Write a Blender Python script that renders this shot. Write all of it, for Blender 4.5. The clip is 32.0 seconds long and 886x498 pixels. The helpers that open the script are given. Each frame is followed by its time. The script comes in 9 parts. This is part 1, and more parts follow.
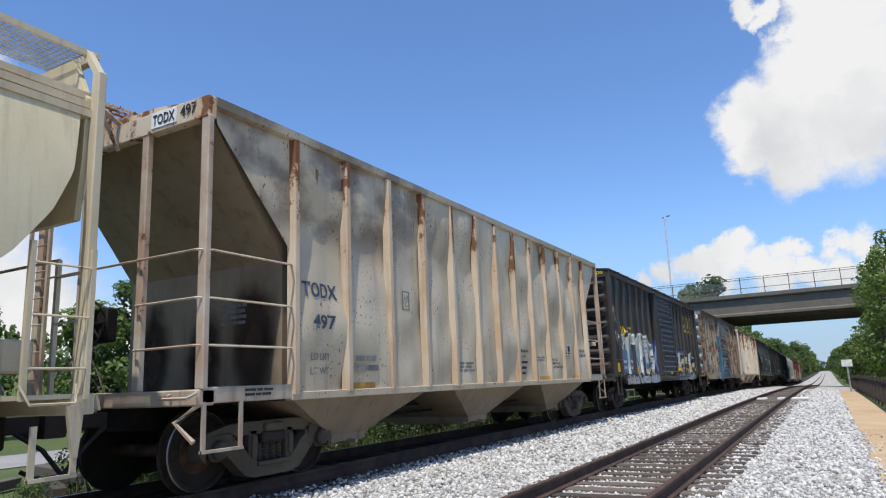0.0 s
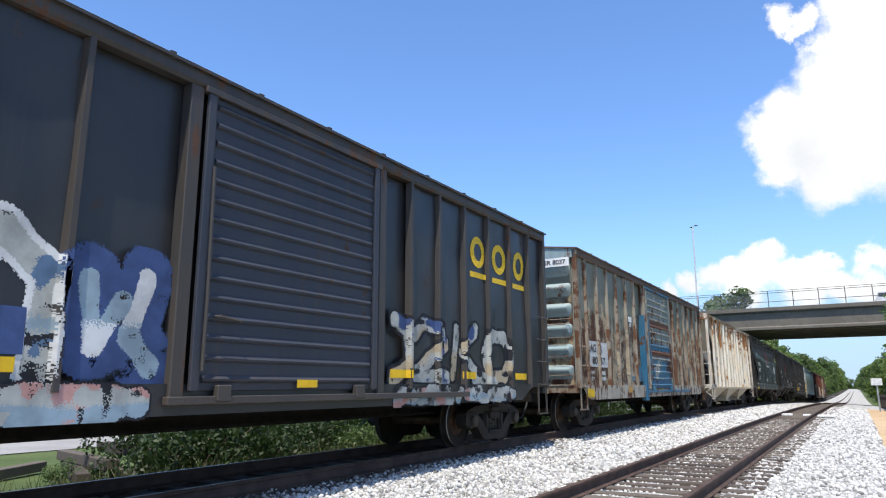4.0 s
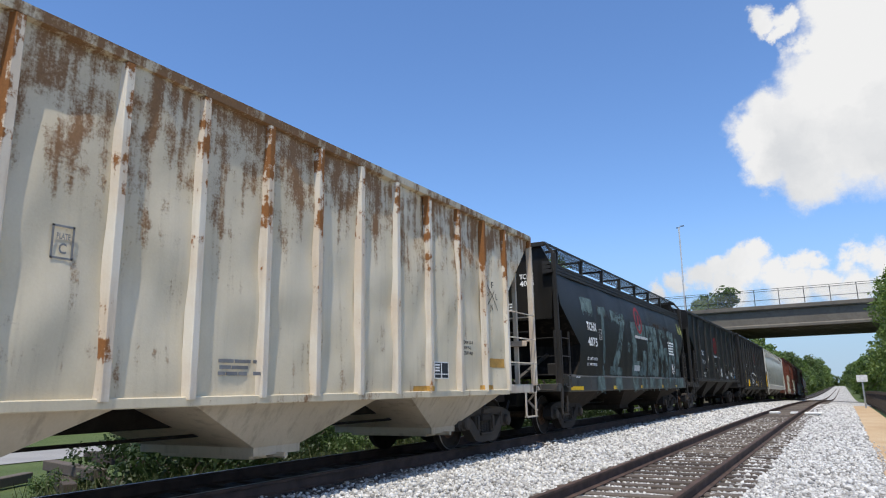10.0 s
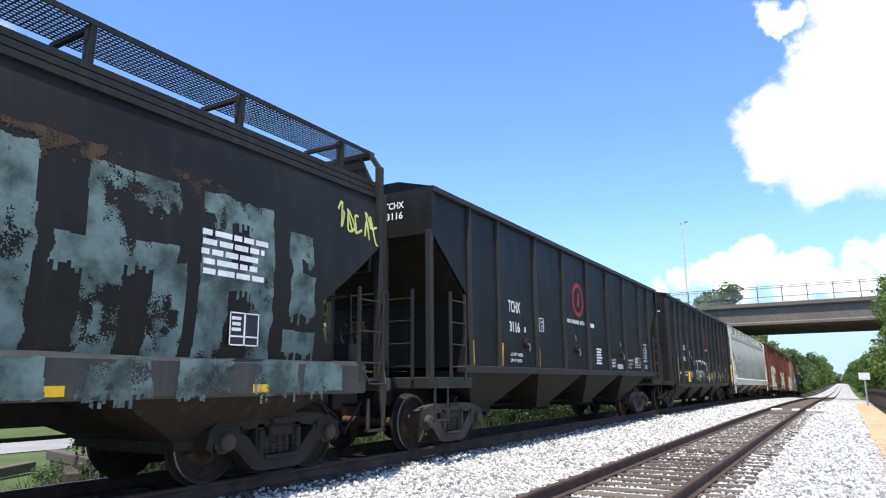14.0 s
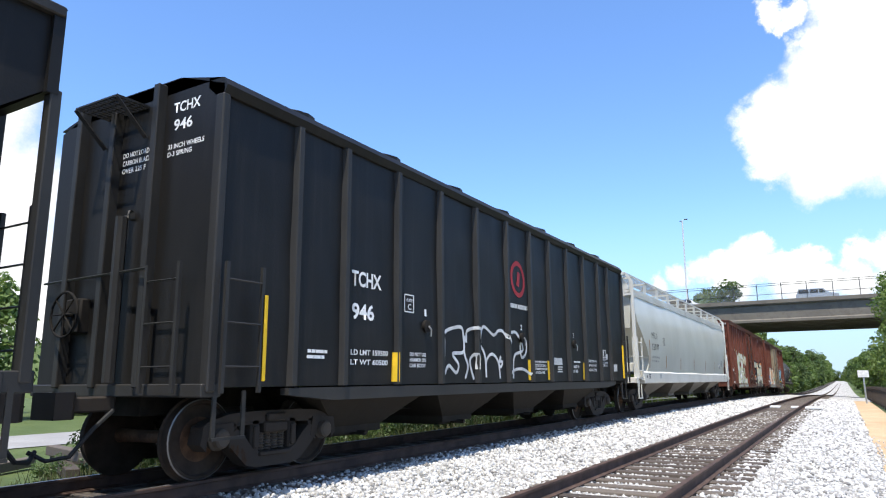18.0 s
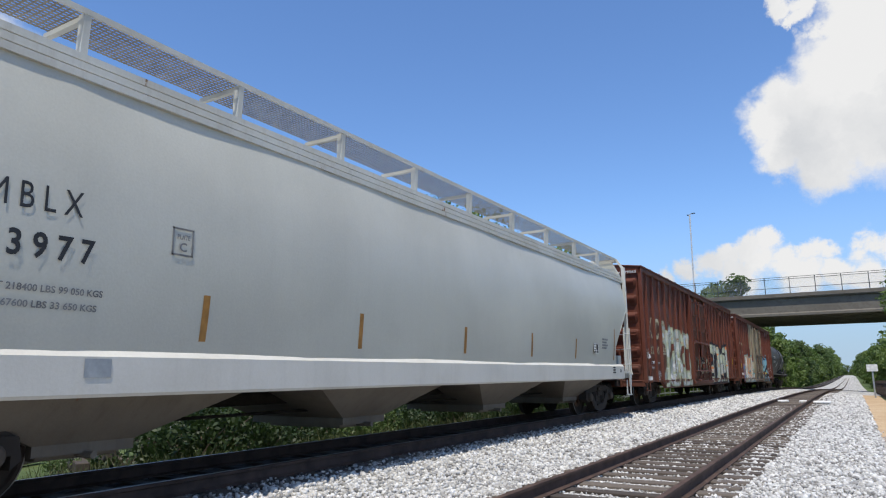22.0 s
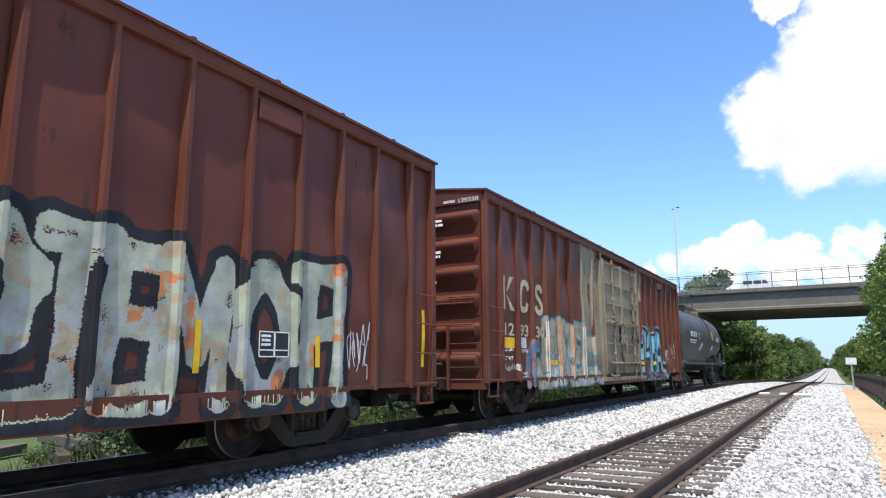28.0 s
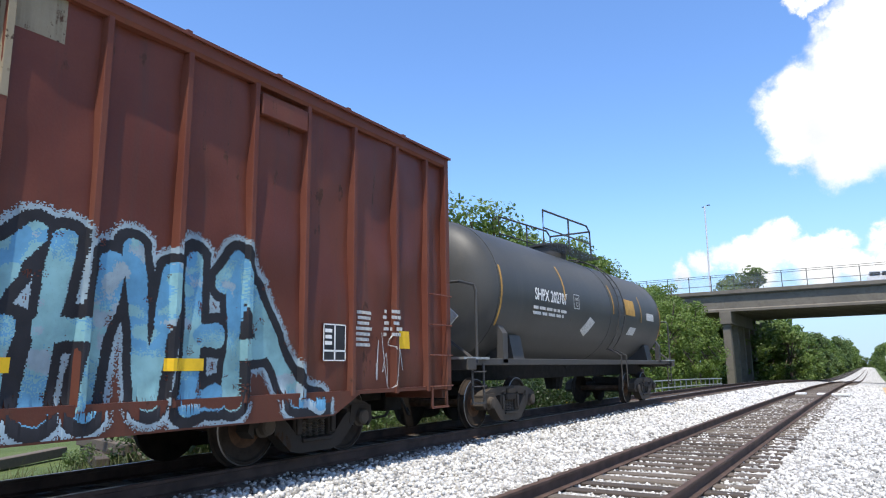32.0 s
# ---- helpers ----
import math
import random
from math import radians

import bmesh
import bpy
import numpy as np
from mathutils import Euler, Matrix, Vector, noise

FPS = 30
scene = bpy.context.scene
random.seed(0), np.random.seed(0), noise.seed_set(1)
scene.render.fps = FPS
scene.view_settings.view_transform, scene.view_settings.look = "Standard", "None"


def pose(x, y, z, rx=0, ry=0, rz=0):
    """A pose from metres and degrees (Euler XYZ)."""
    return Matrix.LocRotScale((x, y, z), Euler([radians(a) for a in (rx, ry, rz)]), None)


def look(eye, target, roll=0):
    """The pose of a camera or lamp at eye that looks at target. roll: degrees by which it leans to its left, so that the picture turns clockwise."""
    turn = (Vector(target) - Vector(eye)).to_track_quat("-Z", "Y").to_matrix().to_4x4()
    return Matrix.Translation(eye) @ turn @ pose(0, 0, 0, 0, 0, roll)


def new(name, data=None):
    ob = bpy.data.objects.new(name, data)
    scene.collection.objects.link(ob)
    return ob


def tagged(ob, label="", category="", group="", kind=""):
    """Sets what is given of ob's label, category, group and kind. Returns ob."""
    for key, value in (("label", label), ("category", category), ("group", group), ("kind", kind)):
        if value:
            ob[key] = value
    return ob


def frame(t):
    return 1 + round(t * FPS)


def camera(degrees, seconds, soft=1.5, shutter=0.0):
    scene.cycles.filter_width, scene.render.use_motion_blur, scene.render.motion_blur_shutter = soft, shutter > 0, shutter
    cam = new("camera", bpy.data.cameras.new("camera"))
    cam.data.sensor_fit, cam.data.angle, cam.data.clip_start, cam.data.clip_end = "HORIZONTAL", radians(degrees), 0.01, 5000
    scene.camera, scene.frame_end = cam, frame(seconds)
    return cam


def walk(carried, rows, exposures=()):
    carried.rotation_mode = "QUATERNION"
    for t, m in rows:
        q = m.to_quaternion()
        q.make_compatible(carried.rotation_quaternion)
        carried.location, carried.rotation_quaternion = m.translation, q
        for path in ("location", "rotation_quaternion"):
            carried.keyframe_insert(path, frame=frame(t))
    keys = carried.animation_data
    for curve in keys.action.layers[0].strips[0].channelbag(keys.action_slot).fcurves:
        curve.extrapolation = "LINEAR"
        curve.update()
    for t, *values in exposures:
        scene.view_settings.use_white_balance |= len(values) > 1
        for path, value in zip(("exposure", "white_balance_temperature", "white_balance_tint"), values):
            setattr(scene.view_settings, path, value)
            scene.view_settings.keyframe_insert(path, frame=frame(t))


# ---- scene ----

# ---- camera: hand-held beside the siding, it stands still and only sways ----
EYE = (0.0, 0.0, 1.10)          # z = 0 is the top of rail of the main track
cam = camera(67.0, 32.0, soft=1.15, shutter=0.0)
SWAY = [  # seconds, yaw, pitch, roll
    (0, 29.55, 11.36, 2.47), (0.5, 29.82, 11.17, 2.42), (1, 30.38, 11.13, 2.11), (1.5, 30.75, 11.18, 1.78),
    (2, 31.13, 11.31, 1.68), (2.5, 31.47, 11.17, 0.87), (3, 31.29, 11.34, 0.39), (3.5, 31.12, 11.50, 0.20),
    (5.5, 31.54, 11.72, 0.40), (6, 31.12, 11.62, 0.78), (6.5, 30.64, 11.56, 1.03), (7, 30.09, 11.51, 1.08),
    (7.5, 29.87, 11.46, 1.29), (8, 29.75, 11.50, 1.56), (8.5, 29.99, 11.66, 1.70), (9, 30.35, 11.79, 1.48),
    (9.5, 30.40, 11.84, 1.22), (10, 30.35, 11.85, 1.11), (10.5, 30.36, 11.84, 0.76), (11, 30.44, 11.73, 0.54),
    (11.5, 30.42, 11.70, 0.41), (12, 30.41, 11.56, 0.63), (12.5, 30.39, 11.46, 0.79), (13, 30.45, 11.39, 0.88),
    (13.5, 30.50, 11.37, 0.76), (14, 30.50, 11.34, 0.57), (14.5, 30.42, 11.34, 0.61), (16.5, 30.23, 11.16, 0.15),
    (17, 30.30, 11.12, 0.20), (17.5, 30.44, 11.15, 0.53), (18, 30.45, 11.06, 0.45), (18.5, 30.45, 10.96, 0.41),
    (19, 30.42, 10.80, 0.28), (19.5, 30.37, 10.75, 0.57), (20, 30.37, 10.72, 0.88), (20.5, 30.37, 10.70, 1.04),
    (21, 30.46, 10.75, 0.96), (21.5, 30.69, 10.74, 0.84), (22, 31.03, 10.62, 0.51), (22.5, 31.41, 10.44, 0.48),
    (23, 31.93, 10.31, 0.71), (23.5, 32.25, 10.31, 0.63), (24, 32.49, 10.30, 0.44), (24.5, 31.99, 10.21, 0.26),
    (25, 30.16, 10.09, 0.71), (25.5, 29.58, 9.98, 0.83), (27.5, 29.63, 10.01, 0.58), (28, 29.79, 9.96, 0.38),
    (28.5, 29.95, 9.89, 0.27), (29, 30.14, 9.95, 0.38), (29.5, 30.31, 10.05, 0.52), (30, 30.46, 10.14, 0.57),
    (30.5, 30.69, 10.15, 0.60), (31, 30.94, 10.17, 0.36), (31.5, 31.44, 10.13, 0.43), (32, 32.25, 10.18, 0.84),
]
LIGHTNESS = [(0, -0.15), (2.0, -0.12), (2.8, 0.25), (7.6, 0.18), (8.6, -0.08), (9.6, -0.16), (11.2, -0.14), (12.0, 0.30), (14.5, 0.45), (18.5, 0.45), (20.4, 0.3), (21.2, -0.12), (22.4, -0.2), (24.6, -0.16), (25.6, 0.32), (32, 0.34)]
walk(cam, [(t, pose(*EYE, 90 + p, r, y)) for t, y, p, r in SWAY], LIGHTNESS)

# way of the train towards the camera, metres, at each whole second
RUN = [-0.00, 5.77, 11.45, 17.09, 22.77, 28.51, 34.28, 40.01, 45.68, 51.23, 56.60, 62.08, 67.62, 73.17, 78.65, 84.15, 89.63, 95.11, 100.59, 106.02, 111.34, 116.67, 121.95, 127.15, 132.36, 137.61, 142.87, 148.13, 153.40, 158.73, 164.12, 169.50, 174.78]

# ---- sky, clouds, sun ----
SUN_DIR = Vector((0.13, -0.37, 1.0)).normalized()      # towards the sun
world = bpy.data.worlds.new("sky")
scene.world = world
world.use_nodes = True
wt = world.node_tree
wn, wl = wt.nodes, wt.links


def wnode(kind, **kw):
    n = wn.new(kind)
    for k, v in kw.items():
        if k == "op":
            n.operation = v
        else:
            n.inputs[int(k[1:])].default_value = v
    return n


def build_sky():
    sky = wn.new("ShaderNodeTexSky")
    sky.sky_type = "NISHITA"
    sky.sun_disc = False
    sky.sun_elevation = math.asin(SUN_DIR.z)
    sky.sun_rotation = math.atan2(SUN_DIR.x, SUN_DIR.y)
    sky.air_density, sky.dust_density, sky.ozone_density = 1.0, 0.1, 2.2
    tc = wn.new("ShaderNodeTexCoord")
    # ragged cloud edges: the direction is shaken by two noises
    shake = wn.new("ShaderNodeTexNoise")
    shake.inputs["Scale"].default_value, shake.inputs["Detail"].default_value, shake.inputs["Roughness"].default_value = 11.0, 10.0, 0.66
    wl.new(tc.outputs["Generated"], shake.inputs["Vector"])
    off = wnode("ShaderNodeVectorMath", op="SUBTRACT", i1=(0.5, 0.5, 0.5))
    wl.new(shake.outputs["Color"], off.inputs[0])
    amp = wnode("ShaderNodeVectorMath", op="SCALE")
    amp.inputs[3].default_value = 0.10
    wl.new(off.outputs[0], amp.inputs[0])
    add = wnode("ShaderNodeVectorMath", op="ADD")
    wl.new(tc.outputs["Generated"], add.inputs[0])
    wl.new(amp.outputs[0], add.inputs[1])
    puffs = [(0.049, 0.907, 0.418, 0.052), (0.087, 0.892, 0.444, 0.063), (0.035, 0.891, 0.452, 0.038), (0.013, 0.907, 0.420, 0.027), (0.027, 0.925, 0.378, 0.051), (0.080, 0.927, 0.366, 0.068),
             (-0.005, 0.939, 0.345, 0.035), (-0.041, 0.938, 0.345, 0.038), (-0.056, 0.945, 0.322, 0.037), (-0.026, 0.951, 0.307, 0.046), (0.027, 0.948, 0.318, 0.059), (-0.048, 0.956, 0.289, 0.035)]
    puffs += [(0.003, 0.964, 0.267, 0.042), (0.061, 0.955, 0.291, 0.059), (0.135, 0.924, 0.358, 0.076), (0.132, 0.876, 0.464, 0.084), (-0.032, 0.887, 0.461, 0.019), 
              (-0.011, 0.887, 0.461, 0.017), (-0.016, 0.895, 0.446, 0.012)]
    # the low bank behind the overpass
    puffs += [(-0.077, 0.982, 0.174, 0.020), (-0.103, 0.981, 0.164, 0.022), (-0.124, 0.979, 0.160, 0.020), (-0.147, 0.978, 0.148, 0.022), (-0.177, 0.974, 0.138, 0.020), (-0.212, 0.969, 0.128, 0.017),
              (-0.084, 0.986, 0.144, 0.027), (-0.049, 0.988, 0.149, 0.020), (-0.026, 0.988, 0.150, 0.019), (-0.113, 0.985, 0.130, 0.030), (-0.045, 0.991, 0.122, 0.030)]
    puffs += [(0.016, 0.989, 0.147, 0.020), (0.035, 0.987, 0.156, 0.020), (0.053, 0.987, 0.150, 0.024), (-0.006, 0.992, 0.123, 0.020), (0.026, 0.992, 0.124, 0.027), (0.068, 0.990, 0.124, 0.030)]
    # the bank over the street
    puffs += [(-0.85, 0.38, 0.37, 0.055), (-0.87, 0.36, 0.33, 0.08), (-0.89, 0.42, 0.24, 0.08), (-0.88, 0.46, 0.10, 0.10), (-0.80, 0.58, 0.06, 0.07), (-0.93, 0.33, 0.2, 0.12)]
    # unseen cumulus added outside the view to whiten the fill light, like the seen clouds
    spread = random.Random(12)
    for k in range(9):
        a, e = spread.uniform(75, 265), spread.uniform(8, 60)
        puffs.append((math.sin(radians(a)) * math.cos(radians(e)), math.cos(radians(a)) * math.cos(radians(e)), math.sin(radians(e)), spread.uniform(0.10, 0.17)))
    field = None
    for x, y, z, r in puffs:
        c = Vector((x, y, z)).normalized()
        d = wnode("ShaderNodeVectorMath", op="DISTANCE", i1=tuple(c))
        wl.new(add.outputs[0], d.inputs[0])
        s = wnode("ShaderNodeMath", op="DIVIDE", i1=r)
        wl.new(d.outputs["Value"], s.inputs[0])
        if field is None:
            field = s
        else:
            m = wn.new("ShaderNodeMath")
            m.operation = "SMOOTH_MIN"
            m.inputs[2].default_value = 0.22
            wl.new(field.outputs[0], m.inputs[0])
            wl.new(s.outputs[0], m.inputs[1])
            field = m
    cover = wn.new("ShaderNodeMapRange")
    cover.interpolation_type = "SMOOTHSTEP"
    for i, v in ((1, 1.26), (2, 0.62), (3, 0.0), (4, 1.0)):
        cover.inputs[i].default_value = v
    wl.new(field.outputs[0], cover.inputs[0])
    # white tops, grey in the thick of it
    body = wn.new("ShaderNodeTexNoise")
    body.inputs["Scale"].default_value, body.inputs["Detail"].default_value = 5.0, 6.0
    wl.new(add.outputs[0], body.inputs["Vector"])
    ramp = wn.new("ShaderNodeValToRGB")
    ramp.color_ramp.elements[0].position, ramp.color_ramp.elements[0].color = 0.33, (5.6, 5.8, 6.1, 1)
    ramp.color_ramp.elements[1].position, ramp.color_ramp.elements[1].color = 0.55, (7.8, 7.8, 7.8, 1)
    wl.new(body.outputs["Fac"], ramp.inputs[0])
    mix = wn.new("ShaderNodeMix")
    mix.data_type = "RGBA"
    wl.new(cover.outputs[0], mix.inputs[0])
    tint = wn.new("ShaderNodeMix")
    tint.data_type, tint.blend_type = "RGBA", "MULTIPLY"
    tint.inputs[0].default_value = 1.0
    tint.inputs[7].default_value = (1.10, 1.36, 1.70, 1)
    wl.new(sky.outputs[0], tint.inputs[6])
    # clear blue down to a thin haze at the horizon
    up = wn.new("ShaderNodeSeparateXYZ")
    wl.new(tc.outputs["Generated"], up.inputs[0])
    low = wn.new("ShaderNodeMapRange")
    low.interpolation_type = "SMOOTHSTEP"
    for i, v in ((1, 0.0), (2, 0.26), (3, 0.85), (4, 0.0)):
        low.inputs[i].default_value = v
    wl.new(up.outputs[2], low.inputs[0])
    haze = wn.new("ShaderNodeMix")
    haze.data_type = "RGBA"
    haze.inputs[7].default_value = (3.2, 4.5, 6.3, 1)
    wl.new(low.outputs[0], haze.inputs[0])
    wl.new(tint.outputs[2], haze.inputs[6])
    wl.new(haze.outputs[2], mix.inputs[6])
    wl.new(ramp.outputs[0], mix.inputs[7])
    wl.new(mix.outputs[2], wn["Background"].inputs[0])
    wn["Background"].inputs[1].default_value = 0.125


build_sky()
sun = new("sun", bpy.data.lights.new("sun", "SUN"))
sun.data.energy, sun.data.angle, sun.data.color = 5.0, radians(0.53), (1.0, 0.94, 0.84)
sun.matrix_world = look(SUN_DIR * 60, (0, 0, 0))

# ---- materials ----
def nodes_of(name):
    m = bpy.data.materials.new(name)
    m.use_nodes = True
    return m, m.node_tree.nodes, m.node_tree.links, m.node_tree.nodes["Principled BSDF"]


def noise_tex(nt, ln, vec, scale, detail=5.0, rough=0.55, stretch=None):
    t = nt.new("ShaderNodeTexNoise")
    t.inputs["Scale"].default_value, t.inputs["Detail"].default_value, t.inputs["Roughness"].default_value = scale, detail, rough
    if stretch:
        mp = nt.new("ShaderNodeMapping")
        mp.inputs["Scale"].default_value = stretch
        ln.new(vec, mp.inputs[0])
        vec = mp.outputs[0]
    ln.new(vec, t.inputs["Vector"])
    return t.outputs["Fac"]


def ranged(nt, ln, src, a, b, lo=0.0, hi=1.0):
    r = nt.new("ShaderNodeMapRange")
    r.interpolation_type = "SMOOTHSTEP"
    for i, v in ((1, a), (2, b), (3, lo), (4, hi)):
        r.inputs[i].default_value = v
    ln.new(src, r.inputs[0])
    return r.outputs[0]


def maths(nt, ln, op, a, b):
    n = nt.new("ShaderNodeMath")
    n.operation = op
    for i, v in ((0, a), (1, b)):
        if isinstance(v, (int, float)):
            n.inputs[i].default_value = v
        else:
            ln.new(v, n.inputs[i])
    return n.outputs[0]


def blend(nt, ln, fac, a, b, mode="MIX"):
    n = nt.new("ShaderNodeMix")
    n.data_type, n.blend_type = "RGBA", mode
    for i, v in ((0, fac), (6, a), (7, b)):
        if isinstance(v, (int, float)):
            n.inputs[i].default_value = v
        elif isinstance(v, tuple):
            n.inputs[i].default_value = (*v, 1)
        else:
            ln.new(v, n.inputs[i])
    return n.outputs[2]


def bumped(nt, ln, bsdf, height, strength, dist):
    b = nt.new("ShaderNodeBump")
    b.inputs["Strength"].default_value, b.inputs["Distance"].default_value = strength, dist
    ln.new(height, b.inputs["Height"])
    ln.new(b.outputs[0], bsdf.inputs["Normal"])


def paint(name, base, alt=None, rust=0.0, top_rust=0.0, low_dirt=0.3, streak=0.4, rough=0.55, rust_col=(0.20, 0.075, 0.03), dirt_col=(0.09, 0.07, 0.055),
          metal=0.0, seed=0.0, scale=1.0, relief=0.004, patch=None, patch_at=0.55, patch_low=0.0, mottle=None, freckle=0.0, gloss=0.3, soft=0.07, runs=0.7):
    """Old enamel on steel: blotches, streaks that ran down, rust that eats in, dirt thrown up from below."""
    m, nt, ln, bs = nodes_of(name)
    tc = nt.new("ShaderNodeTexCoord")
    sh = nt.new("ShaderNodeVectorMath")
    sh.operation = "ADD"
    sh.inputs[1].default_value = (seed * 3.1, seed * 7.7, seed * 5.3)
    ln.new(tc.outputs["Object"], sh.inputs[0])
    v = sh.outputs[0]
    sep = nt.new("ShaderNodeSeparateXYZ")
    ln.new(tc.outputs["Object"], sep.inputs[0])
    z = sep.outputs[2]
    big = noise_tex(nt, ln, v, 0.9 * scale, 5.0)
    fine = noise_tex(nt, ln, v, 38.0, 3.0)
    run = noise_tex(nt, ln, v, 1.0, 6.0, 0.6, (5.0, 7.5, 0.45))
    col = blend(nt, ln, ranged(nt, ln, big, 0.36, 0.66), base, alt or tuple(c * 0.78 for c in base))
    if patch:
        pn = noise_tex(nt, ln, v, 1.3, 9.0, 0.65)
        # patches thicken downwards: overpainting, plus the sunlit lower half put into colour
        if patch_low:
            pn = maths(nt, ln, "ADD", pn, ranged(nt, ln, z, 3.9, 2.0, -0.08, patch_low))
        col = blend(nt, ln, ranged(nt, ln, pn, patch_at, patch_at + 0.03), col, patch)
    col = blend(nt, ln, maths(nt, ln, "MULTIPLY", ranged(nt, ln, run, 0.48, 0.74), streak), col, dirt_col)
    col = blend(nt, ln, maths(nt, ln, "MULTIPLY", ranged(nt, ln, maths(nt, ln, "ADD", z, maths(nt, ln, "MULTIPLY", big, 0.9)), 2.3, 1.25), low_dirt), col, dirt_col)
    # brown mottling high on the side, fading out along the car
    if mottle:
        sm = noise_tex(nt, ln, v, 1.0, 4.0, 0.5, (1.0, 1.5, 1.9))
        band = maths(nt, ln, "MULTIPLY", ranged(nt, ln, z, 2.7, 3.4), maths(nt, ln, "MULTIPLY", ranged(nt, ln, sep.outputs[1], 7.5, 3.0), ranged(nt, ln, sm, 0.36, 0.60)))
        col = blend(nt, ln, maths(nt, ln, "MULTIPLY", band, 0.8), col, mottle)
    if freckle:
        fk = noise_tex(nt, ln, v, 26.0, 2.0, 0.5, (1.0, 1.0, 0.7))
        where = noise_tex(nt, ln, v, 1.7, 3.0)
        col = blend(nt, ln, maths(nt, ln, "MULTIPLY", ranged(nt, ln, fk, 0.62, 0.68), maths(nt, ln, "MULTIPLY", ranged(nt, ln, where, 0.47, 0.58), freckle)), col, tuple(q * 0.5 for q in rust_col))
    rn = noise_tex(nt, ln, v, 2.6 * scale, 10.0, 0.68)
    if soft > 0.1:
        rn = maths(nt, ln, "ADD", rn, maths(nt, ln, "MULTIPLY", maths(nt, ln, "SUBTRACT", fine, 0.5), 0.3))
    mixr = maths(nt, ln, "ADD", rn, maths(nt, ln, "MULTIPLY", maths(nt, ln, "SUBTRACT", run, 0.5), runs))
    if top_rust:
        mixr = maths(nt, ln, "ADD", mixr, maths(nt, ln, "MULTIPLY", ranged(nt, ln, z, 2.4, 4.4), top_rust))
    rmask = ranged(nt, ln, maths(nt, ln, "ADD", mixr, maths(nt, ln, "MULTIPLY", maths(nt, ln, "SUBTRACT", big, 0.5), 0.45)), 0.78 - rust * 0.42, 0.78 + soft - rust * 0.42)
    deep = blend(nt, ln, fine, rust_col, tuple(c * 0.45 for c in rust_col))
    col = blend(nt, ln, rmask, col, deep)
    col = blend(nt, ln, 0.16, col, blend(nt, ln, fine, (0.25, 0.25, 0.25), (0.75, 0.75, 0.75)), "OVERLAY")
    ln.new(col, bs.inputs["Base Color"])
    bs.inputs["Metallic"].default_value = metal
    bs.inputs["Specular IOR Level"].default_value = gloss
    ln.new(maths(nt, ln, "ADD", rough - 0.06, maths(nt, ln, "ADD", maths(nt, ln, "MULTIPLY", rmask, 0.3), maths(nt, ln, "MULTIPLY", big, 0.14))), bs.inputs["Roughness"])
    bumped(nt, ln, bs, maths(nt, ln, "ADD", fine, maths(nt, ln, "MULTIPLY", rmask, 1.6)), 0.35, relief)
    return m


def plain(name, base, rough=0.6, metal=0.0, var=0.25, scale=6.0, relief=0.002):
    m, nt, ln, bs = nodes_of(name)
    tc = nt.new("ShaderNodeTexCoord")
    a = noise_tex(nt, ln, tc.outputs["Object"], scale, 6.0, 0.6)
    b = noise_tex(nt, ln, tc.outputs["Object"], scale * 9, 3.0)
    col = blend(nt, ln, ranged(nt, ln, a, 0.3, 0.7), tuple(c * (1 - var) for c in base), tuple(min(1.0, c * (1 + var)) for c in base))
    ln.new(col, bs.inputs["Base Color"])
    bs.inputs["Roughness"].default_value, bs.inputs["Metallic"].default_value, bs.inputs["Specular IOR Level"].default_value = rough, metal, 0.25
    bumped(nt, ln, bs, b, 0.3, relief)
    return m


def per_piece(name, ramp, rough=0.85, scale=30.0, relief=0.004, island=False, gain=1.0):
    """Colour drawn piece by piece from a ramp, with grain on top."""
    m, nt, ln, bs = nodes_of(name)
    if island:
        src = nt.new("ShaderNodeNewGeometry").outputs["Random Per Island"]
    else:
        src = nt.new("ShaderNodeObjectInfo").outputs["Random"]
    cr = nt.new("ShaderNodeValToRGB")
    while len(cr.color_ramp.elements) < len(ramp):
        cr.color_ramp.elements.new(0.5)
    for e, (p, c) in zip(cr.color_ramp.elements, ramp):
        e.position, e.color = p, (*c, 1)
    ln.new(src, cr.inputs[0])
    tc = nt.new("ShaderNodeTexCoord")
    g = noise_tex(nt, ln, tc.outputs["Object"], scale, 5.0, 0.65)
    col = blend(nt, ln, 0.5 * gain, cr.outputs[0], blend(nt, ln, g, (0.15, 0.15, 0.15), (0.85, 0.85, 0.85)), "OVERLAY")
    ln.new(col, bs.inputs["Base Color"])
    bs.inputs["Roughness"].default_value = rough
    bumped(nt, ln, bs, g, 0.5, relief)
    return m


def leaf_mat(name, lo, hi):
    m, nt, ln, bs = nodes_of(name)
    r = nt.new("ShaderNodeNewGeometry").outputs["Random Per Island"]
    tc = nt.new("ShaderNodeTexCoord")
    big = noise_tex(nt, ln, tc.outputs["Object"], 0.55, 3.0)
    col = blend(nt, ln, maths(nt, ln, "MULTIPLY", maths(nt, ln, "ADD", r, big), 0.5), lo, hi)
    ln.new(col, bs.inputs["Base Color"])
    bs.inputs["Roughness"].default_value = 0.55
    tr = nt.new("ShaderNodeBsdfTranslucent")
    ln.new(col, tr.inputs[0])
    ms = nt.new("ShaderNodeMixShader")
    ms.inputs[0].default_value = 0.4
    ln.new(bs.outputs[0], ms.inputs[1])
    ln.new(tr.outputs[0], ms.inputs[2])
    ln.new(ms.outputs[0], nt["Material Output"].inputs[0])
    return m


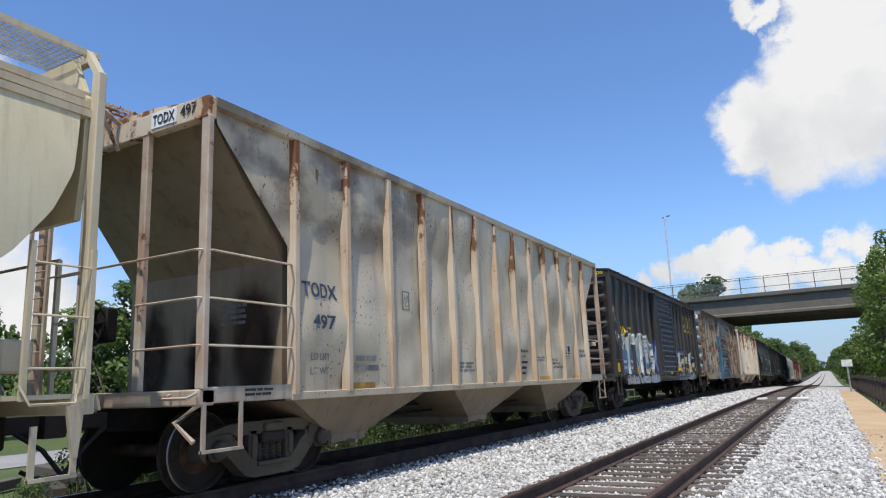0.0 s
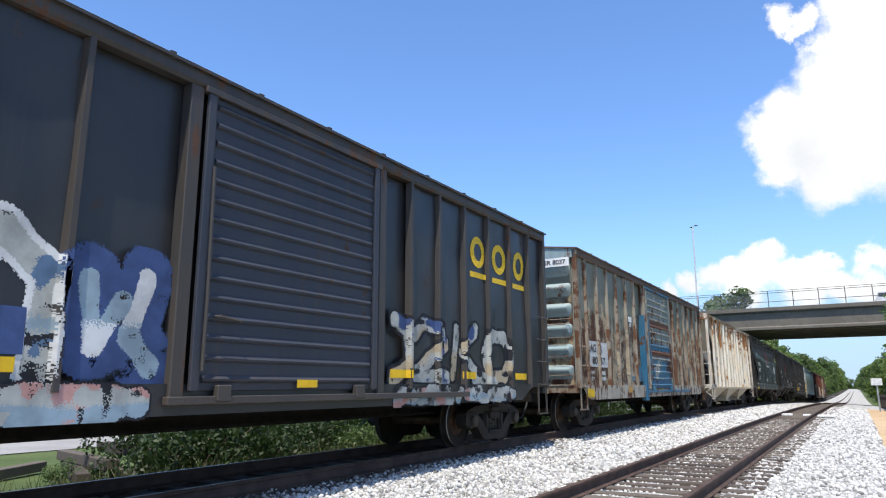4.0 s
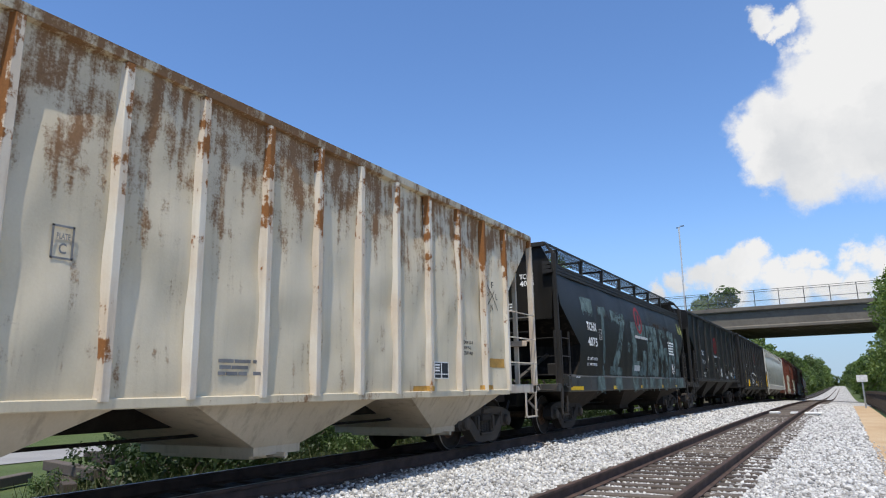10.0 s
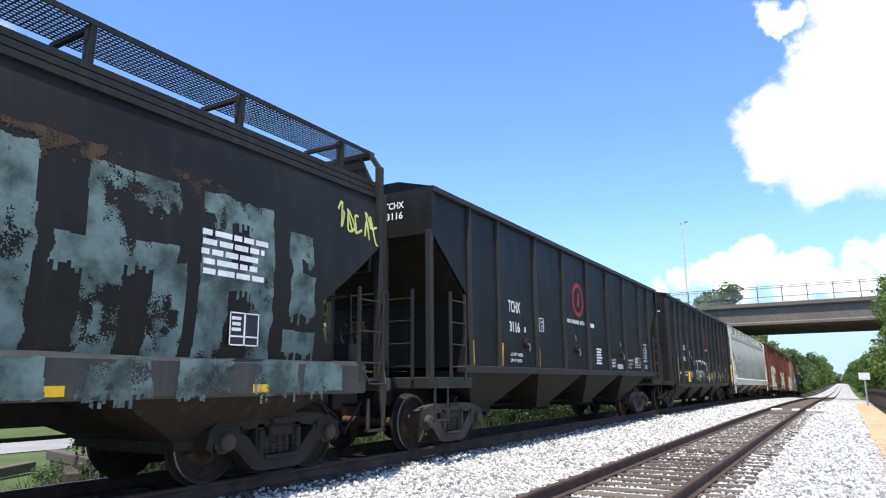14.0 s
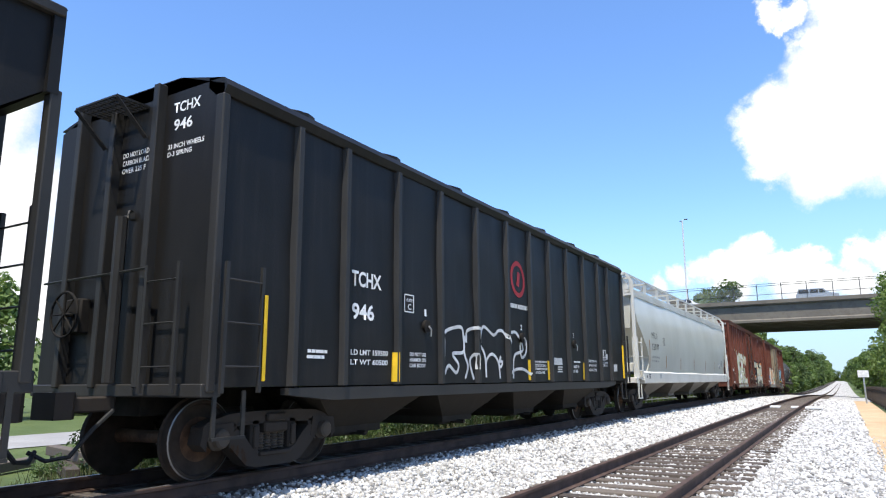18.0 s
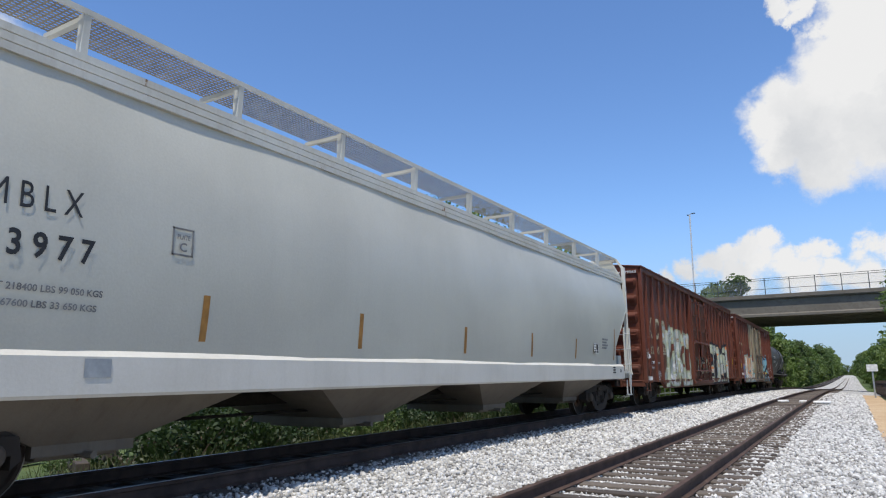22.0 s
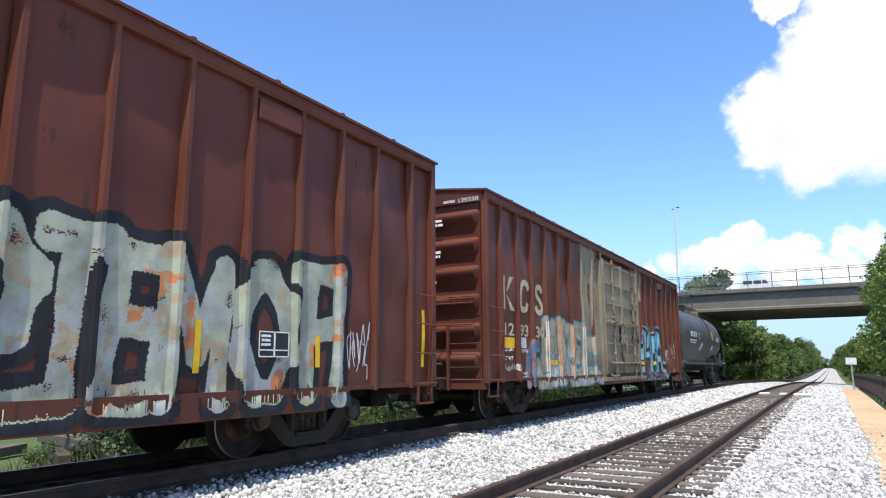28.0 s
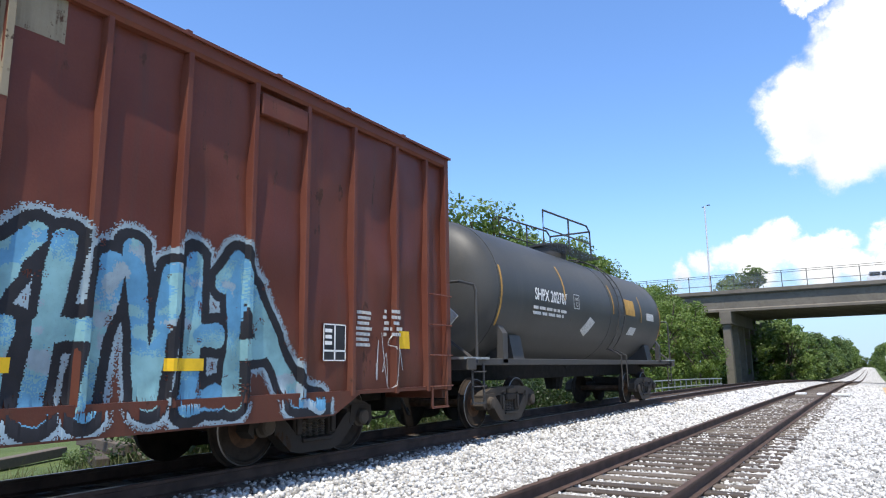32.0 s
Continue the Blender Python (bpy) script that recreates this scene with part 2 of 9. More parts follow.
def ground_mat(name, a, b, c, s1=0.35, s2=14.0, relief=0.05, rough=0.95):
    m, nt, ln, bs = nodes_of(name)
    tc = nt.new("ShaderNodeTexCoord")
    n1 = noise_tex(nt, ln, tc.outputs["Object"], s1, 6.0, 0.6)
    n2 = noise_tex(nt, ln, tc.outputs["Object"], s2, 6.0, 0.7)
    col = blend(nt, ln, ranged(nt, ln, n1, 0.35, 0.65), a, b)
    col = blend(nt, ln, ranged(nt, ln, n2, 0.45, 0.7), col, c)
    ln.new(col, bs.inputs["Base Color"])
    bs.inputs["Roughness"].default_value = rough
    bumped(nt, ln, bs, n2, 0.8, relief)
    return m


def gravel_mat(name, lo=(0.42, 0.41, 0.39), hi=(0.64, 0.628, 0.60), gap=(0.26, 0.25, 0.235), dirt=(0.33, 0.30, 0.26)):
    """Crushed limestone far off, where single stones no longer show."""
    m, nt, ln, bs = nodes_of(name)
    tc = nt.new("ShaderNodeTexCoord")
    vo = nt.new("ShaderNodeTexVoronoi")
    vo.inputs["Scale"].default_value = 17.0
    ln.new(tc.outputs["Object"], vo.inputs["Vector"])
    sepc = nt.new("ShaderNodeSeparateColor")
    ln.new(vo.outputs["Color"], sepc.inputs[0])
    col = blend(nt, ln, sepc.outputs[0], lo, hi)
    col = blend(nt, ln, ranged(nt, ln, vo.outputs["Distance"], 0.30, 0.75), col, gap)
    n1 = noise_tex(nt, ln, tc.outputs["Object"], 0.5, 5.0)
    col = blend(nt, ln, ranged(nt, ln, n1, 0.55, 0.8, 0.0, 0.35), col, dirt)
    ln.new(col, bs.inputs["Base Color"])
    bs.inputs["Roughness"].default_value = 0.92
    h = maths(nt, ln, "SUBTRACT", 1.0, vo.outputs["Distance"])
    bumped(nt, ln, bs, h, 0.8, 0.03)
    return m


STONES = per_piece("crushed_limestone", [(0.0, (0.19, 0.182, 0.168)), (0.3, (0.39, 0.38, 0.36)), (0.7, (0.53, 0.518, 0.492)), (1.0, (0.69, 0.678, 0.648))], 0.9, 60.0, 0.003, True, 0.7)
# brown stones whose colour carries the shade of the train
DARKSTONES = per_piece("shade_dark_stones", [(0.0, (0.045, 0.04, 0.034)), (0.6, (0.12, 0.105, 0.09)), (0.9, (0.22, 0.205, 0.19)), (1.0, (0.40, 0.39, 0.37))], 0.92, 60.0, 0.003, True, 0.7)
GRAVEL = gravel_mat("limestone_gravel")
# brown track bed with the train's shade put into its colour
SHADEGRAVEL = gravel_mat("shade_dark_gravel", (0.05, 0.043, 0.036), (0.12, 0.105, 0.088), (0.018, 0.016, 0.014), (0.045, 0.037, 0.03))
GRASS = ground_mat("mown_grass", (0.065, 0.10, 0.022), (0.095, 0.13, 0.034), (0.042, 0.06, 0.014))
SAND = ground_mat("sandy_path", (0.46, 0.31, 0.17), (0.54, 0.40, 0.24), (0.36, 0.24, 0.13), 0.6, 25.0, 0.02)
ASPHALT = ground_mat("pale_asphalt", (0.27, 0.26, 0.25), (0.33, 0.32, 0.30), (0.22, 0.215, 0.21), 0.5, 40.0, 0.006)
TIEWOOD = per_piece("weathered_tie_wood", [(0.0, (0.05, 0.038, 0.03)), (0.5, (0.095, 0.075, 0.06)), (1.0, (0.15, 0.125, 0.10))], 0.9, 14.0, 0.01)
RAILRUST = plain("rusty_rail_steel", (0.075, 0.047, 0.036), 0.75, 0.0, 0.3, 3.0, 0.003)
RAILTOP = plain("worn_rail_head", (0.30, 0.28, 0.27), 0.42, 0.8, 0.2, 2.0, 0.001)
CONCRETE = ground_mat("stained_concrete", (0.175, 0.155, 0.125), (0.145, 0.128, 0.103), (0.125, 0.11, 0.09), 0.18, 1.6, 0.006, 0.9)
GALV = plain("galvanised_steel", (0.42, 0.43, 0.44), 0.5, 0.7, 0.15)
BARK = plain("tree_bark", (0.11, 0.085, 0.065), 0.9, 0.0, 0.35, 5.0, 0.02)
LEAF_A = leaf_mat("oak_leaves", (0.065, 0.115, 0.022), (0.185, 0.265, 0.062))
LEAF_B = leaf_mat("sweetgum_leaves", (0.07, 0.125, 0.02), (0.205, 0.285, 0.058))
LEAF_C = leaf_mat("dark_cedar_leaves", (0.05, 0.092, 0.024), (0.14, 0.20, 0.055))
STRAW = leaf_mat("dry_grass_blades", (0.045, 0.065, 0.018), (0.16, 0.155, 0.06))
LEAF_D = leaf_mat("shrub_leaves", (0.012, 0.028, 0.006), (0.048, 0.082, 0.018))

# ---- mesh kit ----
class Mesh:
    """Gathers simple solids into one mesh."""

    def __init__(self):
        self.v, self.f, self.weld = [], [], False

    def add(self, verts, faces):
        n = len(self.v)
        self.v += [tuple(p) for p in verts]
        self.f += [tuple(i + n for i in f) for f in faces]
        return self

    def box(self, x0, x1, y0, y1, z0, z1, b=0.0):
        if b <= 0:
            v = [(x, y, z) for x in (x0, x1) for y in (y0, y1) for z in (z0, z1)]
            return self.add(v, [(0, 1, 3, 2), (4, 6, 7, 5), (0, 4, 5, 1), (2, 3, 7, 6), (0, 2, 6, 4), (1, 5, 7, 3)])
        bm = bmesh.new()
        bmesh.ops.create_cube(bm, size=1.0)
        for p in bm.verts:
            p.co = ((x0 + x1) / 2 + p.co.x * (x1 - x0), (y0 + y1) / 2 + p.co.y * (y1 - y0), (z0 + z1) / 2 + p.co.z * (z1 - z0))
        bmesh.ops.bevel(bm, geom=bm.edges[:], offset=b, segments=1, affect="EDGES")
        bm.verts.index_update()
        self.add([p.co[:] for p in bm.verts], [[q.index for q in f.verts] for f in bm.faces])
        bm.free()
        return self

    def prism(self, poly, axis, a, b):
        """A polygon of (u, w) pushed from a to b: axis x takes (y, z), axis y takes (x, z), axis z takes (x, y)."""
        put = {"x": lambda u, w, t: (t, u, w), "y": lambda u, w, t: (u, t, w), "z": lambda u, w, t: (u, w, t)}[axis]
        n = len(poly)
        v = [put(u, w, a) for u, w in poly] + [put(u, w, b) for u, w in poly]
        return self.add(v, [tuple(range(n))[::-1], tuple(range(n, 2 * n))] + [(i, (i + 1) % n, n + (i + 1) % n, n + i) for i in range(n)])

    def tube(self, pts, r, n=6, caps=True):
        pts = [Vector(p) for p in pts]
        rings = []
        for i, p in enumerate(pts):
            d = (pts[min(i + 1, len(pts) - 1)] - pts[max(i - 1, 0)]).normalized()
            u = d.cross(Vector((0.13, 0.31, 0.94)))
            u = (u if u.length > 0.05 else d.cross(Vector((1, 0, 0)))).normalized()
            w = d.cross(u)
            rings.append([p + r * (math.cos(2 * math.pi * k / n) * u + math.sin(2 * math.pi * k / n) * w) for k in range(n)])
        v = [q for ring in rings for q in ring]
        f = [(i * n + k, i * n + (k + 1) % n, (i + 1) * n + (k + 1) % n, (i + 1) * n + k) for i in range(len(pts) - 1) for k in range(n)]
        if caps:
            f += [tuple(range(n))[::-1], tuple((len(pts) - 1) * n + k for k in range(n))]
        return self.add(v, f)

    def spin(self, prof, axis_pt, axis="x", n=24):
        """Turn a profile of (along, radius) about an axis through axis_pt."""
        v = []
        for a, r in prof:
            for k in range(n):
                c, s = r * math.cos(2 * math.pi * k / n), r * math.sin(2 * math.pi * k / n)
                v.append((axis_pt[0] + a, axis_pt[1] + c, axis_pt[2] + s) if axis == "x" else (axis_pt[0] + c, axis_pt[1] + a, axis_pt[2] + s) if axis == "y" else (axis_pt[0] + c, axis_pt[1] + s, axis_pt[2] + a))
        m = len(prof)
        f = [(i * n + k, i * n + (k + 1) % n, (i + 1) * n + (k + 1) % n, (i + 1) * n + k) for i in range(m - 1) for k in range(n)]
        f += [tuple(range(n))[::-1], tuple((m - 1) * n + k for k in range(n))]
        return self.add(v, f)

    def grid(self, fn, us, ws):
        n = len(self.v)
        self.v += [tuple(fn(u, w)) for u in us for w in ws]
        k = len(ws)
        self.f += [(n + i * k + j, n + (i + 1) * k + j, n + (i + 1) * k + j + 1, n + i * k + j + 1) for i in range(len(us) - 1) for j in range(k - 1)]
        return self

    def data(self, name, mat, smooth=False):
        me = bpy.data.meshes.new(name)
        me.from_pydata(self.v, [], self.f)
        me.validate()
        bm = bmesh.new()
        bm.from_mesh(me)
        if self.weld:
            bmesh.ops.remove_doubles(bm, verts=bm.verts, dist=0.0004)
        bmesh.ops.recalc_face_normals(bm, faces=bm.faces)
        bm.to_mesh(me)
        bm.free()
        me.materials.append(mat)
        if smooth:
            me.polygons.foreach_set("use_smooth", [True] * len(me.polygons))
            me.set_sharp_from_angle(angle=radians(38))
        return me


LOOSE = {"stencil_text", "graffiti", "graffiti_tag", "roof_platform", "walkway", "top_platform", "weld_beads"}


def part(name, mesh, mat, parent, label="", smooth=False):
    me = mesh if isinstance(mesh, bpy.types.Mesh) else mesh.data(name, mat, smooth)
    ob = new(name, me)
    ob.parent = parent
    return tagged(ob, label, kind="stuff" if name in LOOSE else "")


def thing(name, label, category, group="", kind="", at=None):
    e = new(name)
    e.empty_display_size = 0.3
    if at is not None:
        e.matrix_world = at
    return tagged(e, label, category, group, kind)


def raw_mesh(name, verts, faces, mat):
    """Fast mesh from numpy arrays, all faces with the same corner count."""
    me = bpy.data.meshes.new(name)
    k = faces.shape[1]
    me.vertices.add(len(verts))
    me.vertices.foreach_set("co", verts.astype(np.float32).ravel())
    me.loops.add(faces.size)
    me.loops.foreach_set("vertex_index", faces.astype(np.int32).ravel())
    me.polygons.add(len(faces))
    me.polygons.foreach_set("loop_start", np.arange(0, faces.size, k, dtype=np.int32))
    me.update(calc_edges=True)
    me.materials.append(mat)
    return me


# ---- the lie of the land ----
def grade(y):
    """The line falls gently towards the overpass and levels out beyond it."""
    if y < 20:
        return 0.0
    if y < 105:
        return -0.28 * ((y - 20) / 43) ** 2
    return -1.094 - 1.54 * (1.0 - math.exp(-(y - 105) / 60.0))


SECTION = [(-1500, -1.6), (-300, -1.5), (-60, -1.3), (-24, -1.05), (-16, -0.85), (-12.5, -0.75), (-10.4, -0.66), (-9.3, -0.32), (-8.7, -0.20), (-5.85, -0.20), (-5.3, -0.26),
           (-4.6, -0.335), (-4.0, -0.40), (-1.25, -0.41), (-0.8, -0.41), (0.35, -0.50), (1.6, -0.53), (3.0, -0.6), (12, -0.8), (60, -1.0), (300, -1.2), (1500, -1.5)]


def land(x, y):
    for (xa, za), (xb, zb) in zip(SECTION, SECTION[1:]):
        if x <= xb:
            return za + (zb - za) * (x - xa) / (xb - xa) + grade(y)
    return SECTION[-1][1] + grade(y)


def strip(name, xs, ys, lift, mat, label, category, rough=0.0):
    m = Mesh()
    m.grid(lambda x, y: (x, y, land(x, y) + lift + (rough * noise.noise(Vector((x * 1.3, y * 1.3, 3.0))) if rough else 0)), xs, ys)
    ob = new(name, m.data(name, mat, True))
    return tagged(ob, label, category, kind="structure")


YS = [-300, -120, -60, -30] + [-20 + 2 * i for i in range(120)] + [220 + 20 * i for i in range(15)] + [560, 700, 900, 1400, 2200, 3000]
strip("ground", [x for x, _ in SECTION], YS, -0.05, GRASS, "mown green lawn and trackside grass", "ground")
# strip under the cars, painted dark for the shade they cast
strip("dark_ballast", [-9.9, -9.3, -8.7, -7.2, -6.4, -6.02], [-30 + 0.5 * i for i in range(160)] + [50 + 2 * i for i in range(60)] + [170 + 15 * i for i in range(38)],
      0.0, SHADEGRAVEL, "brown ballast under the main track, darkened with the train's shade", "ballast", 0.035)
strip("ballast", [-6.02, -5.62, -5.3, -5.0, -4.6, -4.3, -4.0, -3.3, -2.6, -1.9, -1.25, -0.8, -0.4, 0.0, 0.42], [-30 + 0.5 * i for i in range(160)] + [50 + 2 * i for i in range(60)] + [170 + 15 * i for i in range(38)],
      0.0, GRAVEL, "pale crushed limestone ballast under the tracks", "ballast", 0.035)
strip("ballast_verge", [0.44, 0.9, 1.4, 1.9], [62 + 3 * i for i in range(40)] + [182 + 15 * i for i in range(36)], -0.012, GRAVEL, "pale gravel verge beside the siding", "gravel", 0.02)
# sand out of view, added to throw warm light on the car sides
strip("sandy_lot", [1.53, 2.5, 4.0, 6.0, 9.0], [-26 + 2 * i for i in range(23)], -0.006, SAND, "unseen sandy ground added to bounce warm light", "ground", 0.02)
strip("footpath", [0.44, 0.8, 1.2, 1.52], [-20 + 2 * i for i in range(42)], -0.004, SAND, "sandy orange footpath beside the ballast", "path", 0.01)
strip("road", [-31, -29, -26, -24.6], [-80, -40, -10, 0, 10, 20, 30, 50, 90], -0.02, ASPHALT, "pale asphalt street beyond the lawn", "road")

MAIN_X, SIDE_X, SIDE_Z = -7.2, -2.63, -0.19


def rail_profile(s=1.0):
    return [(-0.07, -0.172), (0.07, -0.172), (0.07, -0.160), (0.012, -0.140), (0.009, -0.045), (0.036, -0.036), (0.036, -0.006), (0.030, 0.0), (-0.030, 0.0), (-0.036, -0.006), (-0.036, -0.036), (-0.009, -0.045), (-0.012, -0.140), (-0.07, -0.160)]


def track(name, x0, z0, y_end, tie_end, label, bright):
    top = thing(name, label, "railway track", kind="structure")
    ys = [-30, -10] + [0 + 3 * i for i in range(40)] + [120 + 12 * i for i in range(30)]
    ys = [y for y in ys if y <= y_end]
    for sx in (-0.7525, 0.7525):
        m = Mesh()
        pr = rail_profile()
        n = len(pr)
        for y in ys:
            m.v += [(x0 + sx + u, y, z0 + w + grade(y)) for u, w in pr]
        m.f += [(i * n + k, i * n + (k + 1) % n, (i + 1) * n + (k + 1) % n, (i + 1) * n + k) for i in range(len(ys) - 1) for k in range(n)]
        r = part("rail", m, RAILRUST, top)
        if bright:
            h = Mesh()
            h.grid(lambda u, y: (x0 + sx + u, y, z0 + grade(y) + 0.003), [-0.026, 0.026], ys)
            part("running_surface", h, RAILTOP, r, "worn bright steel running surface")
    rng = random.Random(len(name))
    tie_mesh = []
    for k in range(4):
        m = Mesh().box(-1.3, 1.3, -0.115, 0.115, -0.18, 0.0, 0.012)
        m.v = [(x + rng.uniform(-0.01, 0.01), y + rng.uniform(-0.008, 0.008), z + rng.uniform(-0.008, 0.004)) for x, y, z in m.v]
        tie_mesh.append(m.data("tie", TIEWOOD))
    y = -9.0
    while y < tie_end:
        t = new("tie", tie_mesh[rng.randrange(4)])
        t.parent = top
        t.matrix_world = pose(x0 + rng.uniform(-0.05, 0.05), y, z0 - 0.172 + grade(y), 0, 0, rng.uniform(-1.2, 1.2))
        y += 0.52 + rng.uniform(-0.02, 0.02)
    return top


track("main_track", MAIN_X, 0.0, 480, 46, "main railway track on wooden ties in dark ballast", True)
track("siding_track", SIDE_X, SIDE_Z, 480, 104, "rusty siding rails on weathered wooden ties", False)


def scatter_stones(name, zones, mat, label, seed):
    rs = np.random.RandomState(seed)
    g = (1 + 5 ** 0.5) / 2
    ico = np.array([(-1, g, 0), (1, g, 0), (-1, -g, 0), (1, -g, 0), (0, -1, g), (0, 1, g), (0, -1, -g), (0, 1, -g), (g, 0, -1), (g, 0, 1), (-g, 0, -1), (-g, 0, 1)]) / 1.9
    tri = np.array([(0, 11, 5), (0, 5, 1), (0, 1, 7), (0, 7, 10), (0, 10, 11), (1, 5, 9), (5, 11, 4), (11, 10, 2), (10, 7, 6), (7, 1, 8), (3, 9, 4), (3, 4, 2), (3, 2, 6), (3, 6, 8), (3, 8, 9),
                    (4, 9, 5), (2, 4, 11), (6, 2, 10), (8, 6, 7), (9, 8, 1)])
    V, F, n0 = [], [], 0
    for xa, xb, ya, yb, per, size, lift in zones:
        n = int((xb - xa) * (yb - ya) * per)
        x, y = rs.uniform(xa, xb, n), rs.uniform(ya, yb, n)
        z = np.array([land(a, b) for a, b in zip(x, y)]) + lift + rs.uniform(-0.012, 0.022, n)
        a = rs.uniform(0, 2 * np.pi, (n, 3))
        ca, sa = np.cos(a), np.sin(a)
        rz = np.zeros((n, 3, 3))
        rz[:, 0, 0], rz[:, 0, 1], rz[:, 1, 0], rz[:, 1, 1], rz[:, 2, 2] = ca[:, 0], -sa[:, 0], sa[:, 0], ca[:, 0], 1
        rx = np.zeros((n, 3, 3))
        rx[:, 0, 0], rx[:, 1, 1], rx[:, 1, 2], rx[:, 2, 1], rx[:, 2, 2] = 1, ca[:, 1], -sa[:, 1], sa[:, 1], ca[:, 1]
        s = size * rs.uniform(0.55, 1.25, (n, 1, 1)) * rs.uniform(0.7, 1.2, (n, 1, 3)) * 0.5
        pts = ico[None] * rs.uniform(0.72, 1.2, (n, 12, 1)) * s
        pts = np.einsum("nij,nkj->nki", rz @ rx, pts) + np.stack([x, y, z], 1)[:, None, :]
        V.append(pts.reshape(-1, 3))
        F.append((np.arange(n) * 12)[:, None, None] + tri[None] + n0)
        n0 += n * 12
    F = np.concatenate([f.reshape(-1, 3) for f in F])
    ob = new(name, raw_mesh(name, np.concatenate(V), F, mat))
    return tagged(ob, label, "ballast stones", kind="stuff")


scatter_stones("ballast_stones", [(-6.0, -3.52, 4.2, 11, 430, 0.062, 0.0), (-6.0, -3.52, 11, 20, 240, 0.075, 0.0), (-6.0, -3.52, 20, 36, 110, 0.095, 0.0), (-6.0, -3.52, 36, 62, 55, 0.12, 0.0), (-1.75, 0.44, 36, 62, 55, 0.12, 0.0),
                                  (-1.75, 0.44, 5.0, 11, 430, 0.060, 0.0), (-1.75, 0.44, 11, 20, 240, 0.072, 0.0), (-1.75, 0.44, 20, 36, 110, 0.09, 0.0), (0.40, 0.56, 4.0, 20, 120, 0.05, 0.0), (0.5, 0.85, 4.0, 22, 14, 0.045, 0.0), (-6.2, -6.0, 3.5, 24, 150, 0.06, 0.01), (-6.5, -6.15, 3.5, 24, 40, 0.055, 0.012)], STONES,
               "loose white and grey limestone ballast stones", 5)
scatter_stones("tie_bed_stones", [(-3.28, -1.98, 5.0, 14, 330, 0.050, -0.006), (-3.28, -1.98, 14, 34, 150, 0.065, -0.004), (-3.55, -3.30, 5.0, 20, 260, 0.05, 0.0), (-1.98, -1.3, 5, 20, 130, 0.05, -0.005)], STONES,
               "limestone chips lying between the siding ties", 9)
scatter_stones("shoulder_stones", [(-6.5, -6.0, 3.2, 12, 320, 0.055, 0.0), (-6.5, -6.0, 12, 30, 140, 0.07, 0.0), (-9.4, -8.0, 2.0, 14, 120, 0.06, 0.0)], DARKSTONES, "brown ballast stones darkened with the train's shade", 13)


# ---- trees and plants ----
def leaves(rs, centres, radii, per, size, droop=0.0):
    """Leaf blades round the clump centres, as four-cornered cards of their own."""
    c = np.repeat(centres, per, axis=0)
    r = np.repeat(radii, per, axis=0)
    n = len(c)
    d = rs.normal(size=(n, 3))
    d /= np.linalg.norm(d, axis=1)[:, None]
    p = c + d * r * rs.uniform(0.45, 1.05, (n, 1)) ** 0.6
    nrm = d + rs.normal(scale=0.55, size=(n, 3)) + np.array([0, 0, 0.35])
    nrm /= np.linalg.norm(nrm, axis=1)[:, None]
    u = np.cross(nrm, rs.normal(size=(n, 3)))
    u /= np.linalg.norm(u, axis=1)[:, None]
    w = np.cross(nrm, u)
    s = size * rs.uniform(0.6, 1.3, (n, 1))
    q = np.stack([p - u * s, p - w * s * 0.55, p + u * s, p + w * s * 0.55], 1)
    q[:, 2, 2] -= droop * s[:, 0]
    return q.reshape(-1, 3), np.arange(n * 4).reshape(-1, 4)


def tree_parts(seed, h, spread, clumps, per, size, mat, trunk_h=0.3):
    rs = np.random.RandomState(seed)
    t = rs.uniform(0, 1, clumps)
    zc = h * (trunk_h + (1 - trunk_h) * t * 0.97)
    env = spread * (0.45 + 0.62 * np.sin(np.pi * np.clip((t * 0.9 + 0.12), 0, 1)))
    ang = rs.uniform(0, 2 * np.pi, clumps)
    rad = env * rs.uniform(0.25, 1.0, clumps) ** 0.6
    cen = np.stack([rad * np.cos(ang), rad * np.sin(ang), zc], 1)
    rr = spread * rs.uniform(0.20, 0.42, (clumps, 1)) * np.array([[1, 1, 0.8]])
    v, f = leaves(rs, cen, rr, per, size)
    crown = raw_mesh("crown", v, f, mat)
    m = Mesh()
    lean = rs.uniform(-0.04, 0.04, 2) * h
    prev = [(lean[0] * k / 5, lean[1] * k / 5, h * 0.8 * k / 5) for k in range(6)]
    for k in range(5):
        m.tube([prev[k], prev[k + 1]], h * 0.022 * (1 - k * 0.17), 7)
    for k in range(0, clumps, 2 if per > 50 else 6):
        b = Vector(prev[2 + k % 3])
        e = Vector(cen[k])
        m.tube([b, (b + e) / 2 + Vector((0, 0, 0.1 * h * 0.3)), e], h * 0.007, 5)
    return m.data("trunk", BARK, True), crown


KINDS = [tree_parts(11, 9.0, 3.1, 44, 100, 0.22, LEAF_A, 0.0), tree_parts(12, 8.0, 3.0, 40, 100, 0.21, LEAF_B, 0.0), tree_parts(13, 11.0, 3.4, 50, 100, 0.24, LEAF_A, 0.02),
         tree_parts(14, 10.0, 2.9, 46, 100, 0.22, LEAF_C, 0.0), tree_parts(15, 7.0, 2.9, 36, 110, 0.19, LEAF_B, 0.0)]
TALL = [tree_parts(17, 13.0, 3.7, 80, 130, 0.17, LEAF_A, 0.0), tree_parts(18, 13.0, 3.3, 76, 130, 0.16, LEAF_B, 0.0)]
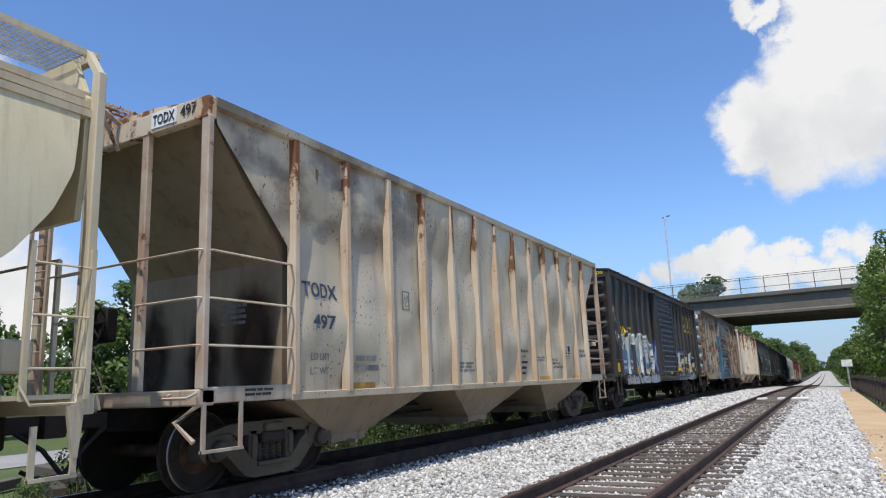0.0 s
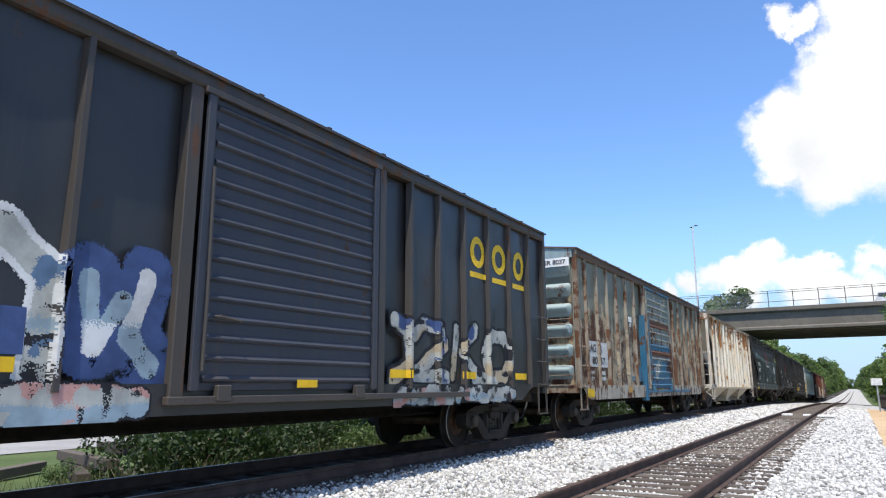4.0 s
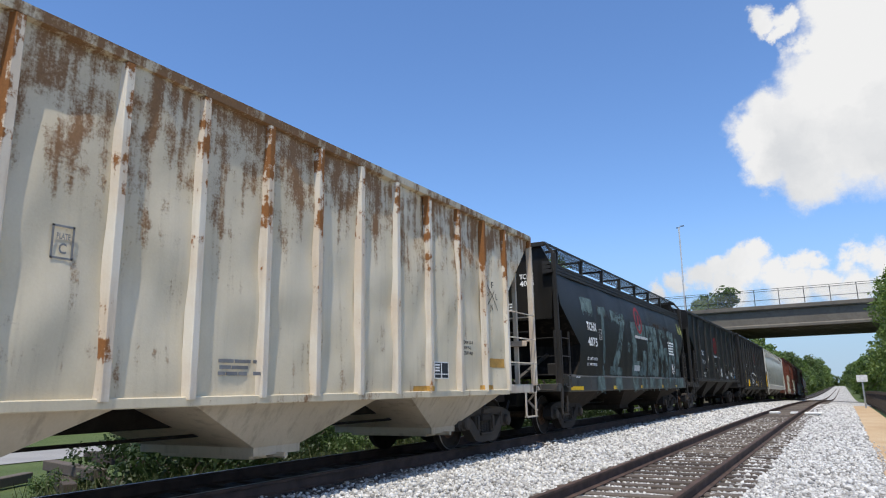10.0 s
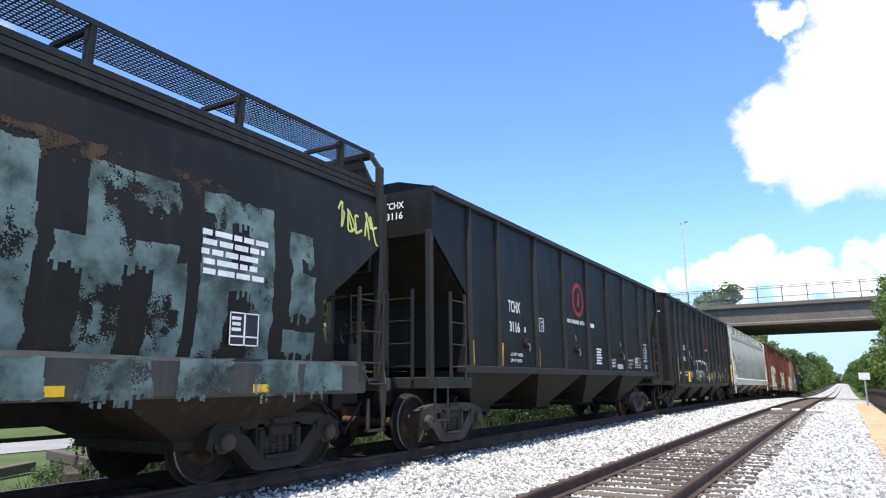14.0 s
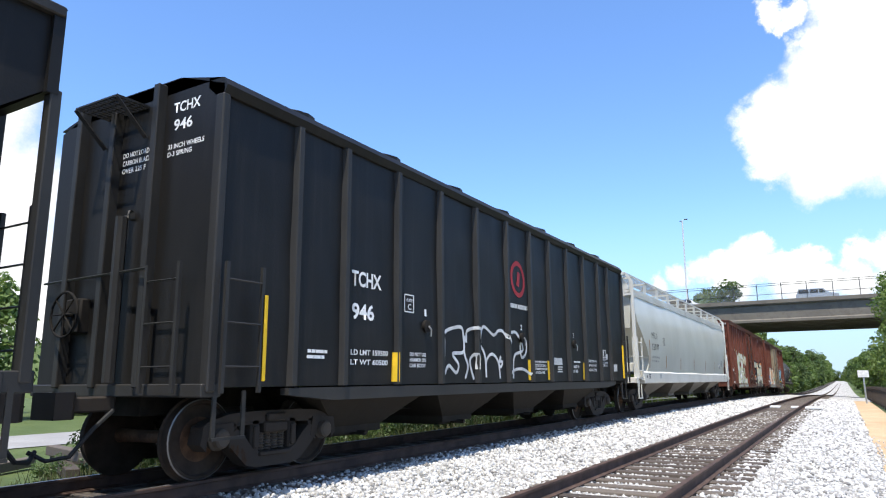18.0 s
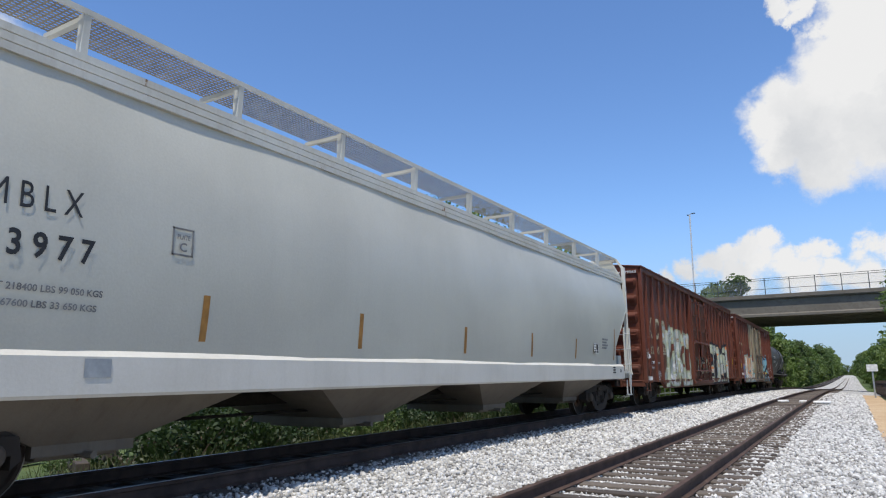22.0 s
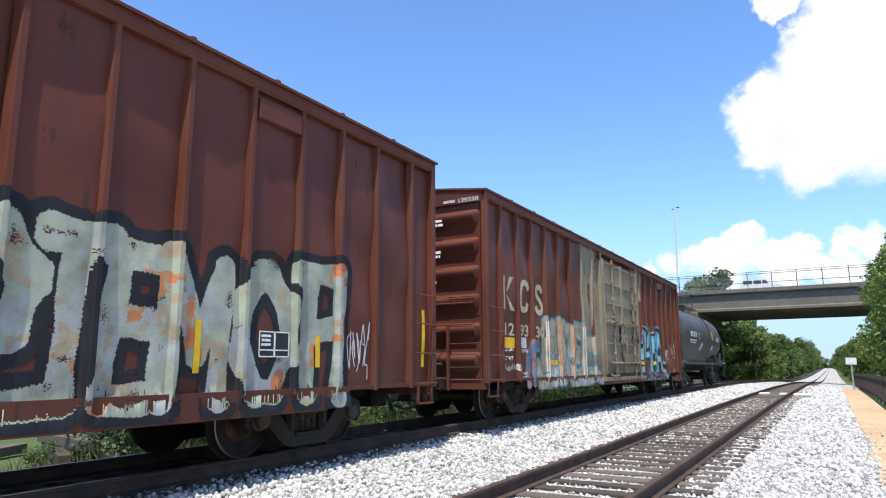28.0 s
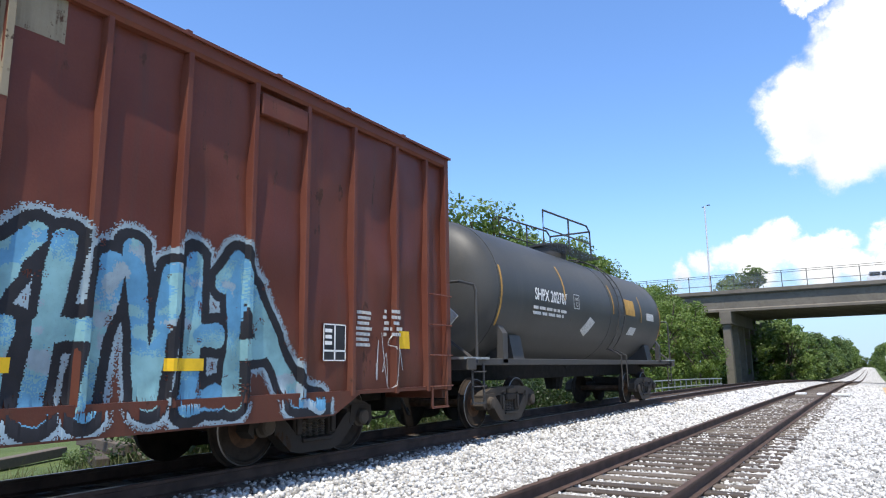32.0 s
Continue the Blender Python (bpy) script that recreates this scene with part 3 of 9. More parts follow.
FAR = [tree_parts(21, 9.0, 3.1, 44, 60, 0.28, LEAF_A, 0.0), tree_parts(22, 8.0, 3.0, 40, 60, 0.27, LEAF_B, 0.0), tree_parts(23, 11.0, 3.4, 50, 60, 0.31, LEAF_A, 0.02), tree_parts(24, 10.0, 2.9, 46, 60, 0.28, LEAF_C, 0.0)]
NEAR_KIND = tree_parts(16, 9.5, 3.0, 70, 190, 0.13, LEAF_B, 0.0)
TREE_LABELS = ["green broadleaf oak at the edge of the wood", "light green sweetgum in full leaf", "tall leafy oak over the tree line", "dark green cedar-like tree in the thicket", "young bushy broadleaf tree by the line"]
tree_rng = random.Random(4)


def plant_tree(kind, x, y, s, group, label=None, data=None):
    tr, cr = data or (FAR[kind] if y > 165 and kind < 4 else KINDS[kind])
    e = thing("tree", label or TREE_LABELS[kind], "tree", group, at=pose(x, y, land(x, y) - 0.1, 0, 0, tree_rng.uniform(0, 360)) @ Matrix.Scale(s, 4))
    part("trunk", tr, None, e)
    part("crown", cr, None, e)
    return e


def plant_wood():
    r = tree_rng
    # wall of trees on the train's far side, from before the overpass to the far distance
    for i in range(22):
        plant_tree(2, -22.5 + r.uniform(-3.0, 1.5), 27 + i * 3.1 + r.uniform(-1, 1), r.uniform(0.84, 1.06), "trees along the main track", "tall broadleaf tree in full leaf behind the line", TALL[i % 2])
    for i in range(40):
        y = 118 + i * 6.0
        plant_tree(r.choice((0, 1, 2, 3)), -13.0 + r.uniform(-1.6, 1.2) - (4.8 if y < 128 else 0), y + r.uniform(-2, 2), r.uniform(0.8, 1.2), "trees along the main track")
    for i in range(34):
        y = 124 + i * 9.0
        plant_tree(r.choice((0, 2, 3)), -20 + r.uniform(-3, 2), y, r.uniform(1.3, 1.7), "trees along the main track")
    for i in range(36):
        y = 350 + i * 11
        plant_tree(r.choice((2, 3, 0)), -12.6 + r.uniform(-3, 1.2), y, r.uniform(1.2, 1.7), "trees along the main track")
    # trees on the near side past the footpath
    for i, (x, y, s) in enumerate([(7.4, 48, 0.80), (9.0, 56, 0.95), (8.5, 64, 1.1), (7.4, 76, 0.85), (7.0, 84, 1.1), (8.5, 92, 1.25), (10.5, 60, 1.2), (12, 75, 1.3)]):
        plant_tree((1, 0, 2, 1, 0, 3, 2, 2)[i], x, y, s, "trees by the footpath")
    for x, y, q in ((5.7, 57, 0.88), (5.9, 66, 0.92), (6.2, 74, 0.95)):
        plant_tree(1, x, y, q, "trees by the footpath", "light green leafy tree over the footpath fence", TALL[1])
    for i in range(34):
        plant_tree(r.choice((0, 1, 2, 3)), 6.4 + r.uniform(-0.8, 3.0), 117 + i * 6.6, r.uniform(0.9, 1.2), "trees by the footpath")
    for i in range(26):
        plant_tree(r.choice((2, 3, 0)), 5.4 + r.uniform(-1.2, 4), 345 + i * 14, r.uniform(1.0, 1.4), "trees by the footpath")
    # the far bend of the line is closed by woods
    for i in range(26):
        plant_tree(r.choice((2, 3, 0)), -34 + i * 2.7 + r.uniform(-1, 1), 735 + r.uniform(-14, 14), r.uniform(0.6, 0.9), "woods at the far bend of the line")
    # tops beyond the overpass
    for x, y, s in ((-18.6, 137, 2.10), (-20.6, 138, 2.05), (-34, 128, 1.5)):
        plant_tree(3, x, y, s, "trees beyond the overpass")
    # far side of the street
    for i in range(24):
        plant_tree(r.choice((0, 2, 3)), -52 + r.uniform(-9, 6), -14 + i * 4.6, r.uniform(0.85, 1.25), "trees beyond the street")
    for x, y, s in ((-17.2, 33, 0.62), (-16.4, 37.5, 0.70), (-16.0, 43, 0.78), (-15.6, 48, 0.70), (-15.6, 54, 0.80), (-15.4, 62, 0.88), (-14.9, 70, 0.92), (-17.2, 79, 0.97), (-18.8, 88, 1.0)):
        plant_tree(1, x, y, s, "young trees beside the main track", "bushy light green young tree beside the main track", NEAR_KIND)


plant_wood()


def bush_data(seed, w, h, n, size, mat):
    rs = np.random.RandomState(seed)
    k = 16
    c = np.stack([rs.uniform(-w, w, k), rs.uniform(-w, w, k), h * rs.uniform(0.12, 0.8, k)], 1)
    v, f = leaves(rs, c, np.full((k, 3), w * 0.42), n // k, size, 0.3)
    m = Mesh()
    for q in c[::2]:
        m.tube([(q[0] * 0.2, q[1] * 0.2, 0), tuple(q * 0.6), tuple(q)], 0.012, 5)
    return m.data("stem", BARK), raw_mesh("foliage", v, f, mat)


BUSHES = [bush_data(31, 0.75, 1.3, 1700, 0.058, LEAF_D), bush_data(32, 0.6, 1.0, 1400, 0.052, LEAF_C), bush_data(33, 0.9, 1.5, 1900, 0.062, LEAF_D)]


def plant_bushes():
    r = random.Random(8)
    spots = [(-12.0, 9.6, 2, 1.1), (-12.9, 10.8, 0, 1.2), (-12.0, 11.6, 2, 1.0), (-13.6, 9.4, 0, 0.9), (-14.4, 11.4, 2, 1.2), (-13.4, 12.6, 1, 0.9), (-14.0, 8.2, 1, 0.5), (-15.4, 14, 2, 1.1), (-16.5, 19, 0, 1.2), (-16.0, 25, 2, 1.3)]
    spots += [(-12.7 + r.uniform(-0.7, 0.7), 13.4 + k * 1.15 + r.uniform(-0.3, 0.3), r.randrange(3), r.uniform(0.85, 1.25)) for k in range(26)]
    spots += [(-14.6 + r.uniform(-0.8, 0.8), 15.4 + k * 2.0 + r.uniform(-0.5, 0.5), r.randrange(3), r.uniform(1.1, 1.6)) for k in range(14)]
    for x, y, k, s in spots:
        e = thing("bush", "leafy green shrub in the weeds beside the main track", "shrub", "shrubs beside the main track", at=pose(x, y, land(x, y) - 0.03, 0, 0, r.uniform(0, 360)) @ Matrix.Scale(s, 4))
        part("stem", BUSHES[k][0], None, e)
        part("foliage", BUSHES[k][1], None, e)
    # weeds and dry grass along the ballast edge
    rs = np.random.RandomState(21)
    n = 6000
    x = -10.6 - np.abs(rs.normal(scale=0.9, size=n))
    y = rs.uniform(2, 60, n)
    y[: n // 2] = rs.uniform(2, 22, n // 2)
    z = np.array([land(a, b) for a, b in zip(x, y)]) - 0.05
    h = rs.uniform(0.12, 0.42, n) * np.where(rs.rand(n) < 0.15, 1.5, 1.0)
    a = rs.uniform(0, 2 * np.pi, n)
    w = rs.uniform(0.006, 0.014, n)
    ln, lv = rs.normal(scale=0.35, size=n) * h, rs.normal(scale=0.35, size=n) * h
    p = np.stack([x, y, z], 1)
    side = np.stack([np.cos(a) * w, np.sin(a) * w, 0 * a], 1)
    tip = p + np.stack([ln, lv, h], 1)
    v = np.stack([p - side, p + side, tip + side * 0.3, tip - side * 0.3], 1).reshape(-1, 3)
    tagged(new("trackside_weeds", raw_mesh("trackside_weeds", v, np.arange(n * 4).reshape(-1, 4), STRAW)), "tall weeds and dry grass along the ballast", "weeds", kind="stuff")


plant_bushes()

# ---- overpass ----
BR_Y, BR_W = 100.0, 24.0
FENCEMESH, _nt, _ln, _bs = nodes_of("chain_link")
_tr = _nt.new("ShaderNodeBsdfTransparent")
_mx = _nt.new("ShaderNodeMixShader")
_mx.inputs[0].default_value = 0.09
_bs.inputs["Base Color"].default_value, _bs.inputs["Roughness"].default_value = (0.45, 0.47, 0.48, 1), 0.5
_ln.new(_tr.outputs[0], _mx.inputs[1])
_ln.new(_bs.outputs[0], _mx.inputs[2])
_ln.new(_mx.outputs[0], _nt["Material Output"].inputs[0])
PALEGALV = plain("pale_galvanised_steel", (0.62, 0.63, 0.64), 0.6, 0.2, 0.1)
DARKSTEEL = plain("dark_painted_steel", (0.06, 0.065, 0.07), 0.55, 0.3)


def overpass():
    e = thing("road_overpass", "grey concrete road overpass with chain-link railing", "bridge", kind="structure")
    x0, x1 = -560.0, 560.0
    part("deck", Mesh().box(x0, x1, BR_Y, BR_Y + BR_W, 10.75, 11.05), CONCRETE, e)
    for y in (BR_Y - 0.12, BR_Y + BR_W - 0.18):
        for xa, xb in ((-74.4, -36.01), (-35.99, 36.4)):
            part("kerb", Mesh().box(xa, xb, y, y + 0.3, 10.86, 11.36, 0.02), CONCRETE, e, "stained concrete edge beam")
    for k in range(9):
        y = BR_Y + 0.35 + k * 2.86
        for xa, xb in ((-74, -16.51), (-16.49, 36.0)):
            part("girder", Mesh().prism([(y - 0.05, 10.75), (y - 0.05, 8.85), (y - 0.18, 8.7), (y - 0.18, 8.4), (y + 0.55, 8.4), (y + 0.55, 8.7), (y + 0.42, 8.85), (y + 0.42, 10.75)], "x", xa, xb), CONCRETE, e, "long precast concrete girder")
    for x in (-16.5, 36.2, -74.2):
        z = land(x, BR_Y + 5)
        part("pier_cap", Mesh().box(x - 0.75, x + 0.75, BR_Y - 0.2, BR_Y + BR_W + 0.2, 6.7, 8.4, 0.03), CONCRETE, e)
        for k in range(5):
            y = BR_Y + 0.1 + k * 5.6
            part("pier_column", Mesh().box(x - 0.5, x + 0.5, y, y + 1.3, z - 0.6, 6.7, 0.04), CONCRETE, e)
    post = Mesh().box(-0.045, 0.045, -0.045, 0.045, 0.0, 2.2).data("railing_post", DARKSTEEL)
    for k in range(46):
        for y in (BR_Y + 0.03, BR_Y + BR_W - 0.03):
            p = part("railing_post", post, None, e)
            p.location = (-84 + 3.0 * k, y, 11.36)
    for y in (BR_Y + 0.03, BR_Y + BR_W - 0.03):
        for z in (12.1, 13.3, 13.55):
            part("railing_bar", Mesh().tube([(-84, y, z), (52, y, z)], 0.035, 5), DARKSTEEL, e)
        part("railing_mesh", Mesh().box(-84, 52, y + 0.05, y + 0.06, 11.38, 13.3), FENCEMESH, e, "grey see-through chain-link mesh")
    # grassed earth ramps carry the road on either side
    for name, xa, xb in (("road_embankment", -560, -75.1), ("road_embankment", 37.1, 560)):
        m = Mesh().prism([(BR_Y - 20, -3.5), (BR_Y - 1, 10.72), (BR_Y + BR_W + 1, 10.72), (BR_Y + BR_W + 20, -3.5)], "x", xa, xb)
        tagged(new(name, m.data(name, GRASS)), "grassed earth embankment of the road", "embankment", kind="structure")
    return e


overpass()
lamp = thing("street_lamp", "tall thin galvanised street lamp with twin arms beside the overpass", "street lamp", at=pose(-19.4, 107, 11.05))
part("pole", Mesh().tube([(0, 0, 0), (0, 0, 4), (0.1, 0, 9), (0.15, 0, 14.2)], 0.115, 8), PALEGALV, lamp)
part("arm", Mesh().tube([(0.15, 0, 14.0), (0.3, 0, 14.3), (0.6, 0, 14.35)], 0.04, 6), PALEGALV, lamp)
part("lamp_head", Mesh().box(0.45, 0.95, -0.12, 0.12, 14.28, 14.42, 0.03), DARKSTEEL, lamp)
part("lamp_head", Mesh().box(-0.25, 0.2, -0.1, 0.1, 14.1, 14.22, 0.03), DARKSTEEL, lamp)


# ---- beside the tracks ----
FENCEBROWN = plain("rusty_dark_railing_paint", (0.07, 0.055, 0.045), 0.7)
WHITEPAINT = plain("weathered_white_paint", (0.72, 0.71, 0.68), 0.7, 0.0, 0.15)
YELLOWPAINT = plain("safety_yellow_paint", (0.72, 0.47, 0.03), 0.6, 0.0, 0.2)


def trackside():
    f = thing("metal_fence", "dark rusty metal picket fence along the footpath", "fence")
    y0, y1 = 24.0, 76.0
    picket = Mesh().box(-0.012, 0.012, -0.012, 0.012, 0.08, 1.05).data("picket", FENCEBROWN)
    for z in (0.16, 0.98):
        m = Mesh()
        m.tube([(1.75, y, land(1.75, y) + z) for y in np.linspace(y0, y1, 20)], 0.022, 5)
        part("rail", m, FENCEBROWN, f)
    y = y0
    while y <= y1:
        part("post", Mesh().box(1.71, 1.79, y - 0.04, y + 0.04, land(1.75, y) - 0.2, land(1.75, y) + 1.15, 0.008), FENCEBROWN, f)
        for k in range(1, 12):
            p = part("picket", picket, None, f)
            p.location = (1.75, y + k * 2.4 / 12, land(1.75, y))
        y += 2.4
    s = thing("trackside_sign", "small pale blank sign board on a grey post", "sign", at=pose(1.18, 55, land(1.18, 55)))
    part("post", Mesh().box(-0.05, 0.05, -0.04, 0.04, -0.3, 2.2, 0.01), GALV, s)
    part("board", Mesh().box(-0.33, 0.33, -0.075, -0.045, 1.75, 2.22, 0.01), WHITEPAINT, s, "faded white sign board")
    for k, (xa, xb, y) in enumerate(((-3.3, -2.85, 37.8), (-2.35, -2.02, 37.4), (-1.72, -1.0, 36.8))):
        b = thing("white_board", "white painted board lying across the siding ties", "board", "boards on the siding", at=pose(0, 0, 0))
        part("plank", Mesh().box(xa, xb, y - 0.36, y + 0.36, land(-2, y) + 0.08, land(-2, y) + 0.16, 0.012), WHITEPAINT, b)
    t = [(-14.9, 8.95, 0.02, 25, 3.4), (-14.6, 9.5, 0.02, 18, 3.0), (-14.75, 9.1, 0.25, 14, 3.3), (-14.3, 9.8, 0.40, 12, 2.9), (-16.4, 8.3, 0.0, 60, 2.6)]
    for x, y, z, a, ln in t:
        b = thing("timber", "old creosoted railway tie stacked in the weeds", "timber", "stacked old ties", at=pose(x, y, land(x, y) + z, 0, 0, -a))
        part("beam", Mesh().box(-ln / 2, ln / 2, -0.13, 0.13, 0, 0.22, 0.015), TIEWOOD, b)
    for x, y in ((-13.0, 30.2), (-12.9, 31.4)):
        b = thing("bollard_hoop", "yellow painted steel hoop guarding equipment", "guard hoop", "yellow guard hoops", at=pose(x, y, land(x, y)))
        part("hoop", Mesh().tube([(0, -0.5, -0.1), (0, -0.5, 0.95), (0, -0.42, 1.03), (0, 0.42, 1.03), (0, 0.5, 0.95), (0, 0.5, -0.1)], 0.05, 8), YELLOWPAINT, b, "", True)
    g = thing("guard_rail", "low pale steel guard rail behind the main track", "guard rail")
    for z in (0.45, 0.95):
        part("rail", Mesh().tube([(-12.4, y, land(-12.4, y) + z) for y in (39, 46, 54, 62, 70)], 0.05, 6), GALV, g)
    for k in range(18):
        y = 39 + k * 1.8
        part("post", Mesh().tube([(-12.4, y, land(-12.4, y) - 0.1), (-12.4, y, land(-12.4, y) + 1.0)], 0.045, 6), GALV, g)


trackside()

# ---- railway car materials ----
CAST = paint("oily_cast_steel", (0.038, 0.028, 0.021), (0.024, 0.018, 0.014), 0.25, 0, 0.4, 0.4, 0.8, (0.05, 0.027, 0.014), (0.035, 0.03, 0.026))
PALECAST = paint("dusty_cast_steel", (0.098, 0.074, 0.053), (0.055, 0.042, 0.030), 0.15, 0, 0.4, 0.5, 0.8, (0.12, 0.07, 0.04), (0.05, 0.045, 0.04))
DUSTCAST = paint("tan_dusty_cast_steel", (0.15, 0.118, 0.08), (0.09, 0.07, 0.048), 0.15, 0, 0.3, 0.5, 0.85, (0.12, 0.07, 0.04), (0.06, 0.05, 0.04))
WHEELRUST = plain("brown_wheel_steel", (0.034, 0.025, 0.019), 0.92, 0.0, 0.3, 5.0)
HUBRUST = plain("orange_brown_axle_rust", (0.085, 0.047, 0.028), 0.85, 0.0, 0.4, 7.0)
TREAD = plain("polished_wheel_tread", (0.21, 0.205, 0.20), 0.38, 0.9, 0.2, 3.0, 0.0006)
UNDER = plain("grimy_underframe", (0.014, 0.012, 0.010), 0.9, 0.0, 0.35)
HOSE = plain("black_rubber_hose", (0.02, 0.02, 0.02), 0.7)
YELLOW = plain("reflective_yellow_sheet", (0.72, 0.45, 0.02), 0.5, 0.0, 0.12)
OCHRE = plain("faded_ochre_stripe", (0.44, 0.25, 0.06), 0.6, 0.0, 0.2)
WHITE = plain("white_stencil_paint", (0.78, 0.78, 0.76), 0.6, 0.0, 0.12)
DIMWHITE = plain("worn_white_stencil", (0.50, 0.50, 0.48), 0.65, 0.0, 0.25, 20.0)
BLACKINK = plain("black_stencil_paint", (0.03, 0.032, 0.036), 0.6, 0.0, 0.2)
GREYINK = plain("faded_grey_stencil", (0.20, 0.20, 0.20), 0.65, 0.0, 0.25)
BLUEINK = plain("blue_black_lettering", (0.055, 0.075, 0.11), 0.6, 0.0, 0.2)
REDRING = plain("red_emblem_paint", (0.30, 0.028, 0.034), 0.6, 0.0, 0.15)
GOLD = plain("yellow_railway_lettering", (0.68, 0.45, 0.03), 0.6, 0.0, 0.2, 20.0)
TANPAINT = plain("tan_lettering_paint", (0.46, 0.39, 0.25), 0.65, 0.0, 0.2, 12.0)


def spray(name, c, var=0.22):
    return plain(name, c, 0.6, 0.0, var, 3.0)


PLATRUST = paint("rust_brown_platform_steel", (0.07, 0.046, 0.034), (0.045, 0.031, 0.024), 0.35, 0, 0.3, 0.4, 0.8, (0.10, 0.045, 0.025))
PATCHBLUE = spray("dull_blue_patch_paint", (0.09, 0.15, 0.24))
SILVER = spray("silver_spray_paint", (0.37, 0.38, 0.35))
CREAM = spray("cream_spray_paint", (0.37, 0.305, 0.205))
PALEBLUE = spray("pale_blue_spray_paint", (0.25, 0.33, 0.38))
SKYBLUE = spray("sky_blue_spray_paint", (0.10, 0.27, 0.43))
DEEPBLUE = spray("deep_blue_spray_paint", (0.045, 0.075, 0.18))
TEAL = spray("faded_teal_spray_paint", (0.098, 0.138, 0.130), 0.6)
TEALDK = spray("teal_outline_spray_paint", (0.06, 0.22, 0.26))
ORANGE = spray("orange_spray_paint", (0.52, 0.20, 0.08))
PALEGREEN = spray("pale_green_grey_spray_paint", (0.34, 0.37, 0.285))
AQUA = spray("pale_aqua_spray_paint", (0.19, 0.36, 0.39))
MAUVE = spray("dusty_mauve_spray_paint", (0.23, 0.15, 0.17))
PINK = spray("pinkish_spray_paint", (0.45, 0.25, 0.22))
BLACKSPRAY = spray("black_spray_paint", (0.018, 0.018, 0.022))
WHITESPRAY = spray("white_spray_paint", (0.58, 0.585, 0.57))
LIMESPRAY = spray("lime_yellow_spray_paint", (0.50, 0.52, 0.16))
OLDCREAM = spray("peach_grey_buffing_paint", (0.30, 0.25, 0.18))
GHOSTGREY = spray("faded_grey_outline_paint", (0.16, 0.155, 0.13))
OLIVE = spray("olive_grey_spray_paint", (0.30, 0.32, 0.22))


# ---- parts that all cars share ----
def wheelset_data():
    m = Mesh()
    for s in (1, -1):
        prof = [(0.66, 0.09), (0.665, 0.40), (0.672, 0.482), (0.700, 0.486), (0.712, 0.462), (0.798, 0.453), (0.806, 0.438), (0.807, 0.405), (0.775, 0.385), (0.752, 0.25), (0.765, 0.15), (0.815, 0.135), (0.815, 0.09)]
        m.spin([(s * a, r) for a, r in prof], (0, 0, 0), "x", 36)
    m.spin([(-1.05, 0.07), (-0.66, 0.085), (-0.3, 0.075), (0.3, 0.075), (0.66, 0.085), (1.05, 0.07)], (0, 0, 0), "x", 14)
    me = m.data("wheelset", WHEELRUST, True)
    me.materials.append(TREAD)
    me.materials.append(HUBRUST)
    for p in me.polygons:
        r = math.hypot(p.center.y, p.center.z)
        if 0.440 < r < 0.4535 and 0.7985 < abs(p.center.x) < 0.8065:
            p.material_index = 1
        elif r < 0.24:
            p.material_index = 2
    return me


def side_frame_data(mat):
    """Cast truck side: arched top chord, sagging bottom chord, two columns and pedestal jaws."""
    m = Mesh()
    a, b = 0.91, 1.08
    top = [(-1.12, 0.60), (-1.02, 0.66), (-0.74, 0.73), (-0.40, 0.75), (0.40, 0.75), (0.74, 0.73), (1.02, 0.66), (1.12, 0.60)]
    m.prism(top + [(1.10, 0.50), (0.72, 0.585), (0.36, 0.60), (-0.36, 0.60), (-0.72, 0.585), (-1.10, 0.50)], "x", a, b)
    low = [(-0.80, 0.46), (-0.62, 0.56), (-0.50, 0.47), (-0.34, 0.30), (-0.20, 0.27), (0.20, 0.27), (0.34, 0.30), (0.50, 0.47), (0.62, 0.56), (0.80, 0.46)]
    m.prism(low + [(0.62, 0.28), (0.46, 0.14), (0.30, 0.10), (-0.30, 0.10), (-0.46, 0.14), (-0.62, 0.28)], "x", a - 0.01, b + 0.015)
    for s in (-1, 1):
        m.box(a, b, s * 0.315 - 0.07, s * 0.315 + 0.07, 0.25, 0.66, 0.02)
        m.prism([(s * 0.68, 0.64), (s * 1.10, 0.62), (s * 1.14, 0.42), (s * 1.05, 0.34), (s * 1.05, 0.46), (s * 0.73, 0.46), (s * 0.73, 0.35), (s * 0.64, 0.40)], "x", a - 0.02, b + 0.02)
        m.prism([(s * 0.62, 0.62), (s * 0.78, 0.62), (s * 0.72, 0.40), (s * 0.58, 0.45)], "x", a, b)
        m.box(b - 0.01, b + 0.03, s * 0.315 - 0.045, s * 0.315 + 0.045, 0.32, 0.58, 0.012)
    m.box(a - 0.05, b + 0.05, -0.27, 0.27, 0.225, 0.275, 0.01)
    m.box(b - 0.02, b + 0.05, -0.16, 0.16, 0.62, 0.72, 0.02)
    return m.data("side_frame", mat, True)


def spring_data(mat):
    m = Mesh()
    prof = [(0, 0.03)]
    for k in range(7):
        prof += [(0.012 + k * 0.031, 0.045), (0.022 + k * 0.031, 0.060), (0.034 + k * 0.031, 0.045)]
    prof += [(0.235, 0.03)]
    m.spin(prof, (0, 0, 0), "z", 9)
    return m.data("spring", mat, True)


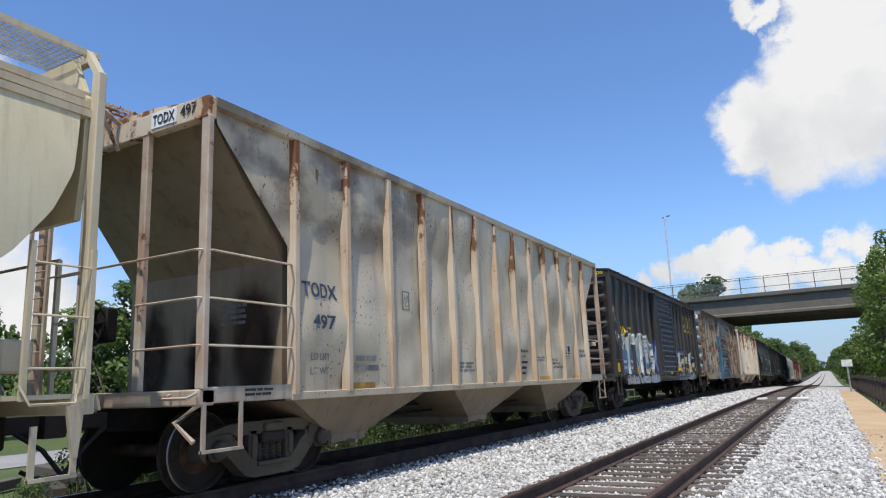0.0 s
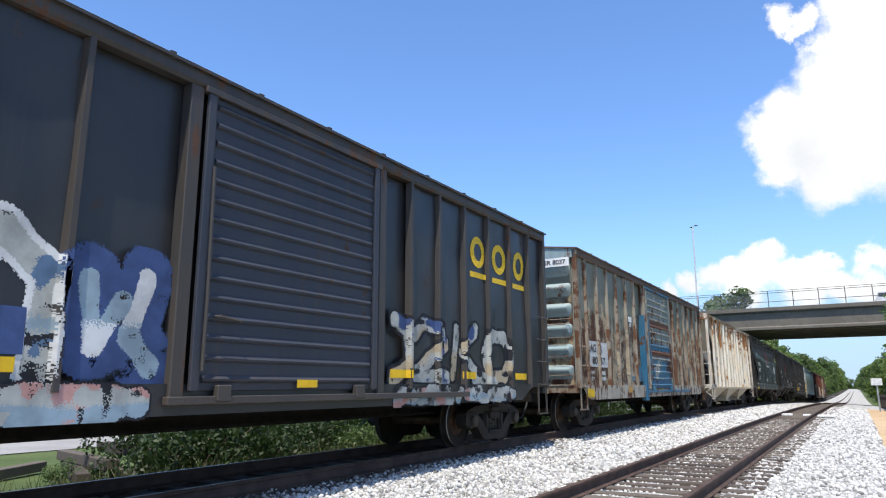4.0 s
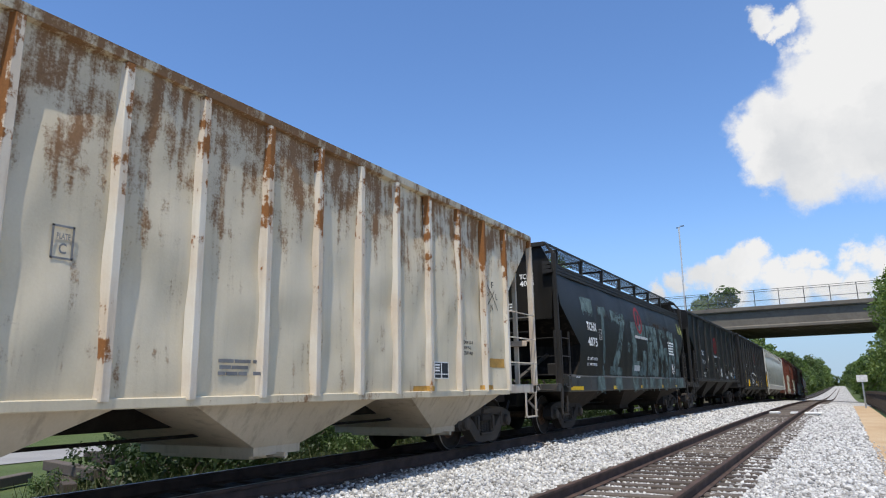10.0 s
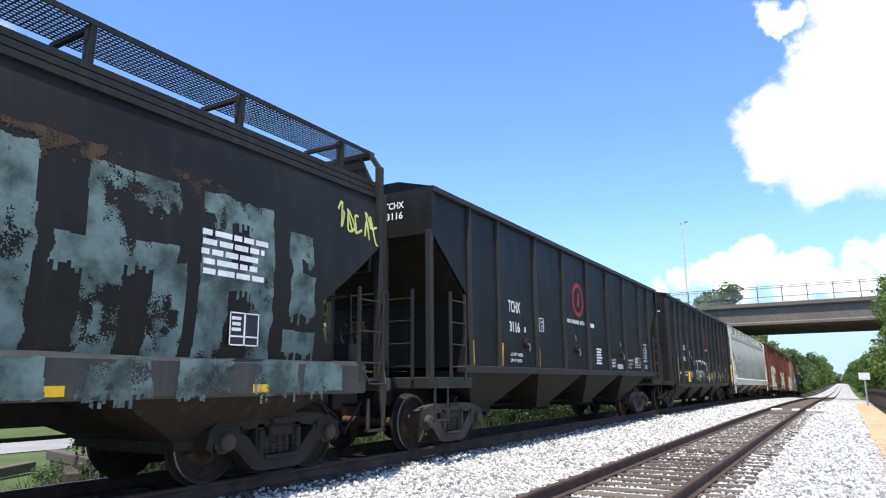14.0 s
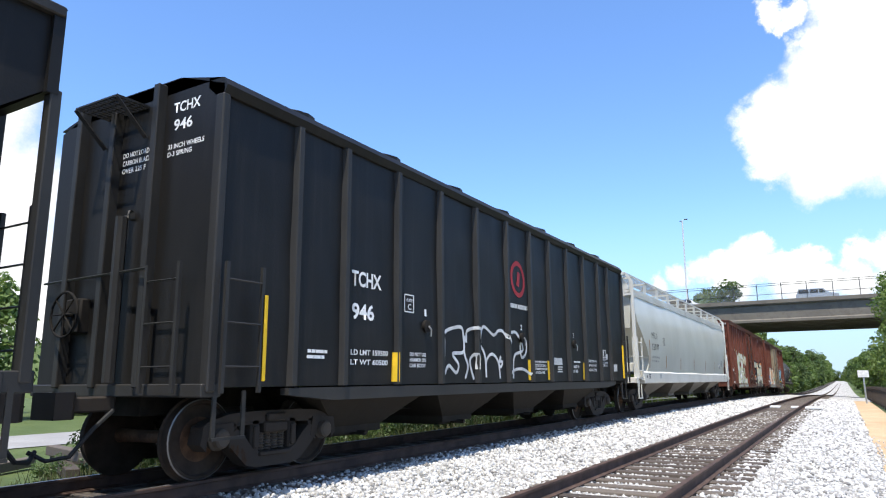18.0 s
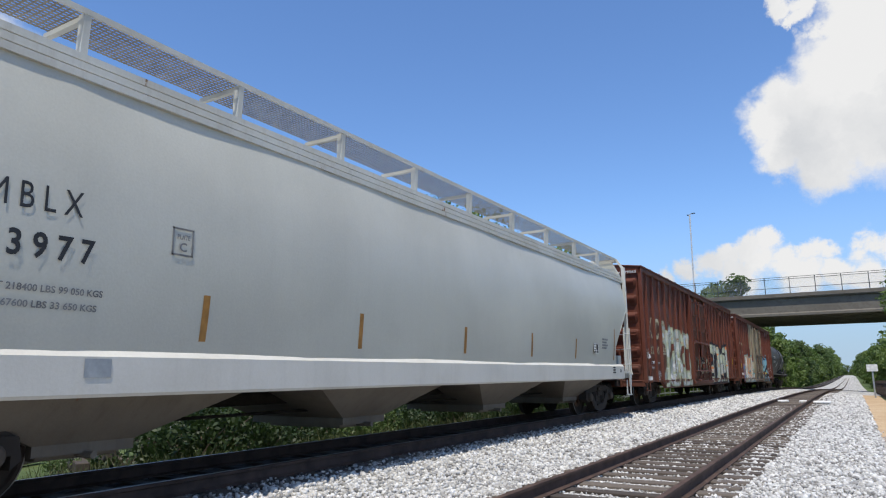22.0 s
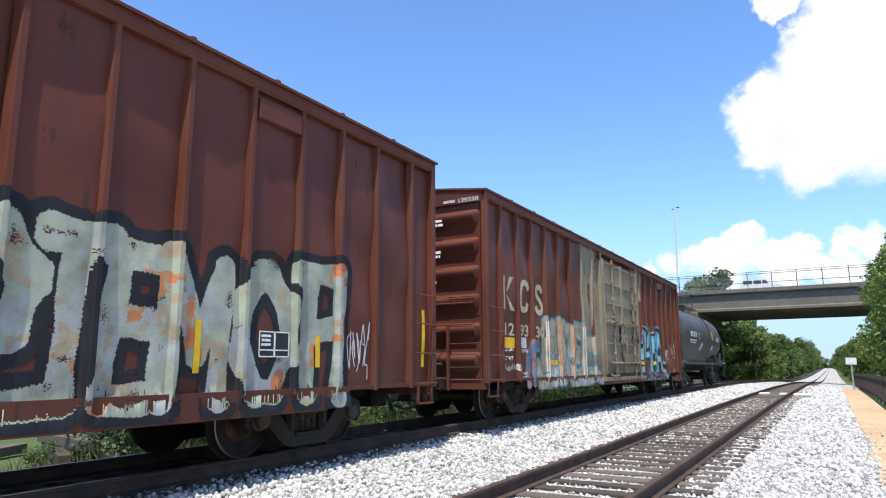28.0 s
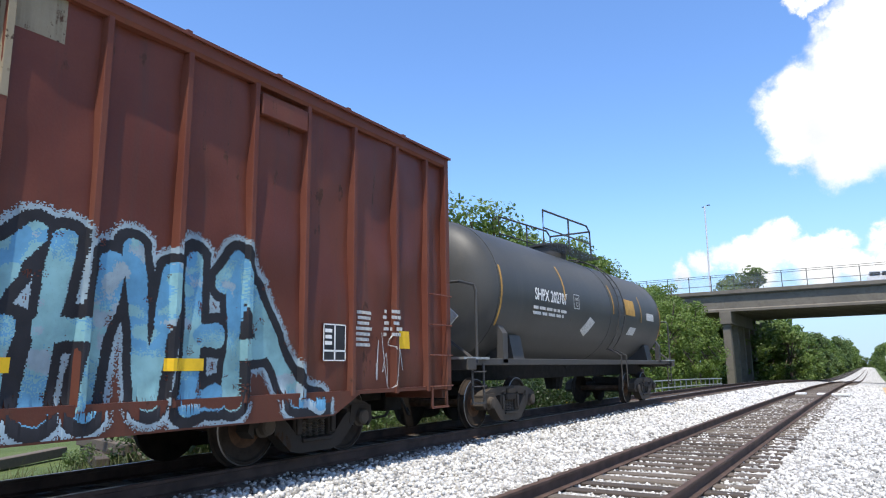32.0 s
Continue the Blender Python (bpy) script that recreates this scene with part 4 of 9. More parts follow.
def bolster_data():
    m = Mesh().box(-1.12, 1.12, -0.20, 0.20, 0.49, 0.62, 0.02)
    m.box(-0.45, 0.45, -0.28, 0.28, 0.55, 0.78, 0.03)
    for s in (-1, 1):
        m.tube([(-0.8, s * 0.42, 0.36), (0.8, s * 0.42, 0.36)], 0.035, 6)
        for x in (-0.74, 0.74):
            m.box(x - 0.05, x + 0.05, s * 0.36, s * 0.43, 0.28, 0.55)
    return m.data("bogie", CAST)


def cap_data(mat):
    return Mesh().spin([(0, 0.13), (0.05, 0.135), (0.07, 0.11), (0.13, 0.105), (0.15, 0.08), (0.15, 0.02)], (0, 0, 0), "x", 14).data("bearing_cap", mat, True)


WHEELSET, FRAME_D, FRAME_P, SPRING, BOLSTER, CAP = wheelset_data(), side_frame_data(CAST), side_frame_data(PALECAST), spring_data(PALECAST), bolster_data(), cap_data(PALECAST)
FRAME_T = side_frame_data(DUSTCAST)
WHEELS = []          # every wheelset, with its place along its bogie


def bogie(car, yc, pale=False):
    b = part("bogie", BOLSTER, None, car, "heavy cast steel bogie")
    b.location = (0, yc, 0)
    for s in (-1, 1):
        f = part("side_frame", FRAME_T if pale == 2 else FRAME_P if pale else FRAME_D, None, b)
        if s < 0:
            f.location.x = -2.0
        for k in range(4):
            q = part("coil_spring", SPRING, None, b)
            q.location = (s * 1.0, -0.17 + 0.115 * k, 0.272)
        w = part("wheelset", WHEELSET, None, b, "steel wheelset with bright worn treads")
        w.location = (0, s * 0.88, 0.457)
        WHEELS.append((w, s * 0.88))
        for t in (-1, 1):
            c = part("bearing_cap", CAP, None, b)
            c.location, c.scale.x = (s * 1.03, t * 0.88, 0.47), s
    return b


def coupler(car, y, way, mat=None):
    """way -1: at the leading end, +1: at the trailing end."""
    m = Mesh()
    m.box(-0.11, 0.11, min(y, y + way * 0.55), max(y, y + way * 0.55), 0.78, 0.95, 0.02)
    yy = y + way * 0.62
    m.prism([(-0.17, yy - 0.16), (0.20, yy - 0.13), (0.22, yy + 0.05), (0.08, yy + 0.16), (-0.17, yy + 0.15)], "z", 0.72, 1.0)
    part("coupler", m, CAST, car, "rusty knuckle coupler")
    h = Mesh().tube([(0.28, y + way * 0.15, 0.80), (0.34, y + way * 0.4, 0.62), (0.32, y + way * 0.62, 0.36), (0.22, y + way * 0.8, 0.33), (0.10, y + way * 0.92, 0.42)], 0.024, 6)
    part("air_hose", h, HOSE, car, "black rubber air hose", True)


def underframe(car, L, z0=0.72, z1=1.02):
    part("centre_sill", Mesh().box(-0.33, 0.33, 0.15, L - 0.15, z0, z1, 0.01), UNDER, car)
    m = Mesh().spin([(0, 0.02), (0.02, 0.2), (0.5, 0.2), (0.52, 0.02)], (-0.9, L / 2 + 0.4, 0.72), "y", 14)
    part("brake_cylinder", m, UNDER, car, "", True)
    part("brake_rod", Mesh().tube([(0.45, 2.2, 0.62), (0.45, L - 2.2, 0.62)], 0.022, 5), UNDER, car)


def grabs(car, x, y0, y1, zs, mat, label="grab iron"):
    for z in zs:
        m = Mesh().tube([(x - 0.05, y0, z), (x, y0 + 0.01, z), (x, y1 - 0.01, z), (x - 0.05, y1, z)], 0.011, 5)
        part("grab_iron", m, mat, car)


def end_grabs(car, y, x0, x1, zs, mat):
    for z in zs:
        m = Mesh().tube([(x0, y + 0.05, z), (x0 + 0.01, y, z), (x1 - 0.01, y, z), (x1, y + 0.05, z)], 0.011, 5)
        part("grab_iron", m, mat, car)


def step(car, x, y0, y1, z1, z0, mat):
    m = Mesh()
    m.box(x - 0.012, x + 0.012, y0, y0 + 0.05, z0, z1)
    m.box(x - 0.012, x + 0.012, y1 - 0.05, y1, z0, z1)
    m.box(x - 0.03, x + 0.03, y0, y1, z0, z0 + 0.03)
    part("corner_step", m, mat, car, "hanging steel foot step")


def ladder(car, x, y0, y1, z0, z1, n, mat, along="y"):
    m = Mesh()
    for a in (y0, y1):
        if along == "y":
            m.box(x - 0.01, x + 0.03, a - 0.022, a + 0.022, z0, z1)
        else:
            m.box(a - 0.022, a + 0.022, x - 0.03, x + 0.01, z0, z1)
    for k in range(n):
        z = z0 + (z1 - z0) * (k + 0.6) / n
        m.tube([(x + 0.02, y0, z), (x + 0.02, y1, z)] if along == "y" else [(y0, x - 0.02, z), (y1, x - 0.02, z)], 0.011, 5)
    part("ladder", m, mat, car)


def flat_x(skin, a0, a1, z0, z1):
    """The foremost x of a side within a box, less the lift that lettering gets."""
    return max(skin(a0 + (a1 - a0) * i / 6, z0 + (z1 - z0) * j / 4) for i in range(7) for j in range(5)) - 0.0005


def letters(car, s, a0, z0, w, h, mat, x=None, skin=None, front=None, name="lettering", bold=0.022):
    """Words fitted into a box of width w and height h whose lower left corner is at (a0, z0): on the side by x or skin, or on the end plane y = front."""
    cu = bpy.data.curves.new("words", "FONT")
    cu.body = s
    cu.resolution_u = 3
    cu.offset = bold
    ob = bpy.data.objects.new("words", cu)
    me = bpy.data.meshes.new_from_object(ob)
    bpy.data.objects.remove(ob)
    v = np.zeros(len(me.vertices) * 3)
    me.vertices.foreach_get("co", v)
    v = v.reshape(-1, 3)
    lo, hi = v.min(0), v.max(0)
    u = (v[:, 0] - lo[0]) / (hi[0] - lo[0]) * w
    t = (v[:, 1] - lo[1]) / (hi[1] - lo[1]) * h
    out = np.zeros_like(v)
    if front is not None:
        out[:, 0], out[:, 1], out[:, 2] = a0 + u, front - 0.006, z0 + t
    else:
        out[:, 1], out[:, 2] = a0 + u, z0 + t
        out[:, 0] = [(x if x is not None else skin(p[1], p[2])) + 0.010 for p in out]
    me.vertices.foreach_set("co", out.ravel())
    me.materials.clear()
    me.materials.append(mat)
    return part(name, me, mat, car)


def bars(car, a0, z0, w, h, lines, mat, x=None, skin=None, front=None, seed=1, words=3):
    """Writing too small to read: rows of short bars."""
    r = random.Random(seed)
    m = Mesh()
    lh = h / lines
    for k in range(lines):
        z = z0 + h - (k + 1) * lh
        a = a0 + r.uniform(0, 0.1) * w
        end = a0 + w * r.uniform(0.8, 1.0)
        while a < end - 0.02:
            b = min(end, a + w * r.uniform(0.4, 1.2) / words)
            if front is not None:
                m.box(a, b, front - 0.008, front - 0.004, z + lh * 0.2, z + lh * 0.78)
            else:
                xx = x if x is not None else max(skin(a, z), skin(b, z + lh), skin((a + b) / 2, z + lh / 2))
                m.box(xx + 0.004, xx + 0.008, a, b, z + lh * 0.2, z + lh * 0.78)
            a = b + w * 0.035
    return part("stencil_text", m, mat, car, "small stencilled lines too fine to read")


def plate_box(car, a0, z0, w, h, mat, skin):
    """A little stencilled frame with a short text."""
    m = Mesh()
    t = 0.018
    x = max(skin(a0, z0), skin(a0 + w, z0 + h)) + 0.005
    for p in ((a0, a0 + w, z0, z0 + t), (a0, a0 + w, z0 + h - t, z0 + h), (a0, a0 + t, z0, z0 + h), (a0 + w - t, a0 + w, z0, z0 + h)):
        m.box(x, x + 0.004, *p)
    f = part("stencil_frame", m, mat, car)
    letters(car, "PLATE", a0 + w * 0.2, z0 + h * 0.58, w * 0.6, h * 0.18, mat, x=x)
    letters(car, "C", a0 + w * 0.33, z0 + h * 0.15, w * 0.34, h * 0.32, mat, x=x)


def data_box(car, a0, z0, w, h, skin):
    x = max(skin(a0, z0), skin(a0 + w, z0 + h), skin(a0 + w / 2, z0)) + 0.004
    part("data_stencil", Mesh().box(x, x + 0.003, a0, a0 + w, z0, z0 + h), BLACKINK, car, "black consolidated stencil")
    m = Mesh()
    t = 0.014
    for p in ((a0, a0 + w, z0, z0 + t), (a0, a0 + w, z0 + h - t, z0 + h), (a0, a0 + t, z0, z0 + h), (a0 + w - t, a0 + w, z0, z0 + h), (a0 + w * 0.48, a0 + w * 0.53, z0, z0 + h), (a0, a0 + w, z0 + h * 0.25, z0 + h * 0.3)):
        m.box(x + 0.003, x + 0.006, *p)
    part("stencil_frame", m, WHITE, car)
    bars(car, a0 + w * 0.06, z0 + h * 0.4, w * 0.36, h * 0.5, 3, WHITE, x=x + 0.002, seed=3, words=2)


def sheet(car, a0, a1, z0, z1, mat, skin, name="reflective_strip", lift=0.005, label=""):
    m = Mesh()
    fill(m, [(a0, z0), (a1, z0), (a1, z1), (a0, z1)], skin, lift)
    return part(name, m, mat, car, label)


def fill(m, poly, skin, lift):
    """A painted shape that hugs the car's side, panels and ribs alike."""
    m.weld = True
    ya, yb = min(p[0] for p in poly), max(p[0] for p in poly)
    n = max(2, int((yb - ya) / 0.035) + 1)
    cols = []
    k = len(poly)
    for i in range(n + 1):
        y = ya + (yb - ya) * min(max(i / n, 0.0005), 0.9995)
        zs = []
        for j in range(k):
            (y0, z0), (y1, z1) = poly[j], poly[(j + 1) % k]
            if (y0 <= y < y1) or (y1 <= y < y0):
                zs.append(z0 + (z1 - z0) * (y - y0) / (y1 - y0))
        zs.sort()
        cols.append((y, zs))
    for (ya_, za), (yb_, zb) in zip(cols, cols[1:]):
        if len(za) != len(zb):
            continue
        for q in range(0, len(za) - 1, 2):
            d = max(1, int(max(za[q + 1] - za[q], zb[q + 1] - zb[q]) / 0.16) + 1)
            v = []
            for s in range(d + 1):
                for yy, zz in ((ya_, za), (yb_, zb)):
                    z = zz[q] + (zz[q + 1] - zz[q]) * s / d
                    v.append((skin(yy, z) + lift, yy, z))
            m.add(v, [(2 * s, 2 * s + 1, 2 * s + 3, 2 * s + 2) for s in range(d)])


def stroke(m, pts, w, skin, lift, closed=False):
    """A sprayed line along the points."""
    if closed:
        pts = pts + [pts[0]]
    out = []
    for (y0, z0), (y1, z1) in zip(pts, pts[1:]):
        n = max(1, int(math.hypot(y1 - y0, z1 - z0) / 0.05))
        out += [(y0 + (y1 - y0) * i / n, z0 + (z1 - z0) * i / n) for i in range(n)]
    out.append(pts[-1])
    v = []
    c = max(1, int(w / 0.045))
    for i, (y, z) in enumerate(out):
        a, b = out[max(i - 1, 0)], out[min(i + 1, len(out) - 1)]
        dy, dz = b[0] - a[0], b[1] - a[1]
        d = math.hypot(dy, dz) or 1
        for k in range(c + 1):
            q = w * (0.5 - k / c)
            yy, zz = y - dz / d * q, z + dy / d * q
            v.append((skin(yy, zz) + lift, yy, zz))
    c += 1
    m.weld = True
    m.add(v, [(c * i + k, c * i + k + 1, c * (i + 1) + k + 1, c * (i + 1) + k) for i in range(len(out) - 1) for k in range(c - 1)])


def curvy(poly, n=5):
    """Closed smooth curve through the points."""
    k = len(poly)
    out = []
    for i in range(k):
        p0, p1, p2, p3 = (poly[(i + j - 1) % k] for j in range(4))
        for s in range(n):
            t = s / n
            out.append(tuple(0.5 * (2 * p1[c] + (p2[c] - p0[c]) * t + (2 * p0[c] - 5 * p1[c] + 4 * p2[c] - p3[c]) * t * t + (3 * p1[c] - p0[c] - 3 * p2[c] + p3[c]) * t ** 3) for c in (0, 1)))
    return out


# strokes of the graffiti pieces, in the unit square of each piece
ROUNDED = [[(0, 1.0), (0.10, 0.95), (0.155, 0.72), (0.13, 0.45), (0.05, 0.30)], [(0.185, 0.97), (0.29, 0.95)], [(0.235, 0.95), (0.215, 0.1), (0.05, 0.06)], [(0.30, 0.9), (0.39, 0.9)], [(0.315, 0.9), (0.29, 0.1), (0.37, 0.08)], [(0.32, 0.52), (0.38, 0.52)],
           [(0.43, 0.92), (0.41, 0.08)], [(0.44, 0.9), (0.5, 0.35), (0.565, 0.9), (0.555, 0.08)], [(0.68, 0.92), (0.62, 0.7), (0.615, 0.35), (0.66, 0.1), (0.72, 0.1), (0.765, 0.35), (0.76, 0.7), (0.7, 0.92)], [(0.81, 0.96), (0.97, 1.0), (0.955, 0.05)], [(0.85, 0.95), (0.83, 0.1)], [(0.86, 0.52), (0.93, 0.55)]]
SILVERY = [[(0.02, 0.05), (0.12, 0.25), (0.10, 0.85), (0.02, 0.95)], [(0.16, 0.75), (0.22, 0.98), (0.34, 0.92), (0.36, 0.65), (0.25, 0.35), (0.16, 0.1), (0.38, 0.05)], [(0.46, 0.95), (0.43, 0.1)], [(0.62, 0.95), (0.5, 0.55), (0.65, 0.1)],
           [(0.75, 0.9), (0.70, 0.5), (0.74, 0.1), (0.9, 0.1), (0.95, 0.5), (0.9, 0.9), (0.77, 0.9)], [(0.62, 0.05), (0.80, 0.05)]]
BLOCKY = [[(0.13, 0.95), (0.10, 0.15), (0.02, 0.25)], [(0.04, 0.08), (0.16, 0.08)], [(0.22, 0.1), (0.23, 0.92), (0.31, 0.97), (0.30, 0.1)], [(0.23, 0.45), (0.30, 0.45)], [(0.38, 0.97), (0.36, 0.1)], [(0.38, 0.97), (0.46, 0.9), (0.46, 0.6), (0.38, 0.5), (0.48, 0.08)],
          [(0.63, 0.95), (0.55, 0.98), (0.54, 0.08), (0.64, 0.08)], [(0.54, 0.5), (0.61, 0.5)], [(0.69, 0.98), (0.71, 0.1)], [(0.71, 0.5), (0.80, 0.75), (0.86, 0.7)], [(0.76, 0.1), (0.9, 0.15), (0.98, 0.05)]]
PEAKED = [[(0.02, 0.78), (0.10, 0.80), (0.17, 0.98)], [(0.12, 0.78), (0.07, 0.48), (0.01, 0.42)], [(0, 0.15), (0.10, 0.2), (0.12, 0.5)], [(0.22, 0.95), (0.19, 0.1)], [(0.2, 0.5), (0.3, 0.5)], [(0.33, 0.85), (0.29, 0.1)], [(0.38, 0.95), (0.43, 0.15), (0.49, 0.85)],
          [(0.55, 0.95), (0.54, 0.1), (0.62, 0.12)], [(0.55, 0.5), (0.62, 0.5)], [(0.64, 0.85), (0.68, 1.0), (0.72, 0.8), (0.80, 0.45), (0.90, 0.1), (0.99, 0.03)], [(0.68, 0.95), (0.67, 0.1)], [(0.70, 0.42), (0.78, 0.42)]]
GABLED = [[(0.04, 0.1), (0.05, 0.85), (0.18, 0.95), (0.19, 0.1)], [(0.25, 0.1), (0.26, 0.9), (0.43, 0.9), (0.42, 0.1)], [(0.51, 0.1), (0.50, 0.75), (0.60, 0.95), (0.61, 0.1)], [(0.69, 0.3), (0.68, 0.95), (0.78, 0.9), (0.79, 0.1)], [(0.85, 0.1), (0.84, 0.8), (0.88, 0.95), (0.97, 0.7), (0.96, 0.1)]]
GHOSTLY = [[(0.05, 0.9), (0.2, 0.7), (0.28, 0.35), (0.2, 0.05)], [(0.36, 0.62), (0.42, 0.5), (0.5, 0.6), (0.48, 0.85), (0.4, 0.88), (0.36, 0.62)], [(0.32, 0.05), (0.36, 0.35), (0.48, 0.4)], [(0.6, 0.95), (0.58, 0.3), (0.7, 0.1)], [(0.76, 0.7), (0.84, 0.5), (0.8, 0.2), (0.95, 0.1)]]


LOOPS = [[(0.0, 0.02), (0.01, 0.66), (0.02, 0.88), (0.17, 1.0), (0.2, 0.81), (0.2, 0.53), (0.09, 0.48), (0.15, 0.28), (0.12, 0.13), (0.05, 0.26), (0.01, 0.11)] , [(0.22, 0.02), (0.25, 0.26), (0.21, 0.51), (0.21, 0.82), (0.23, 0.73), (0.24, 0.94), (0.35, 1.01), (0.36, 0.76), (0.43, 0.49), (0.45, 0.04)] , [(0.31, 0.0), (0.27, 0.36), (0.33, 0.49), (0.33, 0.2)] , [(0.38, 0.8), (0.42, 1.07), (0.54, 0.92), (0.61, 1.03), (0.69, 0.98), (0.77, 0.54), (0.73, 0.1)] ,]
LOOPS += [[(0.45, 0.1), (0.45, 0.39), (0.52, 0.52), (0.59, 0.37), (0.61, 0.02)] , [(0.63, 0.49), (0.6, 0.34), (0.62, 0.26), (0.65, 0.36), (0.61, 0.38)] , [(0.75, 1.0), (0.85, 1.03), (0.94, 0.67), (0.82, 0.51), (0.79, 0.02)] , [(0.92, 0.9), (0.99, 0.86), (0.98, 0.59), (0.92, 0.49), (0.9, 0.74), (0.92, 0.9)] , [(0.75, 0.07), (0.8, 0.19), (0.93, 0.23), (1.04, 0.11)] ,]


def smooth_line(pts, n=5):
    """Open smooth curve through the points."""
    return curvy([pts[0]] + pts + [pts[-1]], n)[n:-2 * n] + [pts[-1]]


def soft_noise(rs, y, z, cell):
    """Smooth random field on the points, with about one swell per cell."""
    u, w = (y - y.min()) / cell, (z - z.min()) / cell
    g = rs.rand(int(u.max()) + 3, int(w.max()) + 3)
    i, j = u.astype(int), w.astype(int)
    fu, fw = u - i, w - j
    fu, fw = fu * fu * (3 - 2 * fu), fw * fw * (3 - 2 * fw)
    return (g[i, j] * (1 - fu) + g[i + 1, j] * fu) * (1 - fw) + (g[i, j + 1] * (1 - fu) + g[i + 1, j + 1] * fu) * fw


def paint_cells(out, nz, most=12):
    """Quads over the painted cells, alike cells joined upwards; gives corner indices and the tone of each."""
    quads, tones = [], []
    for i in range(out.shape[0]):
        row = out[i]
        cut = np.flatnonzero(np.diff(row)) + 1
        ends = np.concatenate([[0], cut, [len(row)]])
        for a, b in zip(ends, ends[1:]):
            if row[a] >= 0:
                for j in range(a, b, most):
                    k = min(b, j + most)
                    quads.append((i * nz + j, (i + 1) * nz + j, (i + 1) * nz + k, i * nz + k))
                    tones.append(row[a])
    return np.array(quads), np.array(tones, dtype=np.int32)


def tag_piece(car, skin, y0, y1, z0, z1, n, fills, line, back=None, seed=1, width=0.05, glow=None, blotch=None, fat=0.36, low=None, worn=0.93, glyphs=None):
    """A spray-painted piece: fat strokes with outline, glow and fading colours. low: height under which the deep sill carries the paint; glyphs: strokes in the unit square of the piece, n letters wide."""
    r = random.Random(seed)
    rs = np.random.RandomState(seed)
    sy, h = (y1 - y0) / n, z1 - z0
    w = sy * fat * 0.72
    cell = 0.0105
    ys = np.arange(y0 - 0.25, y1 + 0.25, cell)
    zs = np.arange(z0 - (0.0 if low is not None else 0.04), z1 + 0.22, cell)
    Y, Z = np.meshgrid((ys[:-1] + ys[1:]) / 2, (zs[:-1] + zs[1:]) / 2, indexing="ij")
    wob = 0.05 * (soft_noise(rs, Y, Z, 0.28) - 0.5) + 0.012 * (rs.rand(*Y.shape) - 0.5)
    dist = np.full(Y.shape, 9.0)
    who = np.zeros(Y.shape, int)
    for k, g in enumerate(glyphs):
        p = [(y0 + w * 0.3 + (y1 - y0 - w * 0.6) * u, z0 + w * 0.3 + (h - w * 0.6) * t) for u, t in g]
        for (a, b), (c, d) in zip(p, p[1:]):
            t = np.clip(((Y - a) * (c - a) + (Z - b) * (d - b)) / ((c - a) ** 2 + (d - b) ** 2 + 1e-9), 0, 1)
            thick = w / 2 * (0.85 + 0.3 * r.random() * np.abs(t - 0.5) * 2)
            e = np.maximum(np.abs(Y - a - t * (c - a)) * 0.95, np.hypot(Y - a - t * (c - a), Z - b - t * (d - b)) * 0.82) - thick
            near = e < dist
            who[near] = k
            dist = np.minimum(dist, e)
    dist = dist + wob
    mats = []

    def tone(m):
        if m not in mats:
            mats.append(m)
        return mats.index(m)
    out = np.full(Y.shape, -1)
    fade = rs.rand(*Y.shape)
    if back:
        out[dist + 0.03 * (fade - 0.5) < 0.17] = tone(back)
    if glow:
        out[dist + 0.05 * (fade - 0.5) < 1.5 * width] = tone(glow)
    out[dist < width * 0.9] = tone(line)
    body = dist < -width * 0.25
    level = np.clip(((z1 - Z) / h + 0.5 * (soft_noise(rs, Y, Z, 0.4) - 0.5) + 0.16 * (fade - 0.5)) * len(fills), 0, len(fills) - 1).astype(int)
    idx = np.array([tone(m) for m in fills])
    out[body] = idx[(level + (who % 2)) % len(fills)][body]
    for m in blotch or ():
        spot = 0.6 * soft_noise(rs, Y, Z, 0.34) + 0.4 * soft_noise(rs, Y, Z, 0.11) + 0.08 * (fade - 0.5)
        out[body & (spot > 0.68)] = tone(m)
    # scraped away here and there
    out[soft_noise(rs, Y, Z, 0.12) + 0.25 * (fade - 0.5) > worn] = -1
    zc = np.linspace(zs[0], zs[-1], 18)
    face = np.array([[skin(a, b) for b in zc] for a in ys])
    X = np.stack([np.interp(zs, zc, row) for row in face]) + 0.006
    if low is not None:
        X[:, zs < low] = 1.567
    V = np.stack([X, np.repeat(ys[:, None], len(zs), 1), np.repeat(zs[None], len(ys), 0)], 2).reshape(-1, 3)
    quad, tones = paint_cells(out, len(zs))
    used, quad = np.unique(quad, return_inverse=True)
    me = raw_mesh("graffiti", V[used], quad.reshape(-1, 4), mats[0])
    for m in mats[1:]:
        me.materials.append(m)
    me.polygons.foreach_set("material_index", tones)
    me.polygons.foreach_set("use_smooth", [True] * len(me.polygons))
    part("graffiti", me, None, car, "spray-painted graffiti piece with fading colours")


